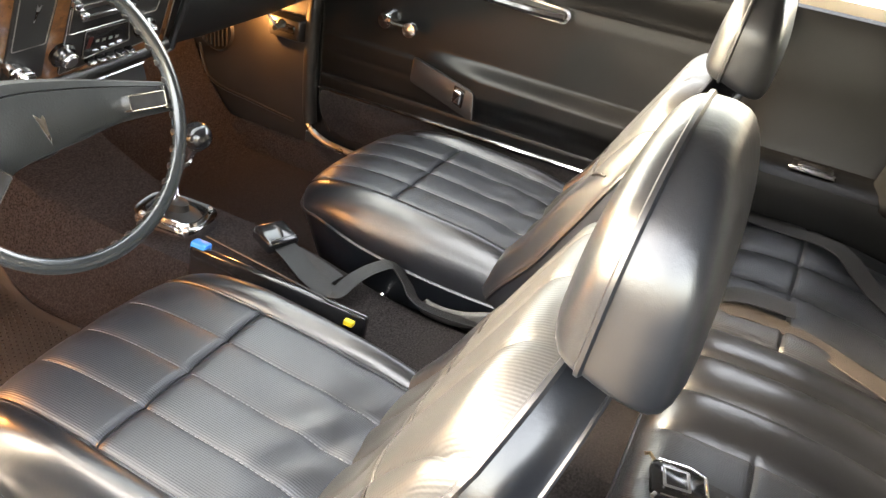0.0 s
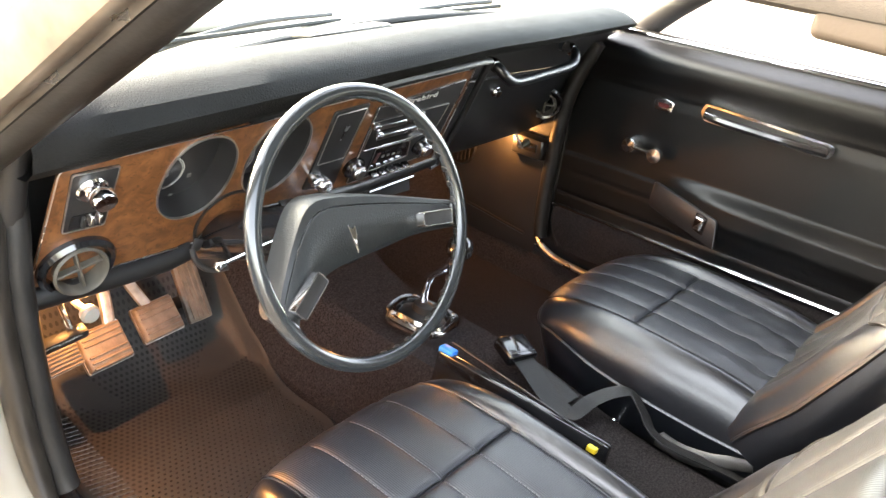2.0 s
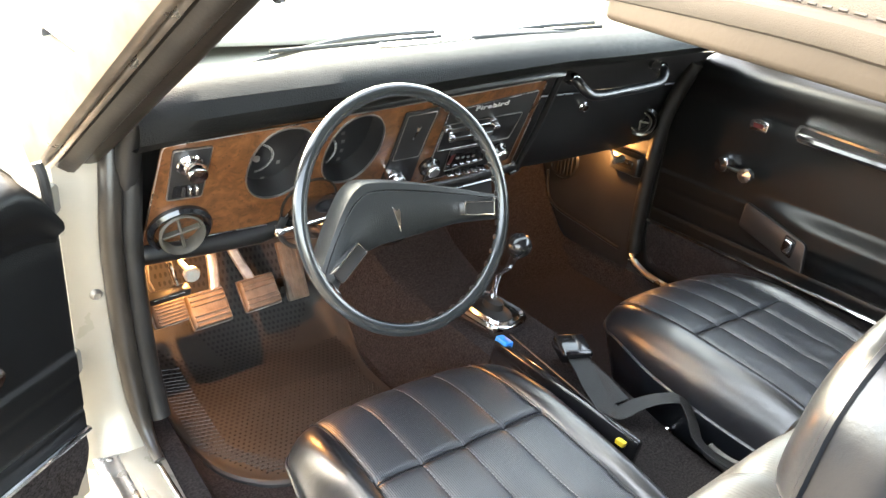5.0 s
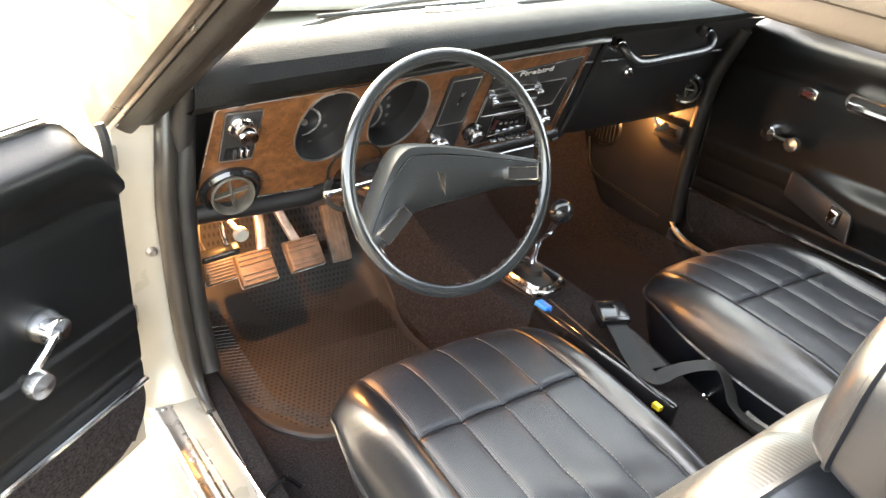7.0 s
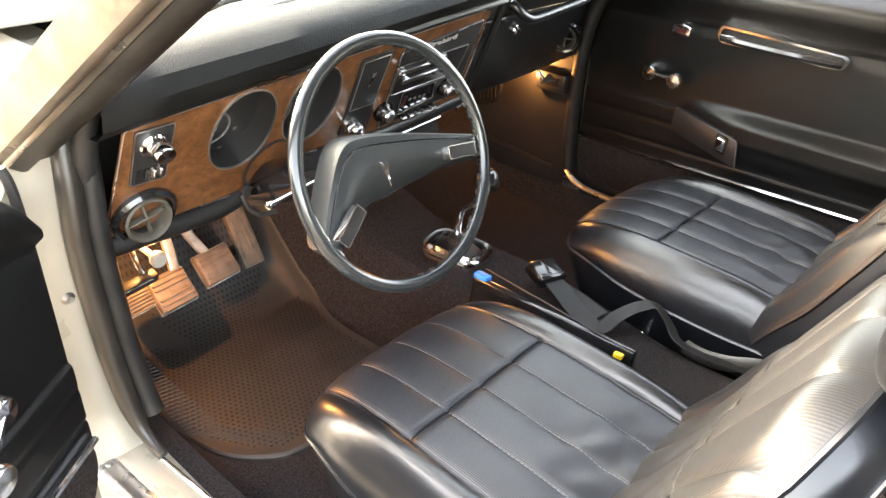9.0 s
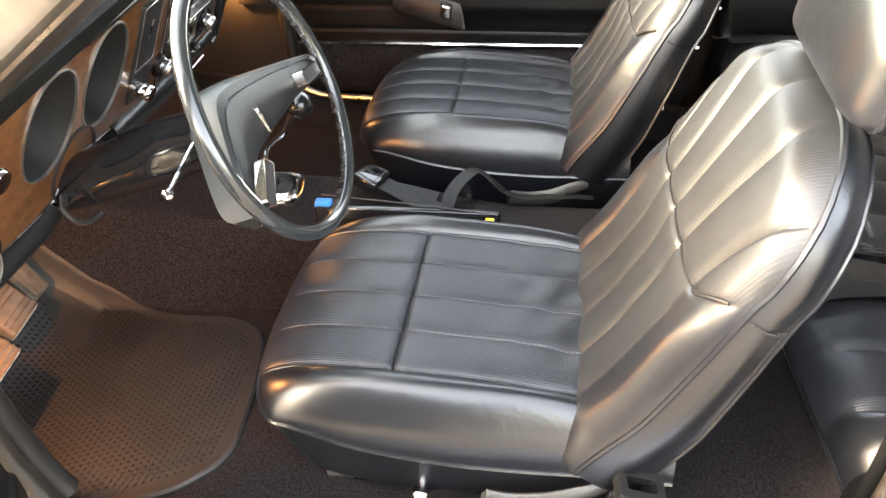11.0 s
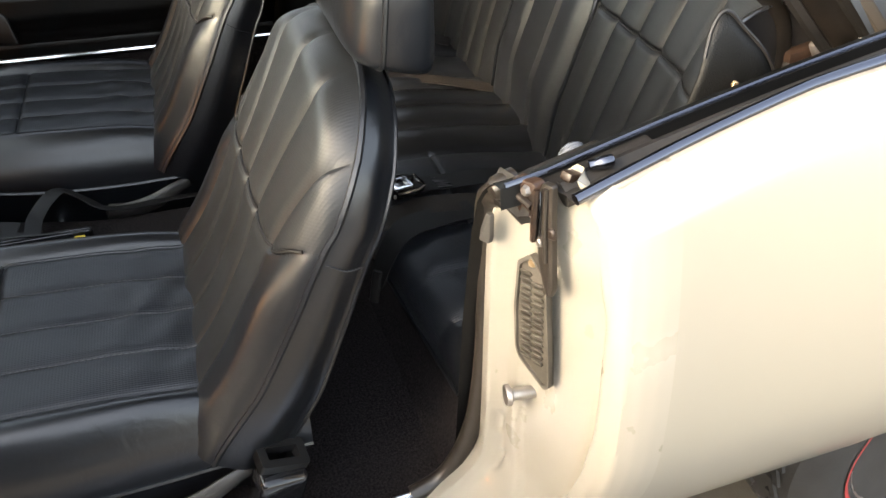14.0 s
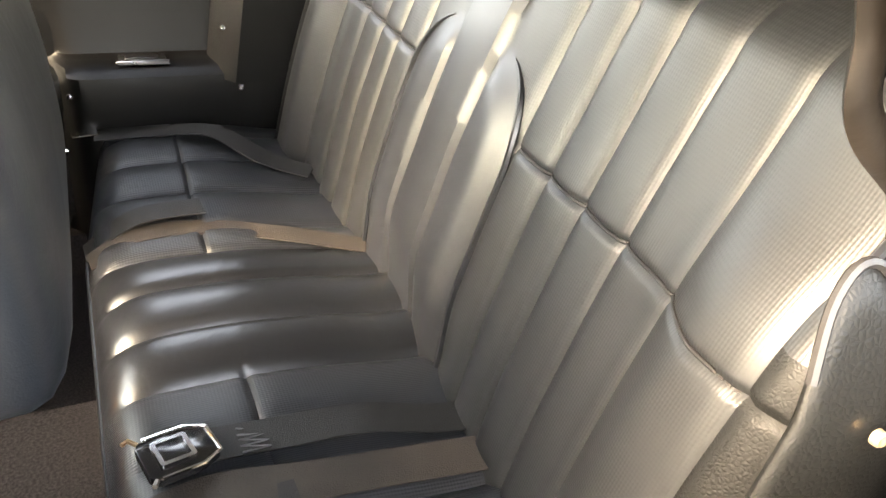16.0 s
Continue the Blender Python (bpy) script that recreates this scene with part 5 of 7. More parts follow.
# ---- doors ----
def car_door(name, open_driver):
    """A door built flat: s runs rearwards from its front edge, n into the cabin."""
    door = empty(name)
    L = 1.12

    def relief(s, z):
        n = 0.0
        n += 0.016 * smoothstep(0.865, 0.925, z) - 0.055 * smoothstep(0.935, 0.985, z) ** 1.5
        n -= 0.004 * groove(z - 0.852, 0.006)
        # armrest ridge that grows out of a wedge
        grow = smoothstep(0.26, 0.50, s)
        zt = 0.668 - 0.008 * smoothstep(0.3, 0.9, s)
        prof = smoothstep(zt + 0.006, zt - 0.030, z) * (1 - 0.55 * smoothstep(0.60, 0.545, z)) * (1 - 0.45 * smoothstep(0.56, 0.50, z))
        n += 0.042 * grow * prof
        n += 0.006 * (1 - grow) * smoothstep(0.640, 0.630, z)
        n -= 0.0035 * groove(z - 0.520, 0.004)
        n -= 0.002 * groove(z - 0.585, 0.004) * (1 - grow)
        return n

    ss = spread(0.0, 0.25, 12) + spread(0.27, 0.55, 26) + spread(0.58, L, 18)
    zs = spread(0.47, 0.60, 22) + spread(0.605, 0.69, 22) + spread(0.70, 0.85, 10) + spread(0.855, 0.985, 24)
    bm = bmesh.new()
    def corner(s, z):
        return z - 0.075 * max(0, 1 - s / 0.07) ** 2 * smoothstep(0.80, 0.985, z)
    surf(bm, [[(s, relief(s, z), corner(s, z)) for z in zs] for s in ss])
    panel = part("trim_panel", bm, DOORSKIN, door, "black moulded vinyl door trim")
    # lower carpet
    bm = bmesh.new()
    outl = [(0.0, 0.47), (0.0, 0.42), (0.02, 0.375), (0.07, 0.345), (0.4, 0.338), (L, 0.338), (L, 0.47)]
    part("carpet_strip", plate(rounded(outl, 0.03, 4), 0.010, Matrix(((1, 0, 0, 0), (0, 0, 1, -0.004), (0, 1, 0, 0), (0, 0, 0, 1))), 0.003), CARPET, door, "black carpet along the door bottom")
    part("lower_moulding", tube([(s, 0.010, 0.478 + 0.006 * s) for s in (0.0, 0.3, 0.7, L)], 0.006, 8), CHROME, panel, "thin bright moulding strip")
    part("belt_moulding", tube([(s, -0.040, 0.985) for s in (0.07, 0.4, 0.8, L)], 0.006, 8), CHROME, panel)
    part("belt_seal", tube([(s, -0.052, 0.985) for s in (0.07, 0.4, 0.8, L)], 0.009, 8), RUBBER, panel)
    # shell behind the trim
    bm = bmesh.new()
    prof = [(-0.045, 0.985), (-0.075, 0.985), (-0.11, 0.965), (-0.165, 0.85), (-0.185, 0.68), (-0.175, 0.50), (-0.14, 0.33), (-0.11, 0.27), (-0.04, 0.275), (-0.006, 0.325), (-0.006, 0.60), (-0.010, 0.90)]
    rows = [[(s, n, corner(s, z)) for n, z in prof] for s in (0.0, 0.02, 0.045, 0.07, 0.3, 0.8, L - 0.004, L)]
    rr = surf(bm, rows, close_v=True)
    cap(bm, rr[0]), cap(bm, rr[-1])
    part("shell", bm, WHITE if open_driver else SATIN, door, "painted door shell")
    part("edge_seal", tube(smooth_path([(-0.004, -0.02, 0.965), (-0.006, -0.012, 0.90), (-0.006, -0.012, 0.60), (-0.004, -0.012, 0.42), (0.03, -0.010, 0.345)], 6), 0.007, 8), RUBBER, door)
    # crank
    crank = part("window_crank", lathe([(0.026, 0.0), (0.027, 0.012), (0.022, 0.020), (0.021, 0.030), (0.018, 0.034), (0.0, 0.036)], frame_of((0.200 if not open_driver else 0.165, relief(0.2, 0.716), 0.716 if not open_driver else 0.706), (0, 1, 0)), 28), CHROME, door, "chrome window crank")
    part("crank_arm", tube([(0.205, 0.026, 0.716), (0.245, 0.030, 0.715), (0.284, 0.034, 0.718)] if not open_driver else [(0.170, 0.030, 0.704), (0.198, 0.038, 0.692), (0.231, 0.042, 0.674)], 0.007, 8), CHROME, crank)
    kp = (0.286, 0.036, 0.718) if not open_driver else (0.235, 0.043, 0.671)
    part("crank_knob", lathe([(0.010, -0.006), (0.012, 0.004), (0.019, 0.010), (0.0205, 0.018), (0.018, 0.026), (0.0, 0.029)], frame_of(kp, (0, 1, 0)), 24), SATINCHROME, crank)
    # pull handle: chrome frame with black grip
    fr = frame_of((0.515, relief(0.5, 0.84) + 0.002, 0.842), (0, 1, 0), (1, 0, -0.03))
    o = rounded([(-0.150, 0.022), (0.150, 0.014), (0.158, 0.0), (0.148, -0.020), (-0.145, -0.020), (-0.158, 0.0)], 0.008, 3)
    i = rounded([(-0.144, 0.016), (0.143, 0.009), (0.150, 0.0), (0.142, -0.014), (-0.140, -0.014), (-0.150, 0.0)], 0.006, 3)
    fr = fr @ Matrix.Diagonal((1, -1 if fr.col[1].z < 0 else 1, 1, 1))
    pull = part("pull_handle", ring_plate(o, i, 0.014, fr), CHROME, door, "bright-rimmed door pull")
    part("pull_grip", tube([fr @ Vector((x, -0.006, 0.012 + 0.018 * (1 - (x / 0.15) ** 4))) for x in spread(-0.142, 0.142, 13)], 0.010, 8), GLOSSBLACK, pull)
    part("pull_backing", plate(i, 0.003, fr), SATIN, pull)
    # coat-of-arms style badge as a plain shape
    badge = part("trim_badge", plate(rounded([(-0.026, 0.010), (0.0, 0.018), (0.026, 0.010), (0.024, -0.014), (-0.024, -0.014)], 0.004, 2), 0.006, frame_of((0.258, relief(0.26, 0.834), 0.834), (0, 1, 0), (-1, 0, 0)), 0.002), CHROME, door, "small chrome and red badge")
    part("badge_insert", plate(rounded([(-0.015, 0.005), (0.015, 0.005), (0.013, -0.006), (-0.013, -0.006)], 0.002, 2), 0.0068, frame_of((0.258, relief(0.26, 0.834), 0.834), (0, 1, 0), (-1, 0, 0))), BADGERED, badge)
    # latch plate on the armrest with chrome lever
    lm = frame_of((0.395, 0.030, 0.592), (-0.12, 1, 0.1), (1, 0.1, -0.08))
    lm = lm @ Matrix.Diagonal((1, -1 if lm.col[1].z < 0 else 1, 1, 1))
    latch = part("latch_plate", plate(rounded([(-0.110, 0.044), (0.085, 0.022), (0.105, -0.050), (-0.105, -0.022)], 0.010, 3), 0.010, lm, 0.003), BLACKPLASTIC, door, "black plastic latch surround")
    part("latch_recess", ring_plate(rounded([(0.030, 0.022), (0.062, 0.018), (0.064, -0.028), (0.032, -0.022)], 0.004, 2), rounded([(0.033, 0.019), (0.059, 0.015), (0.061, -0.025), (0.035, -0.019)], 0.004, 2), 0.004, lm @ pose(0, 0, 0.009)), GLOSSBLACK, latch)
    part("latch_lever", box((0.026, 0.034, 0.010), (0, 0, 0), 0.004, 3, rot=lm @ pose(0.046, -0.004, 0.014, 8)), CHROME, latch, "chrome door release lever")
    # lock pin
    part("lock_pin", lathe([(0.005, 0.0), (0.005, 0.02), (0.0085, 0.024), (0.0095, 0.032), (0.006, 0.036), (0.0, 0.037)], frame_of((0.80, -0.018, 0.958), (0, 0.25, 1)), 16), CHROME, door)
    return door


passenger_door = tagged(car_door("car_door", False), "closed passenger door with black trim and chrome handle", "car door", "car doors")
# s runs to -y, n towards -x
passenger_door.matrix_world = Matrix(((0, -1, 0, 0.725), (-1, 0, 0, 1.045), (0, 0, 1, 0), (0, 0, 0, 1)))
driver_door = tagged(car_door("car_door", True), "open driver door with black trim and window crank", "car door", "car doors")
_dd, _dn = Vector((-0.794, -0.608, 0)), Vector((0.608, -0.794, 0))
driver_door.matrix_world = Matrix(((_dd.x, _dn.x, 0, -0.868), (_dd.y, _dn.y, 0, 0.850), (0, 0, 0.88, 0.056), (0, 0, 0, 1)))

# hinges seen in the gap
for _z in (0.80, 0.50):
    hg = part("door_hinge", box((0.05, 0.10, 0.05), (-0.875, 0.985, _z), 0.008, 2, rot=pose(0, 0, 0, 0, 0, -30)), JAMB, front_jamb)

# ---- passenger kick panel and pillar ----
_bm = bmesh.new()
surf(_bm, [[(0.700, y, z) for z in (0.27, 0.40, 0.55, 0.70, 0.80)] for y in spread(1.075, 1.70, 8)])
kick_panel = tagged(part("kick_panel", _bm, SATIN, None), "black plastic kick panel below the dash", "trim panel")
km = frame_of((0.699, 1.140, 0.628), (-1, 0, 0), (0, -1, 0))
kv = part("vent_box", box((0.120, 0.066, 0.034), (0, 0, 0), 0.006, 2, rot=km @ pose(0, 0, 0.012), taper=(0.86, 0.84)), BLACKPLASTIC, kick_panel)
part("vent_slot", box((0.070, 0.026, 0.008), (0, 0, 0), 0.002, 1, rot=km @ pose(0, 0.002, 0.0265)), GLOSSBLACK, kv)
part("vent_lever", box((0.040, 0.003, 0.01), (0, 0, 0), 0.001, 1, rot=km @ pose(0, 0.006, 0.032)), CHROME, kv)
gm = frame_of((0.697, 1.400, 0.560), (-1, 0, 0), (0, -1, 0))
grille = part("speaker_grille", lathe([(0.0, 0.004), (0.05, 0.004), (0.062, 0.008), (0.068, 0.0)], gm, 32), BLACKPLASTIC, kick_panel)
for k in range(7):
    part("grille_bar", box((0.003, 0.11 - 0.008 * abs(k - 3), 0.006), (0, 0, 0), 0.001, 1, rot=gm @ pose(-0.045 + 0.015 * k, 0, 0.007)), SATIN, grille)
for _y, _z in ((1.311, 0.598), (1.298, 0.490), (1.335, 0.435), (1.10, 0.40)):
    part("screw", lathe([(0, 0.006), (0.005, 0.005), (0.008, 0)], frame_of((0.699, _y, _z), (-1, 0, 0)), 12), BRASS, kick_panel)
part("edge_welt", tube(smooth_path([(0.695, 1.46, 0.50), (0.693, 1.42, 0.40), (0.690, 1.25, 0.375), (0.688, 1.11, 0.362)], 6), 0.005, 6), BLACKPLASTIC, kick_panel)
pillar_trim = tagged(part("pillar_trim", tube(smooth_path([(0.705, 0.995, 0.95), (0.702, 1.050, 0.80), (0.702, 1.068, 0.62), (0.702, 1.068, 0.45), (0.700, 1.060, 0.37)], 6), 0.021, 10, flat=1.0), RUBBER, None), "black vinyl windlace beside the passenger door", "trim", kind="structure")
part("sill_trim", tube(smooth_path([(0.690, 1.065, 0.372), (0.688, 1.02, 0.338), (0.690, 0.90, 0.322), (0.692, 0.4, 0.318), (0.692, 0.0, 0.318)], 6), 0.009, 8), ALU, pillar_trim)

# ---- passenger rear side trim with armrest and ashtray ----
_bm = bmesh.new()
_prof = [(0.745, 0.97), (0.735, 0.965), (0.722, 0.93), (0.718, 0.82), (0.718, 0.690), (0.712, 0.674), (0.69, 0.668), (0.645, 0.663), (0.628, 0.650), (0.622, 0.61), (0.632, 0.53), (0.650, 0.42), (0.650, 0.25)]
_rows = []
for y in spread(-0.05, -0.62, 30):
    k = smoothstep(-0.055, -0.10, y)
    _rows.append([(0.735 + (x - 0.735) * (k if z < 0.695 else 1), y, z) for x, z in _prof])
surf(_bm, _rows)
rear_trim = tagged(part("rear_side_trim", _bm, DOORSKIN, None), "black vinyl rear side trim with armrest", "trim panel")
_bm = bmesh.new()
surf(_bm, [[(0.60 + 0.10 * (1 - k), y, z) for k, y in ((0, -0.335 - 0.14 * (z - 0.62)), (0.6, -0.350 - 0.14 * (z - 0.62)), (1, -0.375 - 0.14 * (z - 0.62)), (1, -0.60))] for z in (0.64, 0.68, 0.8, 0.99)])
part("wheelhouse_cover", _bm, DOORSKIN, rear_trim)
ash = part("ashtray", box((0.055, 0.085, 0.006), (0.678, -0.222, 0.670), 0.002, 2), CHROME, rear_trim, "chrome ashtray lid")
part("ashtray_slot", box((0.030, 0.062, 0.006), (0.682, -0.222, 0.6725), 0.002, 1), GLOSSBLACK, ash)
part("ashtray_lip", box((0.010, 0.095, 0.008), (0.652, -0.222, 0.671), 0.002, 1), ALU, ash)
part("window_crank", lathe([(0.024, 0.0), (0.025, 0.012), (0.020, 0.028), (0.0, 0.032)], frame_of((0.717, -0.258, 0.818), (-1, 0, 0)), 24), CHROME, rear_trim)
part("crank_knob", lathe([(0.012, 0.0), (0.018, 0.008), (0.019, 0.018), (0.0, 0.026)], frame_of((0.698, -0.224, 0.886), (-1, 0, 0)), 24), CHROME, rear_trim)
for _y, _z in ((-0.387, 0.632), (-0.360, 0.745), (-0.090, 0.62)):
    part("screw", lathe([(0, 0.004), (0.004, 0.003), (0.006, 0)], frame_of((0.600 if _y < -0.3 else 0.63, _y, _z), (-1, 0.3, 0.3)), 10), CHROME, rear_trim)

# ---- dashboard ----
dash = tagged(empty("dashboard"), "black padded dashboard with burl wood instrument panel", "dashboard")
# panel plane: x across, v up the slope, n towards the driver
DO, DV, DN = Vector((0, 0.93, 0.89)), Vector((0, -0.447, 0.894)), Vector((0, -0.894, -0.447))
DM = Matrix(((1, 0, 0, 0), (0, DV.y, DN.y, 0.93), (0, DV.z, DN.z, 0.89), (0, 0, 0, 1)))


def dv(z):
    """Distance up the slope for a height z."""
    return (z - 0.89) / 0.894


# crash pad
_prof = [(1.075, 0.905), (1.03, 0.916), (0.965, 0.925), (0.925, 0.925), (0.895, 0.930), (0.872, 0.945), (0.864, 0.966), (0.874, 0.987), (0.900, 1.000), (0.94, 1.006), (1.00, 1.004), (1.06, 0.985), (1.14, 0.962), (1.24, 0.940)]
_bm = bmesh.new()
_rows = []
for x in spread(-0.735, 0.735, 50):
    e = smoothstep(0.66, 0.735, abs(x))
    k = 0.030 * smoothstep(-0.3, 0.5, x)
    row = []
    for y, z in _prof:
        lip = 0.963 + 0.098 * x if x < 0.10 else 0.9728 + 0.036 * (x - 0.10)
        rise = (lip - 0.925) * (1 - 0.45 * smoothstep(0.93, 1.0, z))
        zz = z + rise + (0.02 * smoothstep(-0.3, 0.5, x) * smoothstep(1.0, 1.2, y)) - rise * 0.6 * smoothstep(1.02, 1.20, y) - 0.012 * e
        row.append((x, y + 0.03 * e * (1 - smoothstep(0.9, 1.1, y)) + (0.02 * smoothstep(0.2, 0.7, x) if y < 1 else 0), zz))
    _rows.append(row)
surf(_bm, _rows)
crash_pad = part("crash_pad", _bm, PAD, dash, "grained black padded dash top")
# body behind and below the panels
_bm = bmesh.new()
_prof2 = [(0.955, 0.97), (1.000, 0.92), (1.060, 0.78), (1.072, 0.69), (1.06, 0.645), (1.10, 0.64), (1.35, 0.66)]
surf(_bm, [[(x, y, z) for y, z in _prof2] for x in (-0.735, -0.4, -0.1, 0.105)])
part("lower_dash", _bm, BLACKPLASTIC, dash)
# wood panel with openings for gauges
def holed_plate(outer, holes, depth, m):
    """A flat sheet with holes through it."""
    bm = bmesh.new()
    for loop in (outer, *holes):
        vs = [bm.verts.new((x, y, depth)) for x, y in loop]
        for a, b in zip(vs, vs[1:] + vs[:1]):
            bm.edges.new((a, b))
    bmesh.ops.triangle_fill(bm, edges=bm.edges[:], use_beauty=True)
    for loop in (outer, *holes):
        surf(bm, [[(x, y, z) for x, y in loop] for z in (depth, 0.0)], close_v=True)
    bmesh.ops.remove_doubles(bm, verts=bm.verts, dist=1e-5)
    bmesh.ops.transform(bm, matrix=m, verts=bm.verts)
    return bm


_win = [(-0.486, dv(0.829), 0.061, 0.0850), (-0.346, dv(0.8415), 0.0575, 0.0850)]
_pan = [(-0.715, dv(0.680)), (-0.696, dv(0.893)), (-0.42, dv(0.917)), (0.066, dv(0.964)), (0.094, dv(0.738)), (-0.16, dv(0.722)), (-0.425, dv(0.735)), (-0.455, dv(0.686))]
_holes = [oval(gx, gv, rx, ry, 40, 2.2, -0.10) for gx, gv, rx, ry in _win]
wood = part("wood_panel", holed_plate(rounded(_pan, 0.010, 3), _holes, 0.004, DM), WOOD, dash, "figured burl wood veneer", smooth=False)
part("chrome_edge", tube([DM @ Vector((x, y, 0.006)) for x, y in rounded(_pan, 0.010, 3)], 0.0012, 5, closed=True), ALU, wood)
for k, (gx, gv, rx, ry) in enumerate(_win):
    _bm = bmesh.new()
    surf(_bm, [[DM @ Vector((*p, n)) for p in oval(gx, gv, rx * f, ry * f, 40, 2.2, -0.10)] for f, n in ((1.0, 0.004), (0.985, -0.012), (0.96, -0.040))], close_v=True)
    gauge = part("gauge_well", _bm, SATIN, dash, "deep black gauge well")
    part("face", plate(oval(gx, gv, rx * 0.97, ry * 0.97, 40, 2.2, -0.10), 0.0015, DM @ pose(0, 0, -0.0415)), GAUGE, gauge, "black gauge face")
    part("bezel", ring_plate(oval(gx, gv, rx + 0.0012, ry + 0.0012, 40, 2.2, -0.10), oval(gx, gv, rx - 0.001, ry - 0.001, 40, 2.2, -0.10), 0.004, DM @ pose(0, 0, 0.003)), STEEL, gauge)
    cx_, cz_, r0, a0, a1, n_ = ((-0.514, 0.806, 0.033, -80, 82, 27), (-0.392, 0.803, 0.040, -48, 58, 22))[k]
    for j in range(n_):
        a = a0 + (a1 - a0) * j / (n_ - 1)
        part("tick", box((0.0034, 0.0008, 0.0006), (0, 0, 0), rot=DM @ pose(cx_ + r0 * math.cos(radians(a)), dv(cz_) + r0 * math.sin(radians(a)), -0.0395, 0, 0, a)), INK, gauge, smooth=False)
    part("scale_line", tube([DM @ Vector((cx_ + (r0 + 0.0026) * math.cos(radians(a)), dv(cz_) + (r0 + 0.0026) * math.sin(radians(a)), -0.0395)) for a in spread(a0, a1, 20)], 0.0005, 4), INK, gauge)
    part("centre_cap", lathe([(0, 0.006), (0.005, 0.005), (0.007, 0)], DM @ pose(cx_ + (0.003 if k == 0 else 0.0), dv(cz_), -0.040), 16), STEEL if k == 0 else SATIN, gauge)
    marks_ = (((-0.466, 0.792), (-0.490, 0.757)), ((-0.346, 0.842), (-0.340, 0.822), (-0.337, 0.801), (-0.338, 0.781), (-0.345, 0.764)))[k]
    for x_, z_ in marks_:
        part("dial_mark", box((0.007, 0.008, 0.0006), (0, 0, 0), rot=DM @ pose(x_, dv(z_), -0.0395, 0, 0, 0)), DIMINK, gauge, smooth=False)
# black frame round the centre stack
part("stack_frame", tube([DM @ Vector((x, dv(z), 0.008)) for x, z in ((-0.43, 0.930), (-0.10, 0.962), (0.070, 0.978), (0.095, 0.978), (0.112, 0.85), (0.119, 0.730), (0.10, 0.722))], 0.0085, 8), BLACKPLASTIC, dash)
_st = rounded([(-0.157, dv(0.908)), (0.056, dv(0.941)), (0.074, dv(0.765)), (-0.144, dv(0.734))], 0.004, 3)
stack = part("radio_console", plate(_st, 0.0055, DM @ pose(0, 0, 0.002), 0.0015), SATIN, dash)
part("console_rim", tube([DM @ Vector((x, v, 0.0075)) for x, v in _st], 0.0009, 5, closed=True), ALU, stack)
_pod = rounded([(-0.258, dv(0.914)), (-0.183, dv(0.921)), (-0.182, dv(0.800)), (-0.178, dv(0.740)), (-0.256, dv(0.748)), (-0.254, dv(0.800))], 0.005, 3)
pod = part("clock_pod", plate(_pod, 0.006, DM @ pose(0, 0, 0.002), 0.002), SATIN, dash)

# ---- instrument panel details ----
def on_dash(x, z, n=0.006, turn=0.0):
    return DM @ pose(x, dv(z), n, 0, 0, turn)


# lamp switch plate with two stacked chrome knobs and toggles
_lp = rounded([(-0.682, dv(0.782)), (-0.680, dv(0.884)), (-0.616, dv(0.886)), (-0.622, dv(0.782))], 0.005, 3)
lamp_plate = part("lamp_switch_plate", plate(_lp, 0.004, DM @ pose(0, 0, 0.003), 0.001), SATIN, dash)
part("plate_rim", ring_plate(_lp, [(-0.649 + (x + 0.649) * 0.95, dv(0.834) + (v - dv(0.834)) * 0.965) for x, v in _lp], 0.002, DM @ pose(0, 0, 0.006)), STEEL, lamp_plate)
part("knob_base", lathe([(0.021, 0.0), (0.0215, 0.007), (0.019, 0.010), (0.011, 0.011), (0.010, 0.020)], on_dash(-0.653, 0.858), 28), CHROME, lamp_plate, "ridged chrome lamp switch bezel")
part("knob", lathe([(0.010, 0.016), (0.0155, 0.018), (0.0172, 0.022), (0.0172, 0.031), (0.0150, 0.036), (0.0, 0.037)], on_dash(-0.648, 0.860), 28), CHROME, lamp_plate, "chrome push-pull knob")
for k in range(3):
    part("toggle", box((0.0045, 0.020, 0.010), (0, 0, 0), 0.001, 1, rot=on_dash(-0.660 + 0.011 * k + 0.004, 0.800, 0.010)), CHROME if k else SATIN, lamp_plate)
part("toggle_recess", plate(rounded([(-0.674, dv(0.788)), (-0.672, dv(0.812)), (-0.630, dv(0.812)), (-0.634, dv(0.788))], 0.003, 2), 0.001, DM @ pose(0, 0, 0.0075)), GLOSSBLACK, lamp_plate)


def air_vent(x, z, m, r=0.047):
    """Round swivelling air outlet with a cross of vanes."""
    v = part("air_vent", lathe([(r + 0.010, 0.0), (r + 0.010, 0.010), (r + 0.005, 0.016), (r, 0.014), (r - 0.004, 0.006), (r - 0.004, -0.02), (0.0, -0.024)], m, 36), GLOSSBLACK, dash, "round dash air vent with crossed vanes")
    ring = m @ pose(0, -0.002, 0.010, -16, 0, 0)
    part("vent_barrel", lathe([(r - 0.006, 0.012), (r - 0.009, 0.016), (r - 0.012, 0.012), (r - 0.013, -0.02)], ring, 36, close=False), VENTGREY, v, "dull grey swivel barrel")
    for a in (12, 102):
        part("vane", box((2 * (r - 0.013), 0.0045, 0.014), (0, 0, 0), 0.0015, 1, rot=ring @ pose(0, 0, 0.000, 0, 0, a)), VENTGREY, v)
    return v


air_vent(-0.652, 0.713, on_dash(-0.652, 0.713, 0.002))

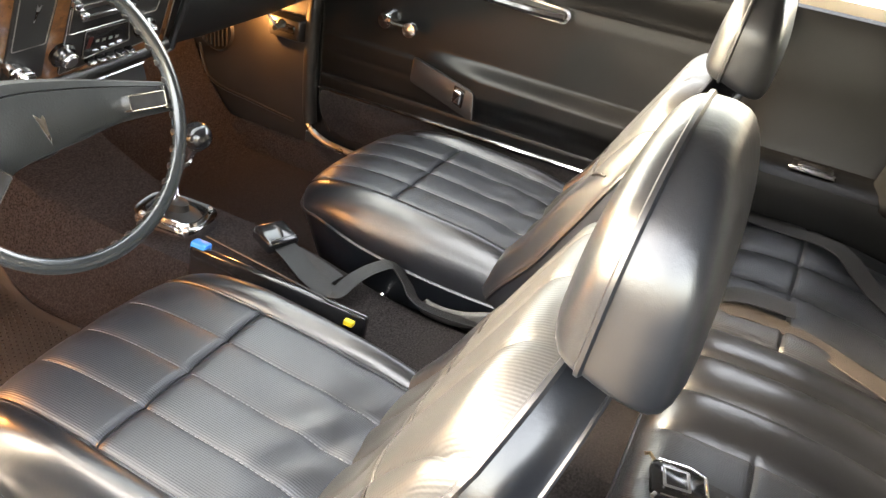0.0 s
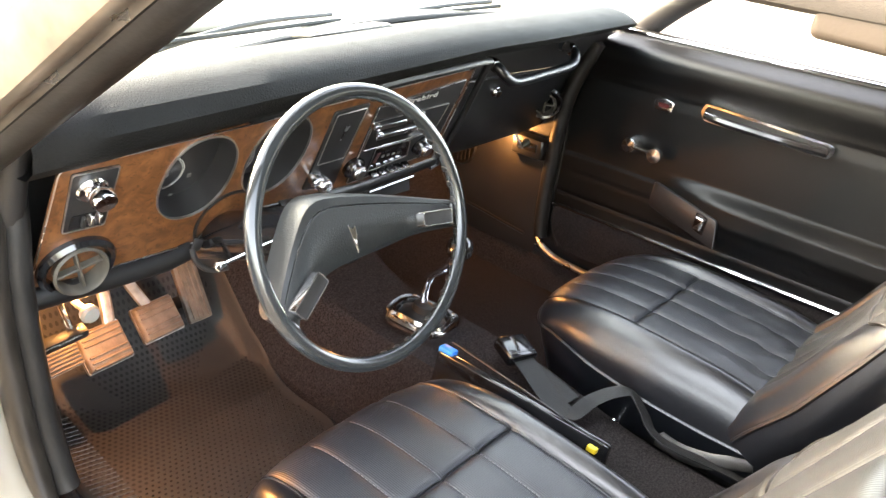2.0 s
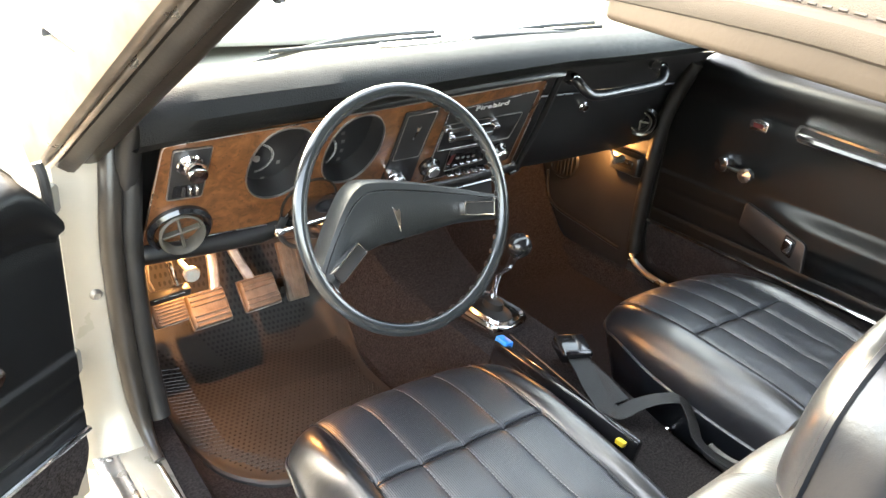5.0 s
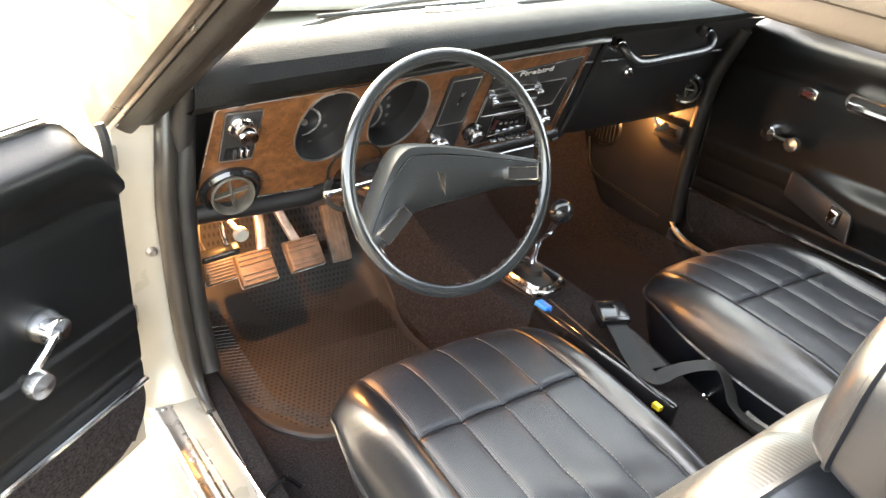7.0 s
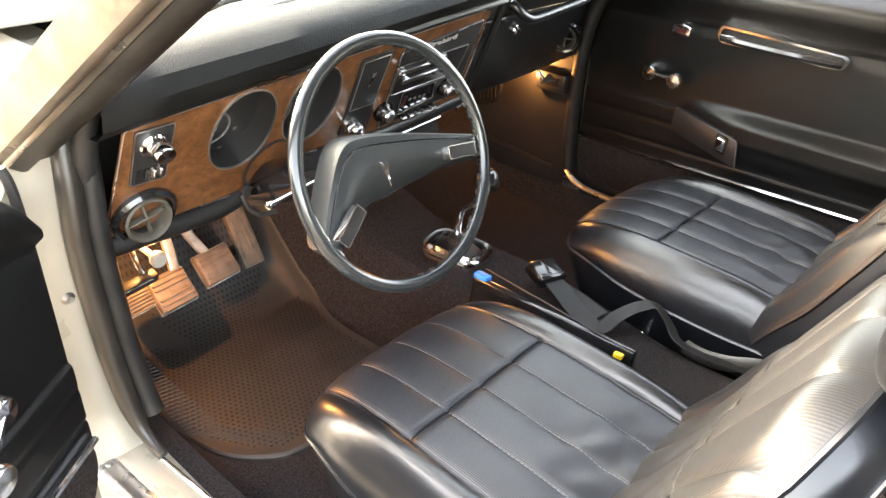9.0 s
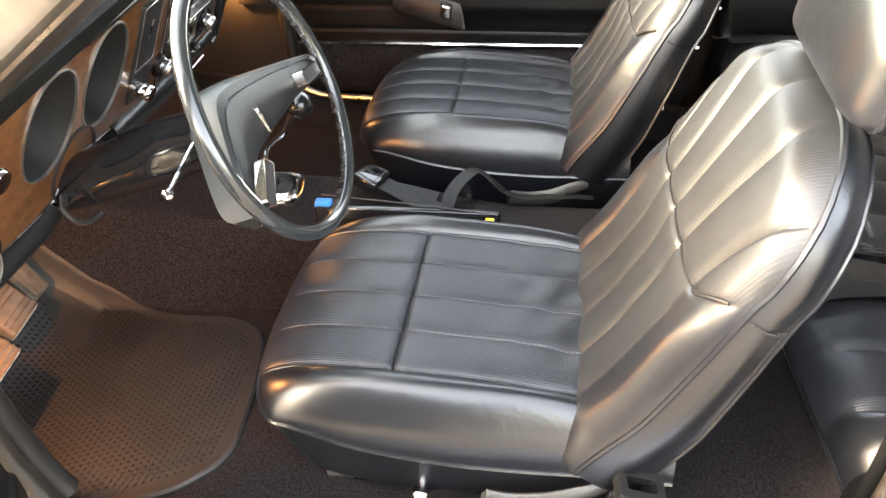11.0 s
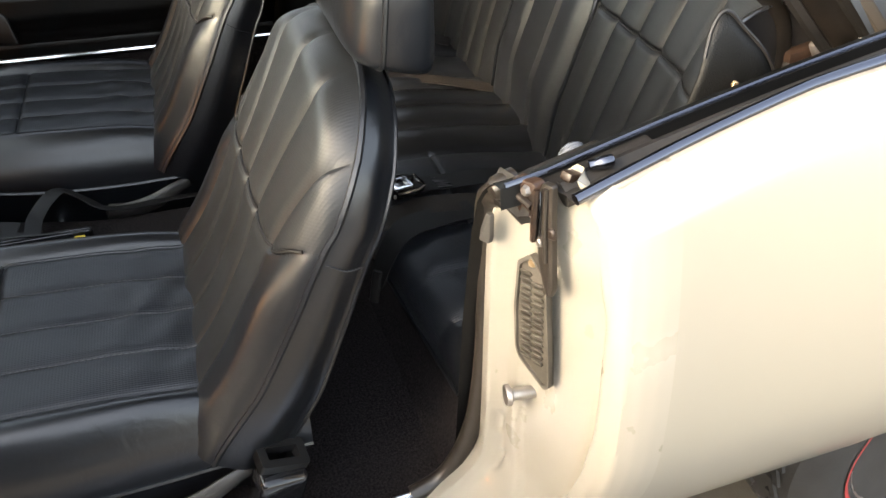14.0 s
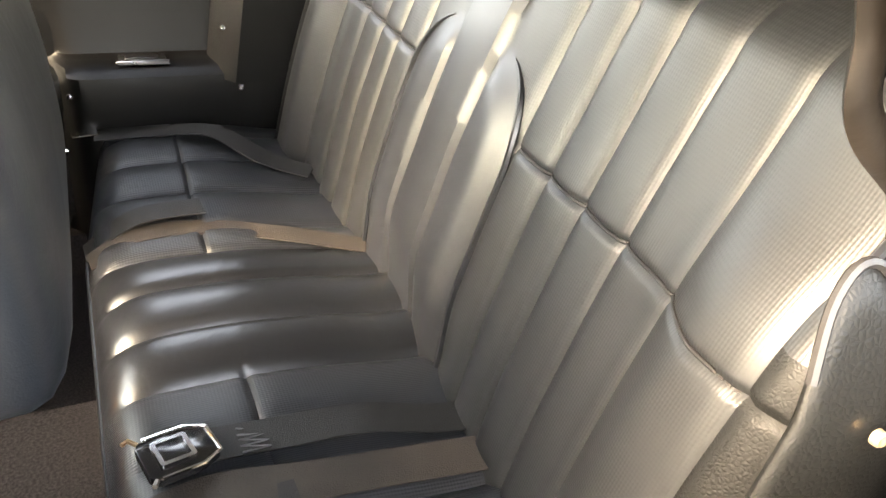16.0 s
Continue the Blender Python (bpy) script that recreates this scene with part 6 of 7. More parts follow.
# clock pod: pod emblem bar and two knobs
part("pod_mark", plate([(-0.004, 0.016), (0.0, 0.010), (0.004, 0.016), (0.001, -0.018)], 0.001, on_dash(-0.218, 0.868, 0.0085, -8)), ALU, pod)
part("pod_rim", tube([DM @ Vector((x, v, 0.0085)) for x, v in rounded([(-0.252, dv(0.908)), (-0.188, dv(0.914)), (-0.188, dv(0.808)), (-0.248, dv(0.804))], 0.004, 3)], 0.0010, 5, closed=True), STEEL, pod)
for _x, _z, _r, _n in ((-0.247, 0.780, 0.013, 0.006), (-0.231, 0.772, 0.0145, 0.012)):
    part("knob", lathe([(_r * 0.7, -0.004), (_r * 0.8, 0.006), (_r, 0.008), (_r * 1.02, 0.020), (_r * 0.9, 0.024), (0.0, 0.0245)], on_dash(_x, _z, _n), 26), CHROME, pod, "chrome wiper and fan knob")

# centre stack: badge, heater slides, radio, push buttons
words("Firebird", 0.016, on_dash(-0.054, 0.9145, 0.0085, 6), LETTER, stack, 0.0008, "badge_lettering", 0.080)
hv = rounded([(-0.148, dv(0.816)), (-0.154, dv(0.880)), (0.038, dv(0.893)), (0.037, dv(0.828))], 0.004, 2)
heater = part("heater_panel", plate(hv, 0.003, DM @ pose(0, 0, 0.0072), 0.001), BLACKPLASTIC, stack)
part("panel_rim", tube([DM @ Vector((x, v, 0.0105)) for x, v in hv], 0.0009, 5, closed=True), STEEL, heater)
for _z, _x0, _x1 in ((0.868, -0.140, -0.030), (0.845, -0.128, -0.020)):
    part("slide_track", box((_x1 - _x0, 0.011, 0.003), (0, 0, 0), 0.001, 1, rot=on_dash((_x0 + _x1) / 2, _z, 0.0115, 4)), ALU, heater, "brushed slide track")
for _x, _z in ((-0.044, 0.887), (-0.026, 0.871), (-0.133, 0.854), (-0.153, 0.876)):
    part("slide_knob", box((0.015, 0.010, 0.013), (0, 0, 0), 0.003, 2, rot=on_dash(_x, _z, 0.016)), CHROME, heater)
rd = rounded([(-0.105, dv(0.758)), (-0.113, dv(0.815)), (-0.022, dv(0.818)), (-0.006, dv(0.776))], 0.004, 2)
radio = part("radio", plate(rd, 0.003, DM @ pose(0, 0, 0.0072), 0.001), GLOSSBLACK, stack, "black radio with chrome push buttons")
part("dial_rim", tube([DM @ Vector((x, v, 0.0105)) for x, v in rd], 0.0008, 5, closed=True), STEEL, radio)
part("dial_mark", box((0.009, 0.026, 0.0006), (0, 0, 0), rot=on_dash(-0.098, 0.790, 0.0108, -4)), BADGERED, radio, smooth=False)
for k in range(4):
    part("dial_tick", box((0.007, 0.006, 0.0006), (0, 0, 0), rot=on_dash(-0.082 + 0.014 * k, 0.791, 0.0108)), DIMINK, radio, smooth=False)
for k in range(5):
    part("push_button", box((0.017, 0.009, 0.014), (0, 0, 0), 0.002, 1, rot=on_dash(-0.088 + 0.0215 * k, 0.7525 + 0.0009 * k, 0.014)), GLOSSBLACK, radio)
    part("button_cap", box((0.013, 0.003, 0.004), (0, 0, 0), 0.0005, 1, rot=on_dash(-0.088 + 0.0215 * k, 0.7540 + 0.0009 * k, 0.0215)), CHROME, radio)
for _x, _z in ((-0.146, 0.777), (0.026, 0.795)):
    part("knob_base", lathe([(0.023, 0.0), (0.024, 0.008), (0.020, 0.012), (0.012, 0.012)], on_dash(_x - 0.002, _z, 0.004), 26), GLOSSBLACK, radio)
    rk = part("radio_knob", lathe([(0.012, 0.010), (0.0145, 0.012), (0.0155, 0.022), (0.0140, 0.025), (0.0, 0.0255)], on_dash(_x, _z, 0.004), 26), CHROME, radio, "turned chrome radio knob")
    part("knob_face", lathe([(0.0, 0.0270), (0.011, 0.0268), (0.012, 0.025)], on_dash(_x, _z, 0.004), 24), ALU, rk)
# lower lip under the radio with bright strip
part("stack_lip", tube(smooth_path([(-0.30, 1.012, 0.715), (-0.12, 1.020, 0.712), (0.03, 1.018, 0.725), (0.11, 1.012, 0.735)], 6), 0.018, 10), BLACKPLASTIC, dash)
part("bright_strip", tube([(-0.085, 0.996, 0.704), (0.038, 0.994, 0.714)], 0.0018, 6), ALU, dash)
part("lower_lip", tube([(-0.73, 1.035, 0.662), (-0.60, 1.036, 0.660), (-0.50, 1.036, 0.662), (-0.46, 1.035, 0.672)], 0.020, 10), BLACKPLASTIC, dash)
part("defroster_grille", box((0.21, 0.055, 0.006), (-0.115, 1.060, 1.006), 0.002, 2, rot=pose(0, 0, 0, -8, -2, 3)), BLACKPLASTIC, dash)
for k in range(11):
    part("grille_slat", box((0.004, 0.048, 0.004), (0, 0, 0), 0.001, 1, rot=pose(-0.215 + 0.019 * k, 1.061, 1.0075 + 0.0007 * k, -8, -2, 3)), LIGHTGREY, dash)

# passenger half: glove box, grab handle, vent
_bm = bmesh.new()
_gp = [(0.962, 0.982), (0.984, 0.966), (1.004, 0.940), (1.030, 0.902), (1.043, 0.885)]
surf(_bm, [[(x, y, z) for y, z in _gp] for x in spread(0.105, 0.735, 12)])
part("recess_panel", _bm, SATIN, dash)
_bm = bmesh.new()
_gp = [(1.040, 0.884), (1.036, 0.880), (1.045, 0.85), (1.085, 0.755), (1.112, 0.690), (1.125, 0.674), (1.16, 0.668), (1.4, 0.68)]
surf(_bm, [[(x, y + 0.014 * smoothstep(0.6, 0.735, x), z + 0.012 * smoothstep(0.3, 0.7, x) * (z < 0.7)) for y, z in _gp] for x in spread(0.108, 0.735, 12)])
glove = part("glove_box", _bm, BLACKPLASTIC, dash, "black glove box door")
part("bright_line", tube([(0.125, 1.034, 0.882), (0.30, 1.034, 0.882)], 0.0018, 5), ALU, glove)
part("lock", lathe([(0.013, 0.0), (0.0135, 0.006), (0.010, 0.010), (0.009, 0.016), (0.0, 0.017)], frame_of((0.351, 1.046, 0.848), (0, -0.92, -0.38)), 24), CHROME, glove, "round chrome glove box lock")
_gh = smooth_path([(0.210, 0.985, 0.940), (0.212, 0.948, 0.938), (0.228, 0.930, 0.918), (0.262, 0.926, 0.906), (0.36, 0.926, 0.912), (0.455, 0.926, 0.920), (0.490, 0.930, 0.930), (0.505, 0.945, 0.950), (0.508, 0.985, 0.955)], 6)
grab = part("grab_handle", tube(_gh, 0.0115, 10), VINYL, dash, "padded black grab handle with chrome ends")
for _p in ((0.211, 0.958, 0.940), (0.507, 0.958, 0.953)):
    part("ferrule", lathe([(0.0145, -0.012), (0.016, 0.0), (0.0145, 0.014)], frame_of(_p, (0, 1, 0.1)), 20), CHROME, grab)
air_vent(0.635, 0.775, frame_of((0.640, 1.085, 0.776), (-0.75, -0.6, -0.2)), 0.036)

# left lower corner trim between dash and pillar
part("end_cap", tube(smooth_path([(-0.728, 0.955, 0.93), (-0.735, 0.985, 0.85), (-0.742, 1.03, 0.70), (-0.742, 1.04, 0.60), (-0.74, 1.03, 0.45)], 6), 0.020, 10), SATIN, dash)

# ---- courtesy lamps ----
for _at, _d in (((-0.575, 1.13, 0.635), (0.2, -0.6, -0.8)), ((0.612, 1.110, 0.655), (0.9, 0.2, 0.05))):
    _o = Vector(_at)
    holder = tagged(part("courtesy_lamp", lathe([(0.007, -0.03), (0.008, 0.0), (0.011, 0.004), (0.011, 0.016), (0.0, 0.018)], frame_of(_o, _d), 16), VENTGREY, None), "small warm courtesy lamp socket under the dash", "lamp", "courtesy lamps")
    part("bracket", tube([_o - Vector(_d).normalized() * 0.02, _o + Vector((-0.02, 0.03, 0.035)), _o + Vector((-0.03, 0.05, 0.06))], 0.004, 6), STEEL, holder)

# ---- steering wheel ----
WA = radians(21.2)
WC = Vector((-0.405, 0.667, 0.835))
WN = Vector((0, -math.cos(WA), math.sin(WA)))
WV = Vector((0, math.sin(WA), math.cos(WA)))
WM = Matrix(((1, 0, WN.x, WC.x), (0, WV.y, WN.y, WC.y), (0, WV.z, WN.z, WC.z), (0, 0, 0, 1)))
steering = tagged(empty("steering_wheel"), "large thin-rimmed black steering wheel with two-spoke pad", "steering wheel")
RR = 0.1835
rim = part("rim", tube([WM @ Vector((RR * math.cos(a), RR * math.sin(a), 0)) for a in (2 * math.pi * k / 72 for k in range(72))], 0.0105, 14, closed=True, up=tuple(WN)), RIMBLACK, steering, "thin glossy black rim")
for k in range(22):
    a = radians(-95 + 8.0 * k)
    part("grip_notch", lathe([(0.0, 0.0022), (0.0045, 0.0012), (0.0062, -0.001)], WM @ pose(0, 0, 0, 0, 0, math.degrees(a)) @ pose(RR - 0.0098, 0, -0.002, 0, -90, 0), 8), BLACKPLASTIC, rim)
# spoke pad: a bent wing from the left lower rim over the hub to the right rim
_top = [(-0.158, -0.080), (-0.148, -0.058), (-0.100, 0.014), (-0.066, 0.049), (-0.030, 0.054), (0.04, 0.041), (0.11, 0.022), (0.178, 0.002)]
_low = [(-0.134, -0.108), (-0.120, -0.092), (-0.085, -0.067), (-0.045, -0.053), (-0.005, -0.048), (0.05, -0.044), (0.11, -0.038), (0.178, -0.042)]
_a, _b = smooth_path([(x, y, 0) for x, y in _top], 6), smooth_path([(x, y, 0) for x, y in _low], 6)
_bm = bmesh.new()
_rows = []
for i, (p, q) in enumerate(zip(_a, _b)):
    t = i / (len(_a) - 1)
    bulge = -0.012 - 0.030 * math.sin(math.pi * t) ** 0.8
    row = []
    for k, (u, d) in enumerate(((-0.02, -0.040), (0.0, -0.008), (0.05, 0.002), (0.16, 0.006), (0.18, 0.004), (0.20, 0.007), (0.4, 0.012), (0.6, 0.012), (0.85, 0.006), (0.97, -0.002), (1.0, -0.012), (1.02, -0.035))):
        c = p.lerp(q, u)
        row.append(WM @ Vector((c.x, c.y, bulge + d)))
    _rows.append(row)
rr = surf(_bm, _rows)
cap(_bm, rr[0]), cap(_bm, rr[-1])
wheel_pad = part("spoke_pad", _bm, WHEELPAD, steering, "grained black two-spoke centre pad")
part("pad_seam", tube([_rows[i][4] + WN * 0.001 for i in range(len(_rows))], 0.0012, 5), GLOSSBLACK, wheel_pad)
part("emblem", plate([(-0.008, 0.020), (0.0, 0.012), (0.008, 0.020), (0.0015, -0.024)], 0.003, WM @ pose(-0.006, -0.011, -0.0315, 0, 0, 2), 0.0008), CHROME, wheel_pad, "small chrome arrowhead emblem")
for (x0, y0, turn, zz) in ((0.134, -0.016, -7, -0.0150), (-0.114, -0.060, 39, -0.0165)):
    mm_ = WM @ pose(x0, y0, zz, 0, 0, turn)
    o, i = rounded([(-0.031, 0.011), (0.031, 0.011), (0.031, -0.011), (-0.031, -0.011)], 0.004, 3), rounded([(-0.0297, 0.0097), (0.0297, 0.0097), (0.0297, -0.0097), (-0.0297, -0.0097)], 0.003, 3)
    hb = part("horn_button", ring_plate(o, i, 0.016, mm_), CHROME, wheel_pad, "bright-framed horn button")
    part("button_face", plate(i, 0.0125, mm_), RUBBER, hb)
for (x0, y0) in ((0.177, -0.020), (-0.150, -0.098)):
    part("spoke_end", box((0.022, 0.034, 0.018), (0, 0, 0), 0.005, 2, rot=WM @ pose(x0, y0, -0.008, 0, 0, math.degrees(math.atan2(y0, x0)))), GLOSSBLACK, wheel_pad)

# column with ignition shroud and lever
CD = -WN
_c0 = WC + CD * 0.05
column = tagged(part("steering_column", lathe([(0.040, 0.0), (0.044, 0.012), (0.046, 0.03), (0.043, 0.036), (0.044, 0.12), (0.046, 0.125), (0.046, 0.20), (0.042, 0.205), (0.042, 0.40)], frame_of(_c0 + Vector((0, 0, -0.012)), CD), 32), GLOSSBLACK, None), "glossy black steering column", "steering column")
part("column_bracket", tube(smooth_path([(-0.475, 1.00, 0.690), (-0.470, 0.992, 0.665), (-0.45, 0.985, 0.648), (-0.42, 0.982, 0.645)], 5), 0.005, 8), SATIN, column)
part("bracket_tab", box((0.018, 0.005, 0.022), (-0.466, 0.998, 0.695), 0.003, 2, rot=pose(0, 0, 0, 0, 25, 0)), SATIN, column)
part("column_collar", ring_plate(oval(0, 0, 0.058, 0.070), oval(0, 0, 0.054, 0.066), 0.004, on_dash(-0.405, 0.722, 0.004)), SATIN, column)
_lv = [(-0.452, 0.772, 0.800), (-0.50, 0.764, 0.800), (-0.55, 0.755, 0.799), (-0.580, 0.750, 0.798)]
lever = part("signal_lever", tube(_lv, [0.0022, 0.0024, 0.0028, 0.0032], 8), CHROME, column, "slim chrome indicator lever")
part("lever_tip", lathe([(0.003, -0.006), (0.0058, 0.0), (0.0065, 0.009), (0.0, 0.011)], frame_of((-0.580, 0.750, 0.798), (-1, -0.15, 0)), 14), CHROME, lever)
part("lever_boot", box((0.008, 0.012, 0.018), (-0.452, 0.772, 0.800), 0.003, 2), SATIN, column)

# ---- pedals ----
def pedal(name, at, size, tilt, label, roll=0.0, ribs=7, band=True):
    at = Vector(at)
    m = pose(*at, tilt, 0, roll)
    ob = tagged(part(name, box((size[0], size[1], 0.016), (0, 0, 0), 0.005, 2, rot=m, taper=(0.9, 0.9)), PEDALRUB, None), label, "pedal", "foot pedals")
    for k in range(ribs):
        y = size[1] * (-0.42 + 0.84 * k / (ribs - 1))
        if band and abs(y) < size[1] * 0.09:
            continue
        part("rib", box((size[0] * 0.84, size[1] * 0.055, 0.005), (0, 0, 0), 0.001, 1, rot=m @ pose(0, y, 0.0095)), PEDALRUB, ob)
    part("trim_rim", ring_plate(rounded([(-size[0] / 2, -size[1] / 2), (size[0] / 2, -size[1] / 2), (size[0] / 2, size[1] / 2), (-size[0] / 2, size[1] / 2)], 0.006, 3), rounded([(-size[0] * 0.46, -size[1] * 0.45), (size[0] * 0.46, -size[1] * 0.45), (size[0] * 0.46, size[1] * 0.45), (-size[0] * 0.46, size[1] * 0.45)], 0.005, 3), 0.006, m @ pose(0, 0, -0.010)), STEEL, ob)
    return ob


PT = 52
p_park = pedal("parking_brake_pedal", (-0.641, 1.156, 0.470), (0.074, 0.064), PT + 6, "small ribbed rubber parking brake pedal", 10, 9, False)
part("arm", tube([(-0.668, 1.20, 0.60), (-0.672, 1.185, 0.53), (-0.655, 1.170, 0.480)], 0.012, 8, flat=0.4, up=(1, 0, 0)), STEEL, p_park)
p_clutch = pedal("clutch_pedal", (-0.552, 1.178, 0.440), (0.092, 0.078), PT, "ribbed rubber clutch pedal", 8)
part("arm", tube(smooth_path([(-0.545, 1.28, 0.66), (-0.530, 1.25, 0.58), (-0.525, 1.225, 0.52), (-0.532, 1.195, 0.455)], 5), 0.012, 8, flat=0.5, up=(0, 1, 0)), STEEL, p_clutch)
p_brake = pedal("brake_pedal", (-0.404, 1.256, 0.405), (0.096, 0.078), PT, "ribbed rubber brake pedal", 8)
part("arm", tube(smooth_path([(-0.485, 1.36, 0.66), (-0.475, 1.33, 0.57), (-0.445, 1.30, 0.49), (-0.415, 1.275, 0.425)], 5), 0.012, 8, flat=0.5, up=(0, 1, 0)), STEEL, p_brake)
p_gas = tagged(part("accelerator_pedal", box((0.058, 0.15, 0.016), (0, 0, 0), 0.005, 2, rot=pose(-0.289, 1.327, 0.405, 62, 0, 4)), PEDALRUB, None), "tall rubber accelerator pedal on its hinge", "pedal", "foot pedals")
for k in range(4):
    part("rib", box((0.004, 0.135, 0.004), (0, 0, 0), 0.001, 1, rot=pose(-0.289, 1.327, 0.405, 62, 0, 4) @ pose(-0.018 + 0.012 * k, 0, 0.009)), PEDALRUB, p_gas)
part("hinge", box((0.05, 0.05, 0.02), (-0.289, 1.365, 0.345), 0.004), SATIN, p_gas)
release = tagged(part("brake_release_handle", box((0.086, 0.022, 0.020), (-0.661, 1.085, 0.545), 0.005, 2, rot=pose(0, 0, 0, 20, -4, 4)), BLACKPLASTIC, None), "black parking brake release handle with white lettering", "handle")
words("BRAKE RELEASE", 0.0085, pose(-0.661, 1.0735, 0.5475, 70, -4, 4), INK, release, 0.0004, "lettering", 0.060)
part("rod", tube([(-0.640, 1.09, 0.552), (-0.648, 1.105, 0.60), (-0.672, 1.12, 0.625), (-0.70, 1.14, 0.62)], 0.005, 8), CHROME, release)
tagged(part("air_pull_knob", lathe([(0.005, -0.04), (0.006, 0.0), (0.014, 0.003), (0.016, 0.012), (0.013, 0.018), (0.0, 0.019)], frame_of((-0.621, 1.075, 0.590), (0.1, -0.8, -0.1)), 20), LIGHTGREY, None), "pale round pull knob under the dash", "knob")

# ---- shifter ----
SB = Vector((0.006, 0.900, 0.424))
shifter = tagged(empty("gear_shifter"), "chrome bent shift lever with black ball on chrome bezel", "gear lever")
_o, _i = rounded([(-0.060, -0.078), (0.060, -0.078), (0.060, 0.078), (-0.060, 0.078)], 0.045, 6), rounded([(-0.040, -0.056), (0.040, -0.056), (0.040, 0.056), (-0.040, 0.056)], 0.030, 6)
_bm = bmesh.new()
_sm = pose(*SB, 5, 0, 12)
surf(_bm, [[_sm @ Vector((x * k + a * (1 - k), y * k + b * (1 - k), z)) for (x, y), (a, b) in zip(_o, _i)] for k, z in ((1.02, -0.010), (1.0, 0.004), (0.85, 0.012), (0.55, 0.010), (0.35, 0.010), (0.15, 0.017), (0.0, 0.017), (-0.12, 0.004))], close_v=True)
part("bezel", _bm, CHROME, shifter, "polished chrome bezel")
part("boot", lathe([(0.046, 0.0), (0.042, 0.010), (0.030, 0.016), (0.022, 0.020), (0.020, 0.035), (0.012, 0.040), (0.0, 0.040)], _sm @ Matrix.Diagonal((0.9, 1.25, 1, 1)), 24), RUBBER, shifter, "black rubber boot")
for _x, _y in ((-0.045, -0.05), (0.045, 0.05), (-0.045, 0.05), (0.045, -0.05)):
    part("screw", lathe([(0, 0.004), (0.004, 0.003), (0.006, 0)], _sm @ pose(_x, _y, 0.012), 10), STEEL, shifter)
_lv = smooth_path([SB + Vector((0.0, 0.0, 0.02)), SB + Vector((-0.004, -0.004, 0.07)), SB + Vector((-0.012, -0.022, 0.115)), SB + Vector((-0.035, -0.075, 0.165)), SB + Vector((-0.060, -0.120, 0.240))], 8)
part("lever", tube(_lv, 0.0085, 10, flat=0.8), CHROME, shifter, "bent chrome lever")
part("ball_knob", lathe([(0.012, -0.03), (0.013, -0.022), (0.020, -0.017), (0.0255, -0.007), (0.026, 0.002), (0.022, 0.014), (0.012, 0.022), (0.0, 0.024)], frame_of((-0.062, 0.772, 0.664), (-0.3, -0.4, 1)), 28), GLOSSBLACK, shifter, "glossy black ball knob")

# ---- rubber floor mat ----
_mo = rounded([(-0.672, 1.30), (-0.675, 1.03), (-0.640, 0.885), (-0.555, 0.802), (-0.34, 0.825), (-0.235, 0.862), (-0.205, 0.93), (-0.215, 1.06), (-0.185, 1.20), (-0.190, 1.44), (-0.245, 1.56), (-0.64, 1.56)], 0.05, 5)


def mat_z(x, y):
    return max(floor_z(x, y), 0.235) + 0.006


def inside(x, y, poly):
    c = False
    for (x1, y1), (x2, y2) in zip(poly, poly[1:] + poly[:1]):
        if (y1 > y) != (y2 > y) and x < (x2 - x1) * (y - y1) / (y2 - y1) + x1:
            c = not c
    return c


_c = (-0.43, 1.15)
_bm = bmesh.new()
_ks = [0.0001] + spread(0.06, 0.94, 16) + [0.97, 0.985, 1.0, 1.004]
surf(_bm, [[(_c[0] + (x - _c[0]) * k, _c[1] + (y - _c[1]) * k, mat_z(_c[0] + (x - _c[0]) * k, _c[1] + (y - _c[1]) * k) + (0.004 if 0.96 < k < 1.0 else 0) - (0.008 if k > 1.001 else 0)) for x, y in _mo] for k in _ks], close_v=True)
floor_mat = tagged(part("floor_mat", _bm, MATRUBBER, None), "dusty brown-black rubber floor mat under the pedals", "floor mat")
_bm, _dimple = bmesh.new(), bmesh.new()
for r in range(66):
    for c in range(42):
        x, y = -0.67 + 0.0118 * c + (0.0059 if r % 2 else 0), 0.81 + 0.0112 * r
        xx, yy = _c[0] + (x - _c[0]) / 0.90, _c[1] + (y - _c[1]) / 0.92
        if not inside(xx, yy, _mo):
            continue
        z = mat_z(x, y)
        if y > 1.09 - 0.10 * smoothstep(-0.45, -0.62, x):
            # flat dark disc for the shade in a dimple, no hollow is cut
            rim = [_dimple.verts.new((x + 0.0036 * math.cos(a), y + 0.0036 * math.sin(a), mat_z(x + 0.0036 * math.cos(a), y + 0.0036 * math.sin(a)) + 0.0012)) for a in (0.0, 1.047, 2.094, 3.142, 4.189, 5.236)]
            _dimple.faces.new(rim)
            continue
        vs = [_bm.verts.new((x + 0.0030 * math.cos(a), y + 0.0030 * math.sin(a), z + 0.0004)) for a in (0.0, 1.571, 3.142, 4.712)]
        t = _bm.verts.new((x, y, z + 0.0028))
        for k in range(4):
            _bm.faces.new((vs[k], vs[(k + 1) % 4], t))
tagged(part("dimple_shade", _dimple, RUBBER, floor_mat, smooth=False), kind="stuff")
tagged(part("mat_nib", _bm, NIBRUBBER, floor_mat, smooth=False), kind="stuff")
_bm = bmesh.new()
for k in range(34):
    y = 0.86 + 0.0125 * k
    x0 = -0.655 + 0.10 * smoothstep(1.0, 0.83, y)
    tube([(x0, y, mat_z(x0, y) + 0.0015), (x0 + 0.055, y - 0.012, mat_z(x0 + 0.05, y) + 0.0010)], 0.0014, 5, bm=_bm)
tagged(part("mat_rib", _bm, MATRUBBER, floor_mat), kind="stuff")
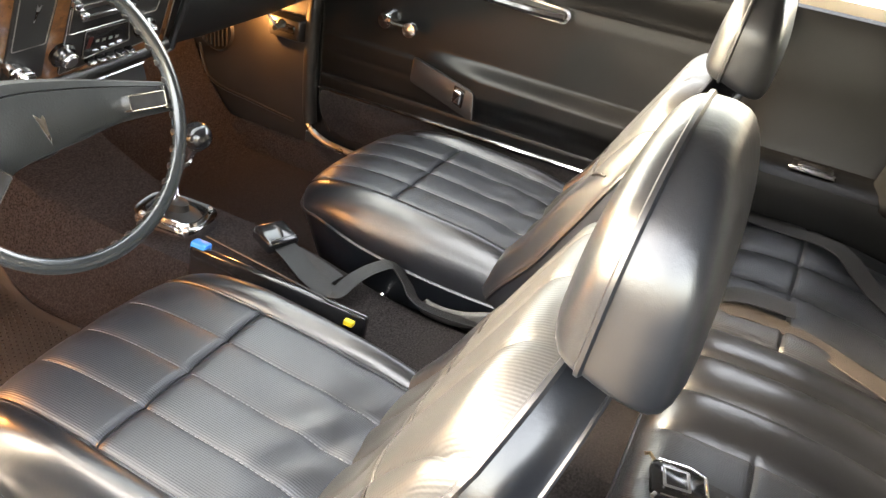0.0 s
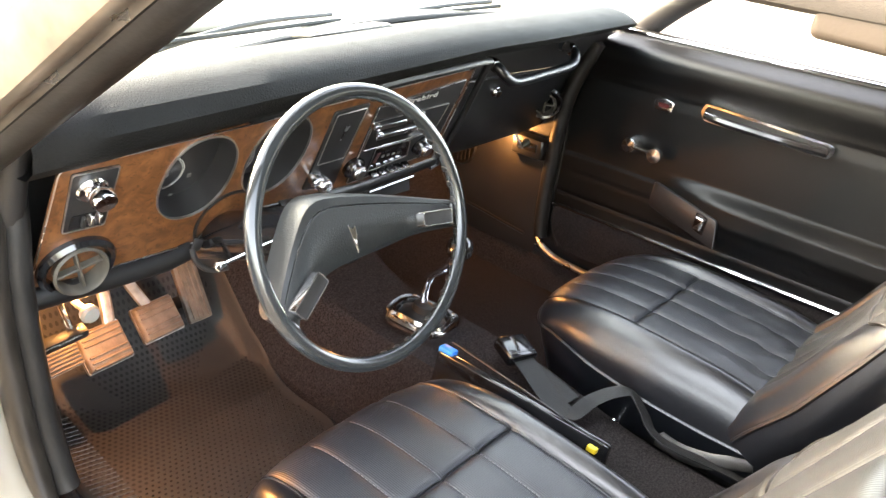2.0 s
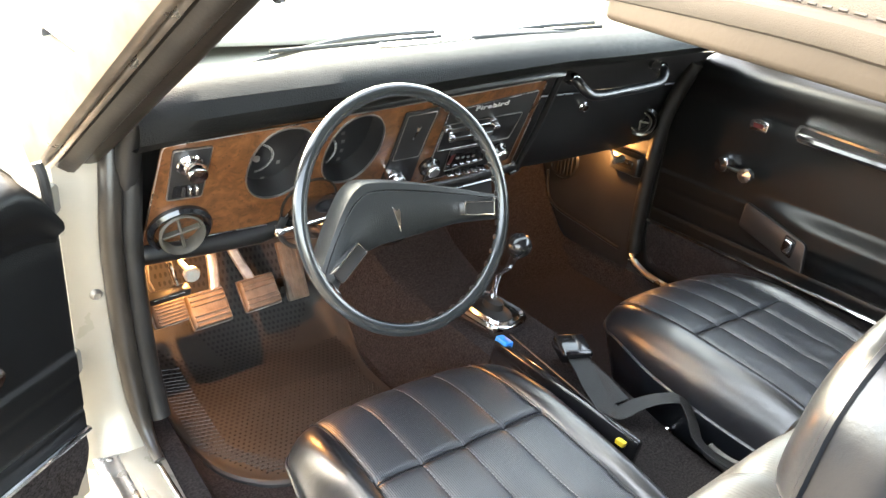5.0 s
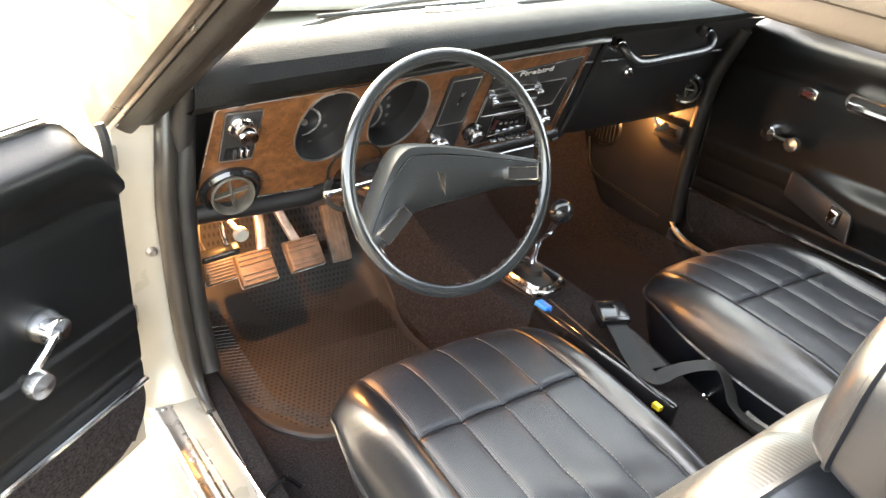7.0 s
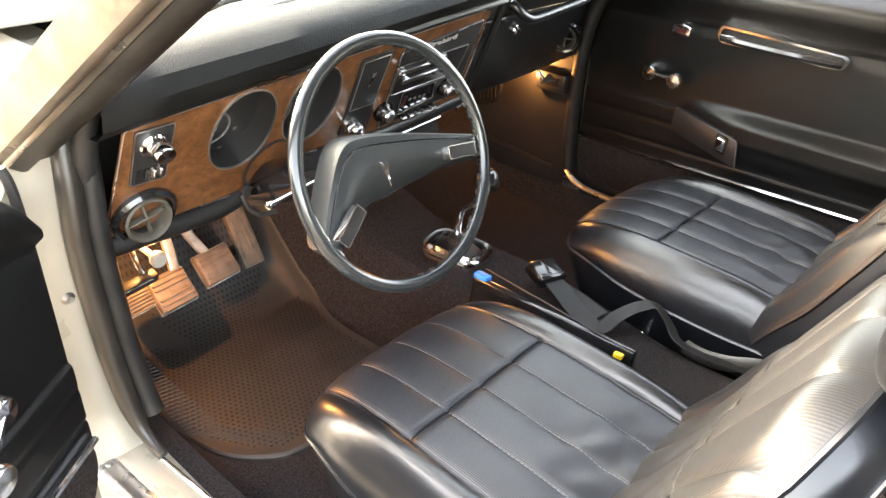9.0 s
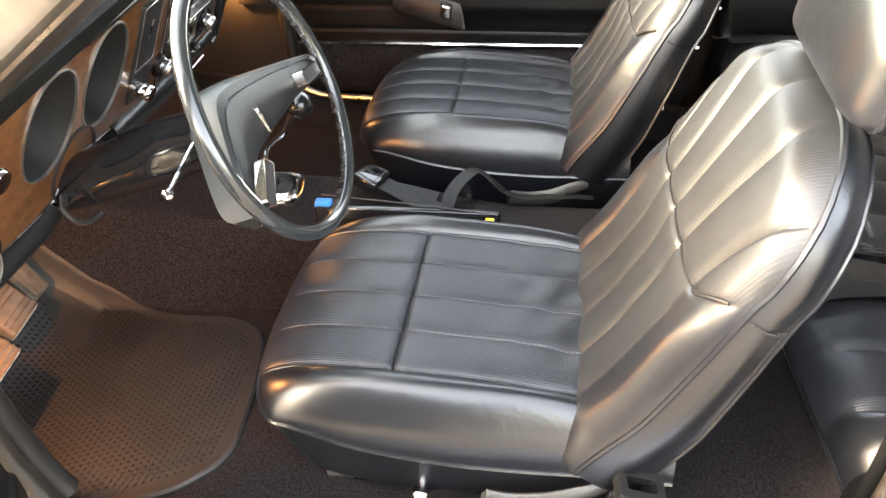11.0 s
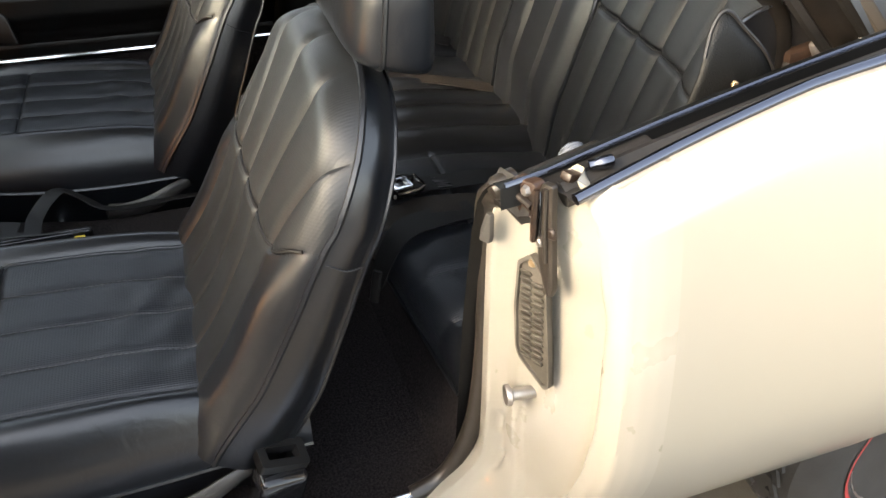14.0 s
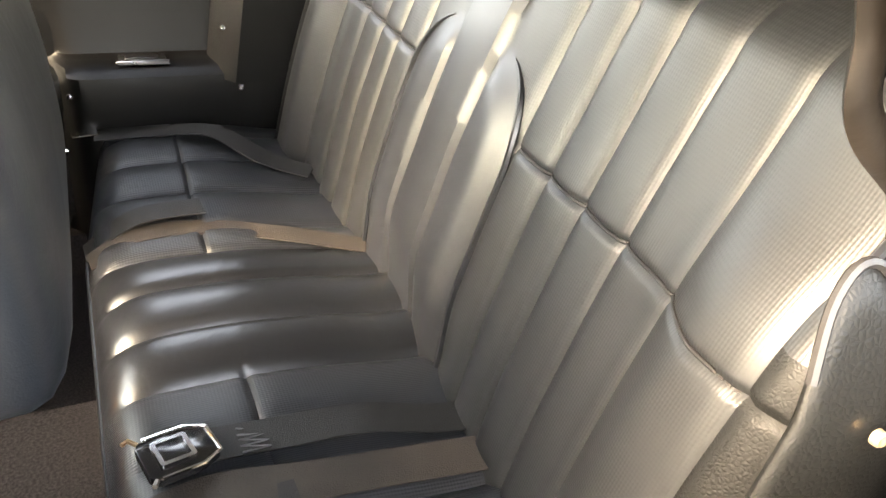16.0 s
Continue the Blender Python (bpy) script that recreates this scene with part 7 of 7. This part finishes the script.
# carpet binding and cable on the sill by the seat
tagged(part("carpet_binding", tube(smooth_path([(-0.655, 0.70, 0.262), (-0.685, 0.690, 0.305), (-0.72, 0.672, 0.312), (-0.735, 0.660, 0.312)], 6), 0.005, 6), GLOSSBLACK, None), "black carpet edge binding on the sill", "trim")


# ---- belts ----
def strap(path, w, t=0.002, up=(0, 0, 1), bm=None):
    """Flat webbing along a path."""
    bm = bm or bmesh.new()
    P = [Vector(p) for p in path]
    rows = []
    for i, p in enumerate(P):
        d = (P[min(i + 1, len(P) - 1)] - P[max(i - 1, 0)]).normalized()
        s = d.cross(Vector(up)).normalized()
        n = s.cross(d)
        rows.append([p + s * w / 2 + n * t / 2, p - s * w / 2 + n * t / 2, p - s * w / 2 - n * t / 2, p + s * w / 2 - n * t / 2])
    rr = surf(bm, rows, close_v=True)
    cap(bm, rr[0]), cap(bm, rr[-1])
    return bm


centre_belt = tagged(empty("centre_seat_belt"), "grey-black lap belt with push-button buckle on the tunnel", "seat belt", "seat belts")
bk = part("buckle", box((0.072, 0.062, 0.030), (0, 0, 0), 0.008, 3, rot=pose(0.046, 0.680, 0.442, 14, 6, -16)), GLOSSBLACK, centre_belt, "glossy black buckle")
part("buckle_window", box((0.024, 0.018, 0.003), (0, 0, 0), 0.001, 1, rot=pose(0.048, 0.694, 0.4580, 14, 6, -16)), STEEL, bk)
part("button", box((0.064, 0.006, 0.024), (0, 0, 0), 0.002, 1, rot=pose(0.040, 0.660, 0.440, 14, 6, -16)), BLACKPLASTIC, bk)
part("webbing", strap(smooth_path([(0.040, 0.660, 0.438), (0.030, 0.620, 0.424), (0.018, 0.575, 0.406), (0.010, 0.52, 0.392)], 6), 0.046), BELT, centre_belt, "worn grey-black webbing")
part("webbing", strap(smooth_path([(0.06, 0.645, 0.412), (0.062, 0.60, 0.402), (0.055, 0.54, 0.392)], 6), 0.046), BELT, centre_belt)
loop_belt = tagged(empty("loose_seat_belt"), "loose black lap belt webbing looped over the tunnel", "seat belt", "seat belts")
_lp = smooth_path([(0.005, 0.565, 0.386), (0.015, 0.518, 0.392), (0.070, 0.508, 0.402), (0.112, 0.487, 0.414), (0.143, 0.462, 0.414), (0.136, 0.425, 0.392), (0.116, 0.392, 0.376), (0.121, 0.345, 0.364), (0.145, 0.26, 0.356), (0.15, 0.20, 0.352)], 8)
part("webbing", strap(_lp, 0.028, up=(0.25, -0.35, 0.9)), BELT, loop_belt)

side_belt = tagged(empty("door_side_belt"), "black belt retractor with slotted tongue beside the seat", "seat belt", "seat belts")
part("retractor_box", box((0.050, 0.070, 0.082), (0, 0, 0), 0.010, 3, rot=pose(-0.645, 0.160, 0.336, 14, -8, 8), taper=(0.85, 1.0)), GLOSSBLACK, side_belt, "glossy black retractor cover")
_tm = pose(-0.632, 0.152, 0.378, 24, -10, 8)
part("tongue", ring_plate(rounded([(-0.022, -0.036), (0.022, -0.036), (0.022, 0.036), (-0.022, 0.036)], 0.006, 3), rounded([(-0.010, -0.024), (0.010, -0.024), (0.010, 0.024), (-0.010, 0.024)], 0.003, 3), 0.016, _tm), BLACKPLASTIC, side_belt)
part("brass_pin", lathe([(0, 0.006), (0.004, 0.005), (0.005, 0)], frame_of((-0.668, 0.190, 0.372), (-1, 0, 0)), 10), BRASS, side_belt)
part("mark", box((0.002, 0.024, 0.006), (0, 0, 0), 0.0005, 1, rot=pose(-0.672, 0.160, 0.313, 14, -8, 8)), INK, side_belt)

# rear bench belts
def bz(x, y, lift=0.004):
    return bench_top(x, y) + lift


def rear_belt(name, label, runs, w=0.046):
    ob = tagged(empty(name), label, "seat belt", "rear seat belts")
    for run in runs:
        part("webbing", strap(smooth_path([(x, y, bz(x, y, l)) for x, y, l in run], 6), w), BELT, ob)
    return ob


rb1 = rear_belt("rear_lap_belt", "worn black lap belt with chrome buckle on the bench", [[(-0.195, -0.190, 0.012), (-0.205, -0.27, 0.014), (-0.208, -0.36, 0.020), (-0.215, -0.45, 0.010), (-0.22, -0.53, 0.004)]])
_bk = pose(-0.206, -0.158, bz(-0.2, -0.164, 0.015), 4, 4, 14) @ Matrix.Diagonal((0.85, 0.85, 1, 1))
bb = part("buckle", plate(rounded([(-0.036, -0.020), (-0.024, -0.046), (0.024, -0.046), (0.036, -0.020), (0.036, 0.034), (0.028, 0.042), (-0.028, 0.042), (-0.036, 0.034)], 0.005, 3), 0.010, _bk, 0.003), GLOSSBLACK, rb1, "dark lift-latch buckle with chrome frame")
part("buckle_frame", ring_plate(rounded([(-0.022, -0.018), (0.022, -0.018), (0.022, 0.026), (-0.022, 0.026)], 0.004, 3), rounded([(-0.0165, -0.0125), (0.0165, -0.0125), (0.0165, 0.0205), (-0.0165, 0.0205)], 0.002, 3), 0.0145, _bk), CHROME, bb)
part("buckle_edge", tube([_bk @ Vector(p) for p in ((-0.036, 0.030, 0.010), (-0.036, -0.020, 0.010), (-0.024, -0.046, 0.010), (0.024, -0.046, 0.010), (0.036, -0.020, 0.010), (0.036, 0.030, 0.010))], 0.0022, 6), CHROME, bb)
part("hook", tube([_bk @ Vector(p) for p in ((0.034, 0.036, 0.008), (0.044, 0.044, 0.010), (0.040, 0.052, 0.010))], 0.0028, 6), BRASS, bb)
part("hook", tube([_bk @ Vector(p) for p in ((-0.034, 0.036, 0.008), (-0.044, 0.042, 0.010))], 0.0028, 6), STEEL, bb)
_zz = [(-0.225 + 0.010 * (k // 2) + 0.004 * (k % 2), -0.222 - 0.030 * (k % 2)) for k in range(9)]
part("stitch_row", tube([(x, y, bz(x, y, 0.0165)) for x, y in _zz], 0.0012, 5), PALESTITCH, rb1, "pale zigzag stitching")
OLD = mat("faded_webbing", (0.030, 0.0235, 0.018), 0.75, vary=0.3, vary_scale=14, bump=0.4, bump_scale=500)
rb2 = tagged(empty("rear_lap_belt"), "faded brown lap belt lying across the bench", "seat belt", "rear seat belts")
part("webbing", strap(smooth_path([(x, y, bz(x, y, l)) for x, y, l in ((-0.262, -0.10, 0.002), (-0.262, -0.18, 0.007), (-0.275, -0.28, 0.008), (-0.275, -0.40, 0.008), (-0.28, -0.53, 0.004))], 6), 0.050), OLD, rb2)
part("webbing", strap(smooth_path([(x, y, bz(x, y, l)) for x, y, l in ((-0.325, -0.075, -0.012), (-0.318, -0.12, 0.010), (-0.300, -0.20, 0.013), (-0.296, -0.265, 0.012))], 6), 0.052), BELT, rb2, "folded black belt end")
rb3 = tagged(empty("rear_lap_belt"), "faded lap belt over the far bench half", "seat belt", "rear seat belts")
part("webbing", strap(smooth_path([(x, y, bz(x, y, l)) for x, y, l in ((0.235, -0.09, -0.004), (0.245, -0.16, 0.006), (0.250, -0.26, 0.007), (0.205, -0.38, 0.007), (0.165, -0.50, 0.004))], 6), 0.040), OLD, rb3)
part("webbing", strap(smooth_path([(x, y, bz(x, y, l)) for x, y, l in ((0.275, -0.085, -0.006), (0.280, -0.16, 0.010), (0.290, -0.262, 0.011))], 6), 0.046), BELT, rb3)
rb4 = rear_belt("rear_lap_belt", "black lap belt lying along the far bench end", [[(0.60, -0.12, 0.006), (0.590, -0.22, 0.012), (0.545, -0.32, 0.022), (0.470, -0.40, 0.012), (0.415, -0.475, 0.008)]])
part("tongue", box((0.022, 0.045, 0.003), (0, 0, 0), 0.001, 1, rot=pose(0.605, -0.105, bz(0.6, -0.12, 0.008), 0, 0, 10)), CHROME, rb4)
for _ob in (bench, rb1, rb2, rb3, rb4):
    _ob.matrix_basis = LEAN
# short belt stub standing by the seat front edge
stub = tagged(part("belt_stub", tube([(-0.372, -0.055, 0.40), (-0.365, -0.062, 0.44), (-0.362, -0.066, 0.455)], 0.009, 8, flat=0.6), SATIN, None), "small dark belt anchor at the bench front", "belt anchor")

# ---- slim case wedged beside the driver seat ----
case = tagged(part("slim_case", box((0.018, 0.37, 0.080), (-0.092, 0.575, 0.420), 0.006, 3, rot=pose(0, 0, 0, 2, 8, 4)), GLOSSBLACK, None), "slim black plastic case wedged beside the seat", "case")
part("edge_strip", tube([(-0.066, 0.755, 0.467), (-0.076, 0.58, 0.462), (-0.088, 0.40, 0.455)], 0.0015, 6), BLACKPLASTIC, case)
part("blue_mark", box((0.022, 0.034, 0.016), (0, 0, 0), 0.004, 2, rot=pose(-0.094, 0.742, 0.4640, 2, 8, 4)), BLUE, case)
part("yellow_mark", box((0.012, 0.018, 0.010), (0, 0, 0), 0.002, 2, rot=pose(-0.108, 0.408, 0.4520, 2, 8, 4)), YELLOW, case)
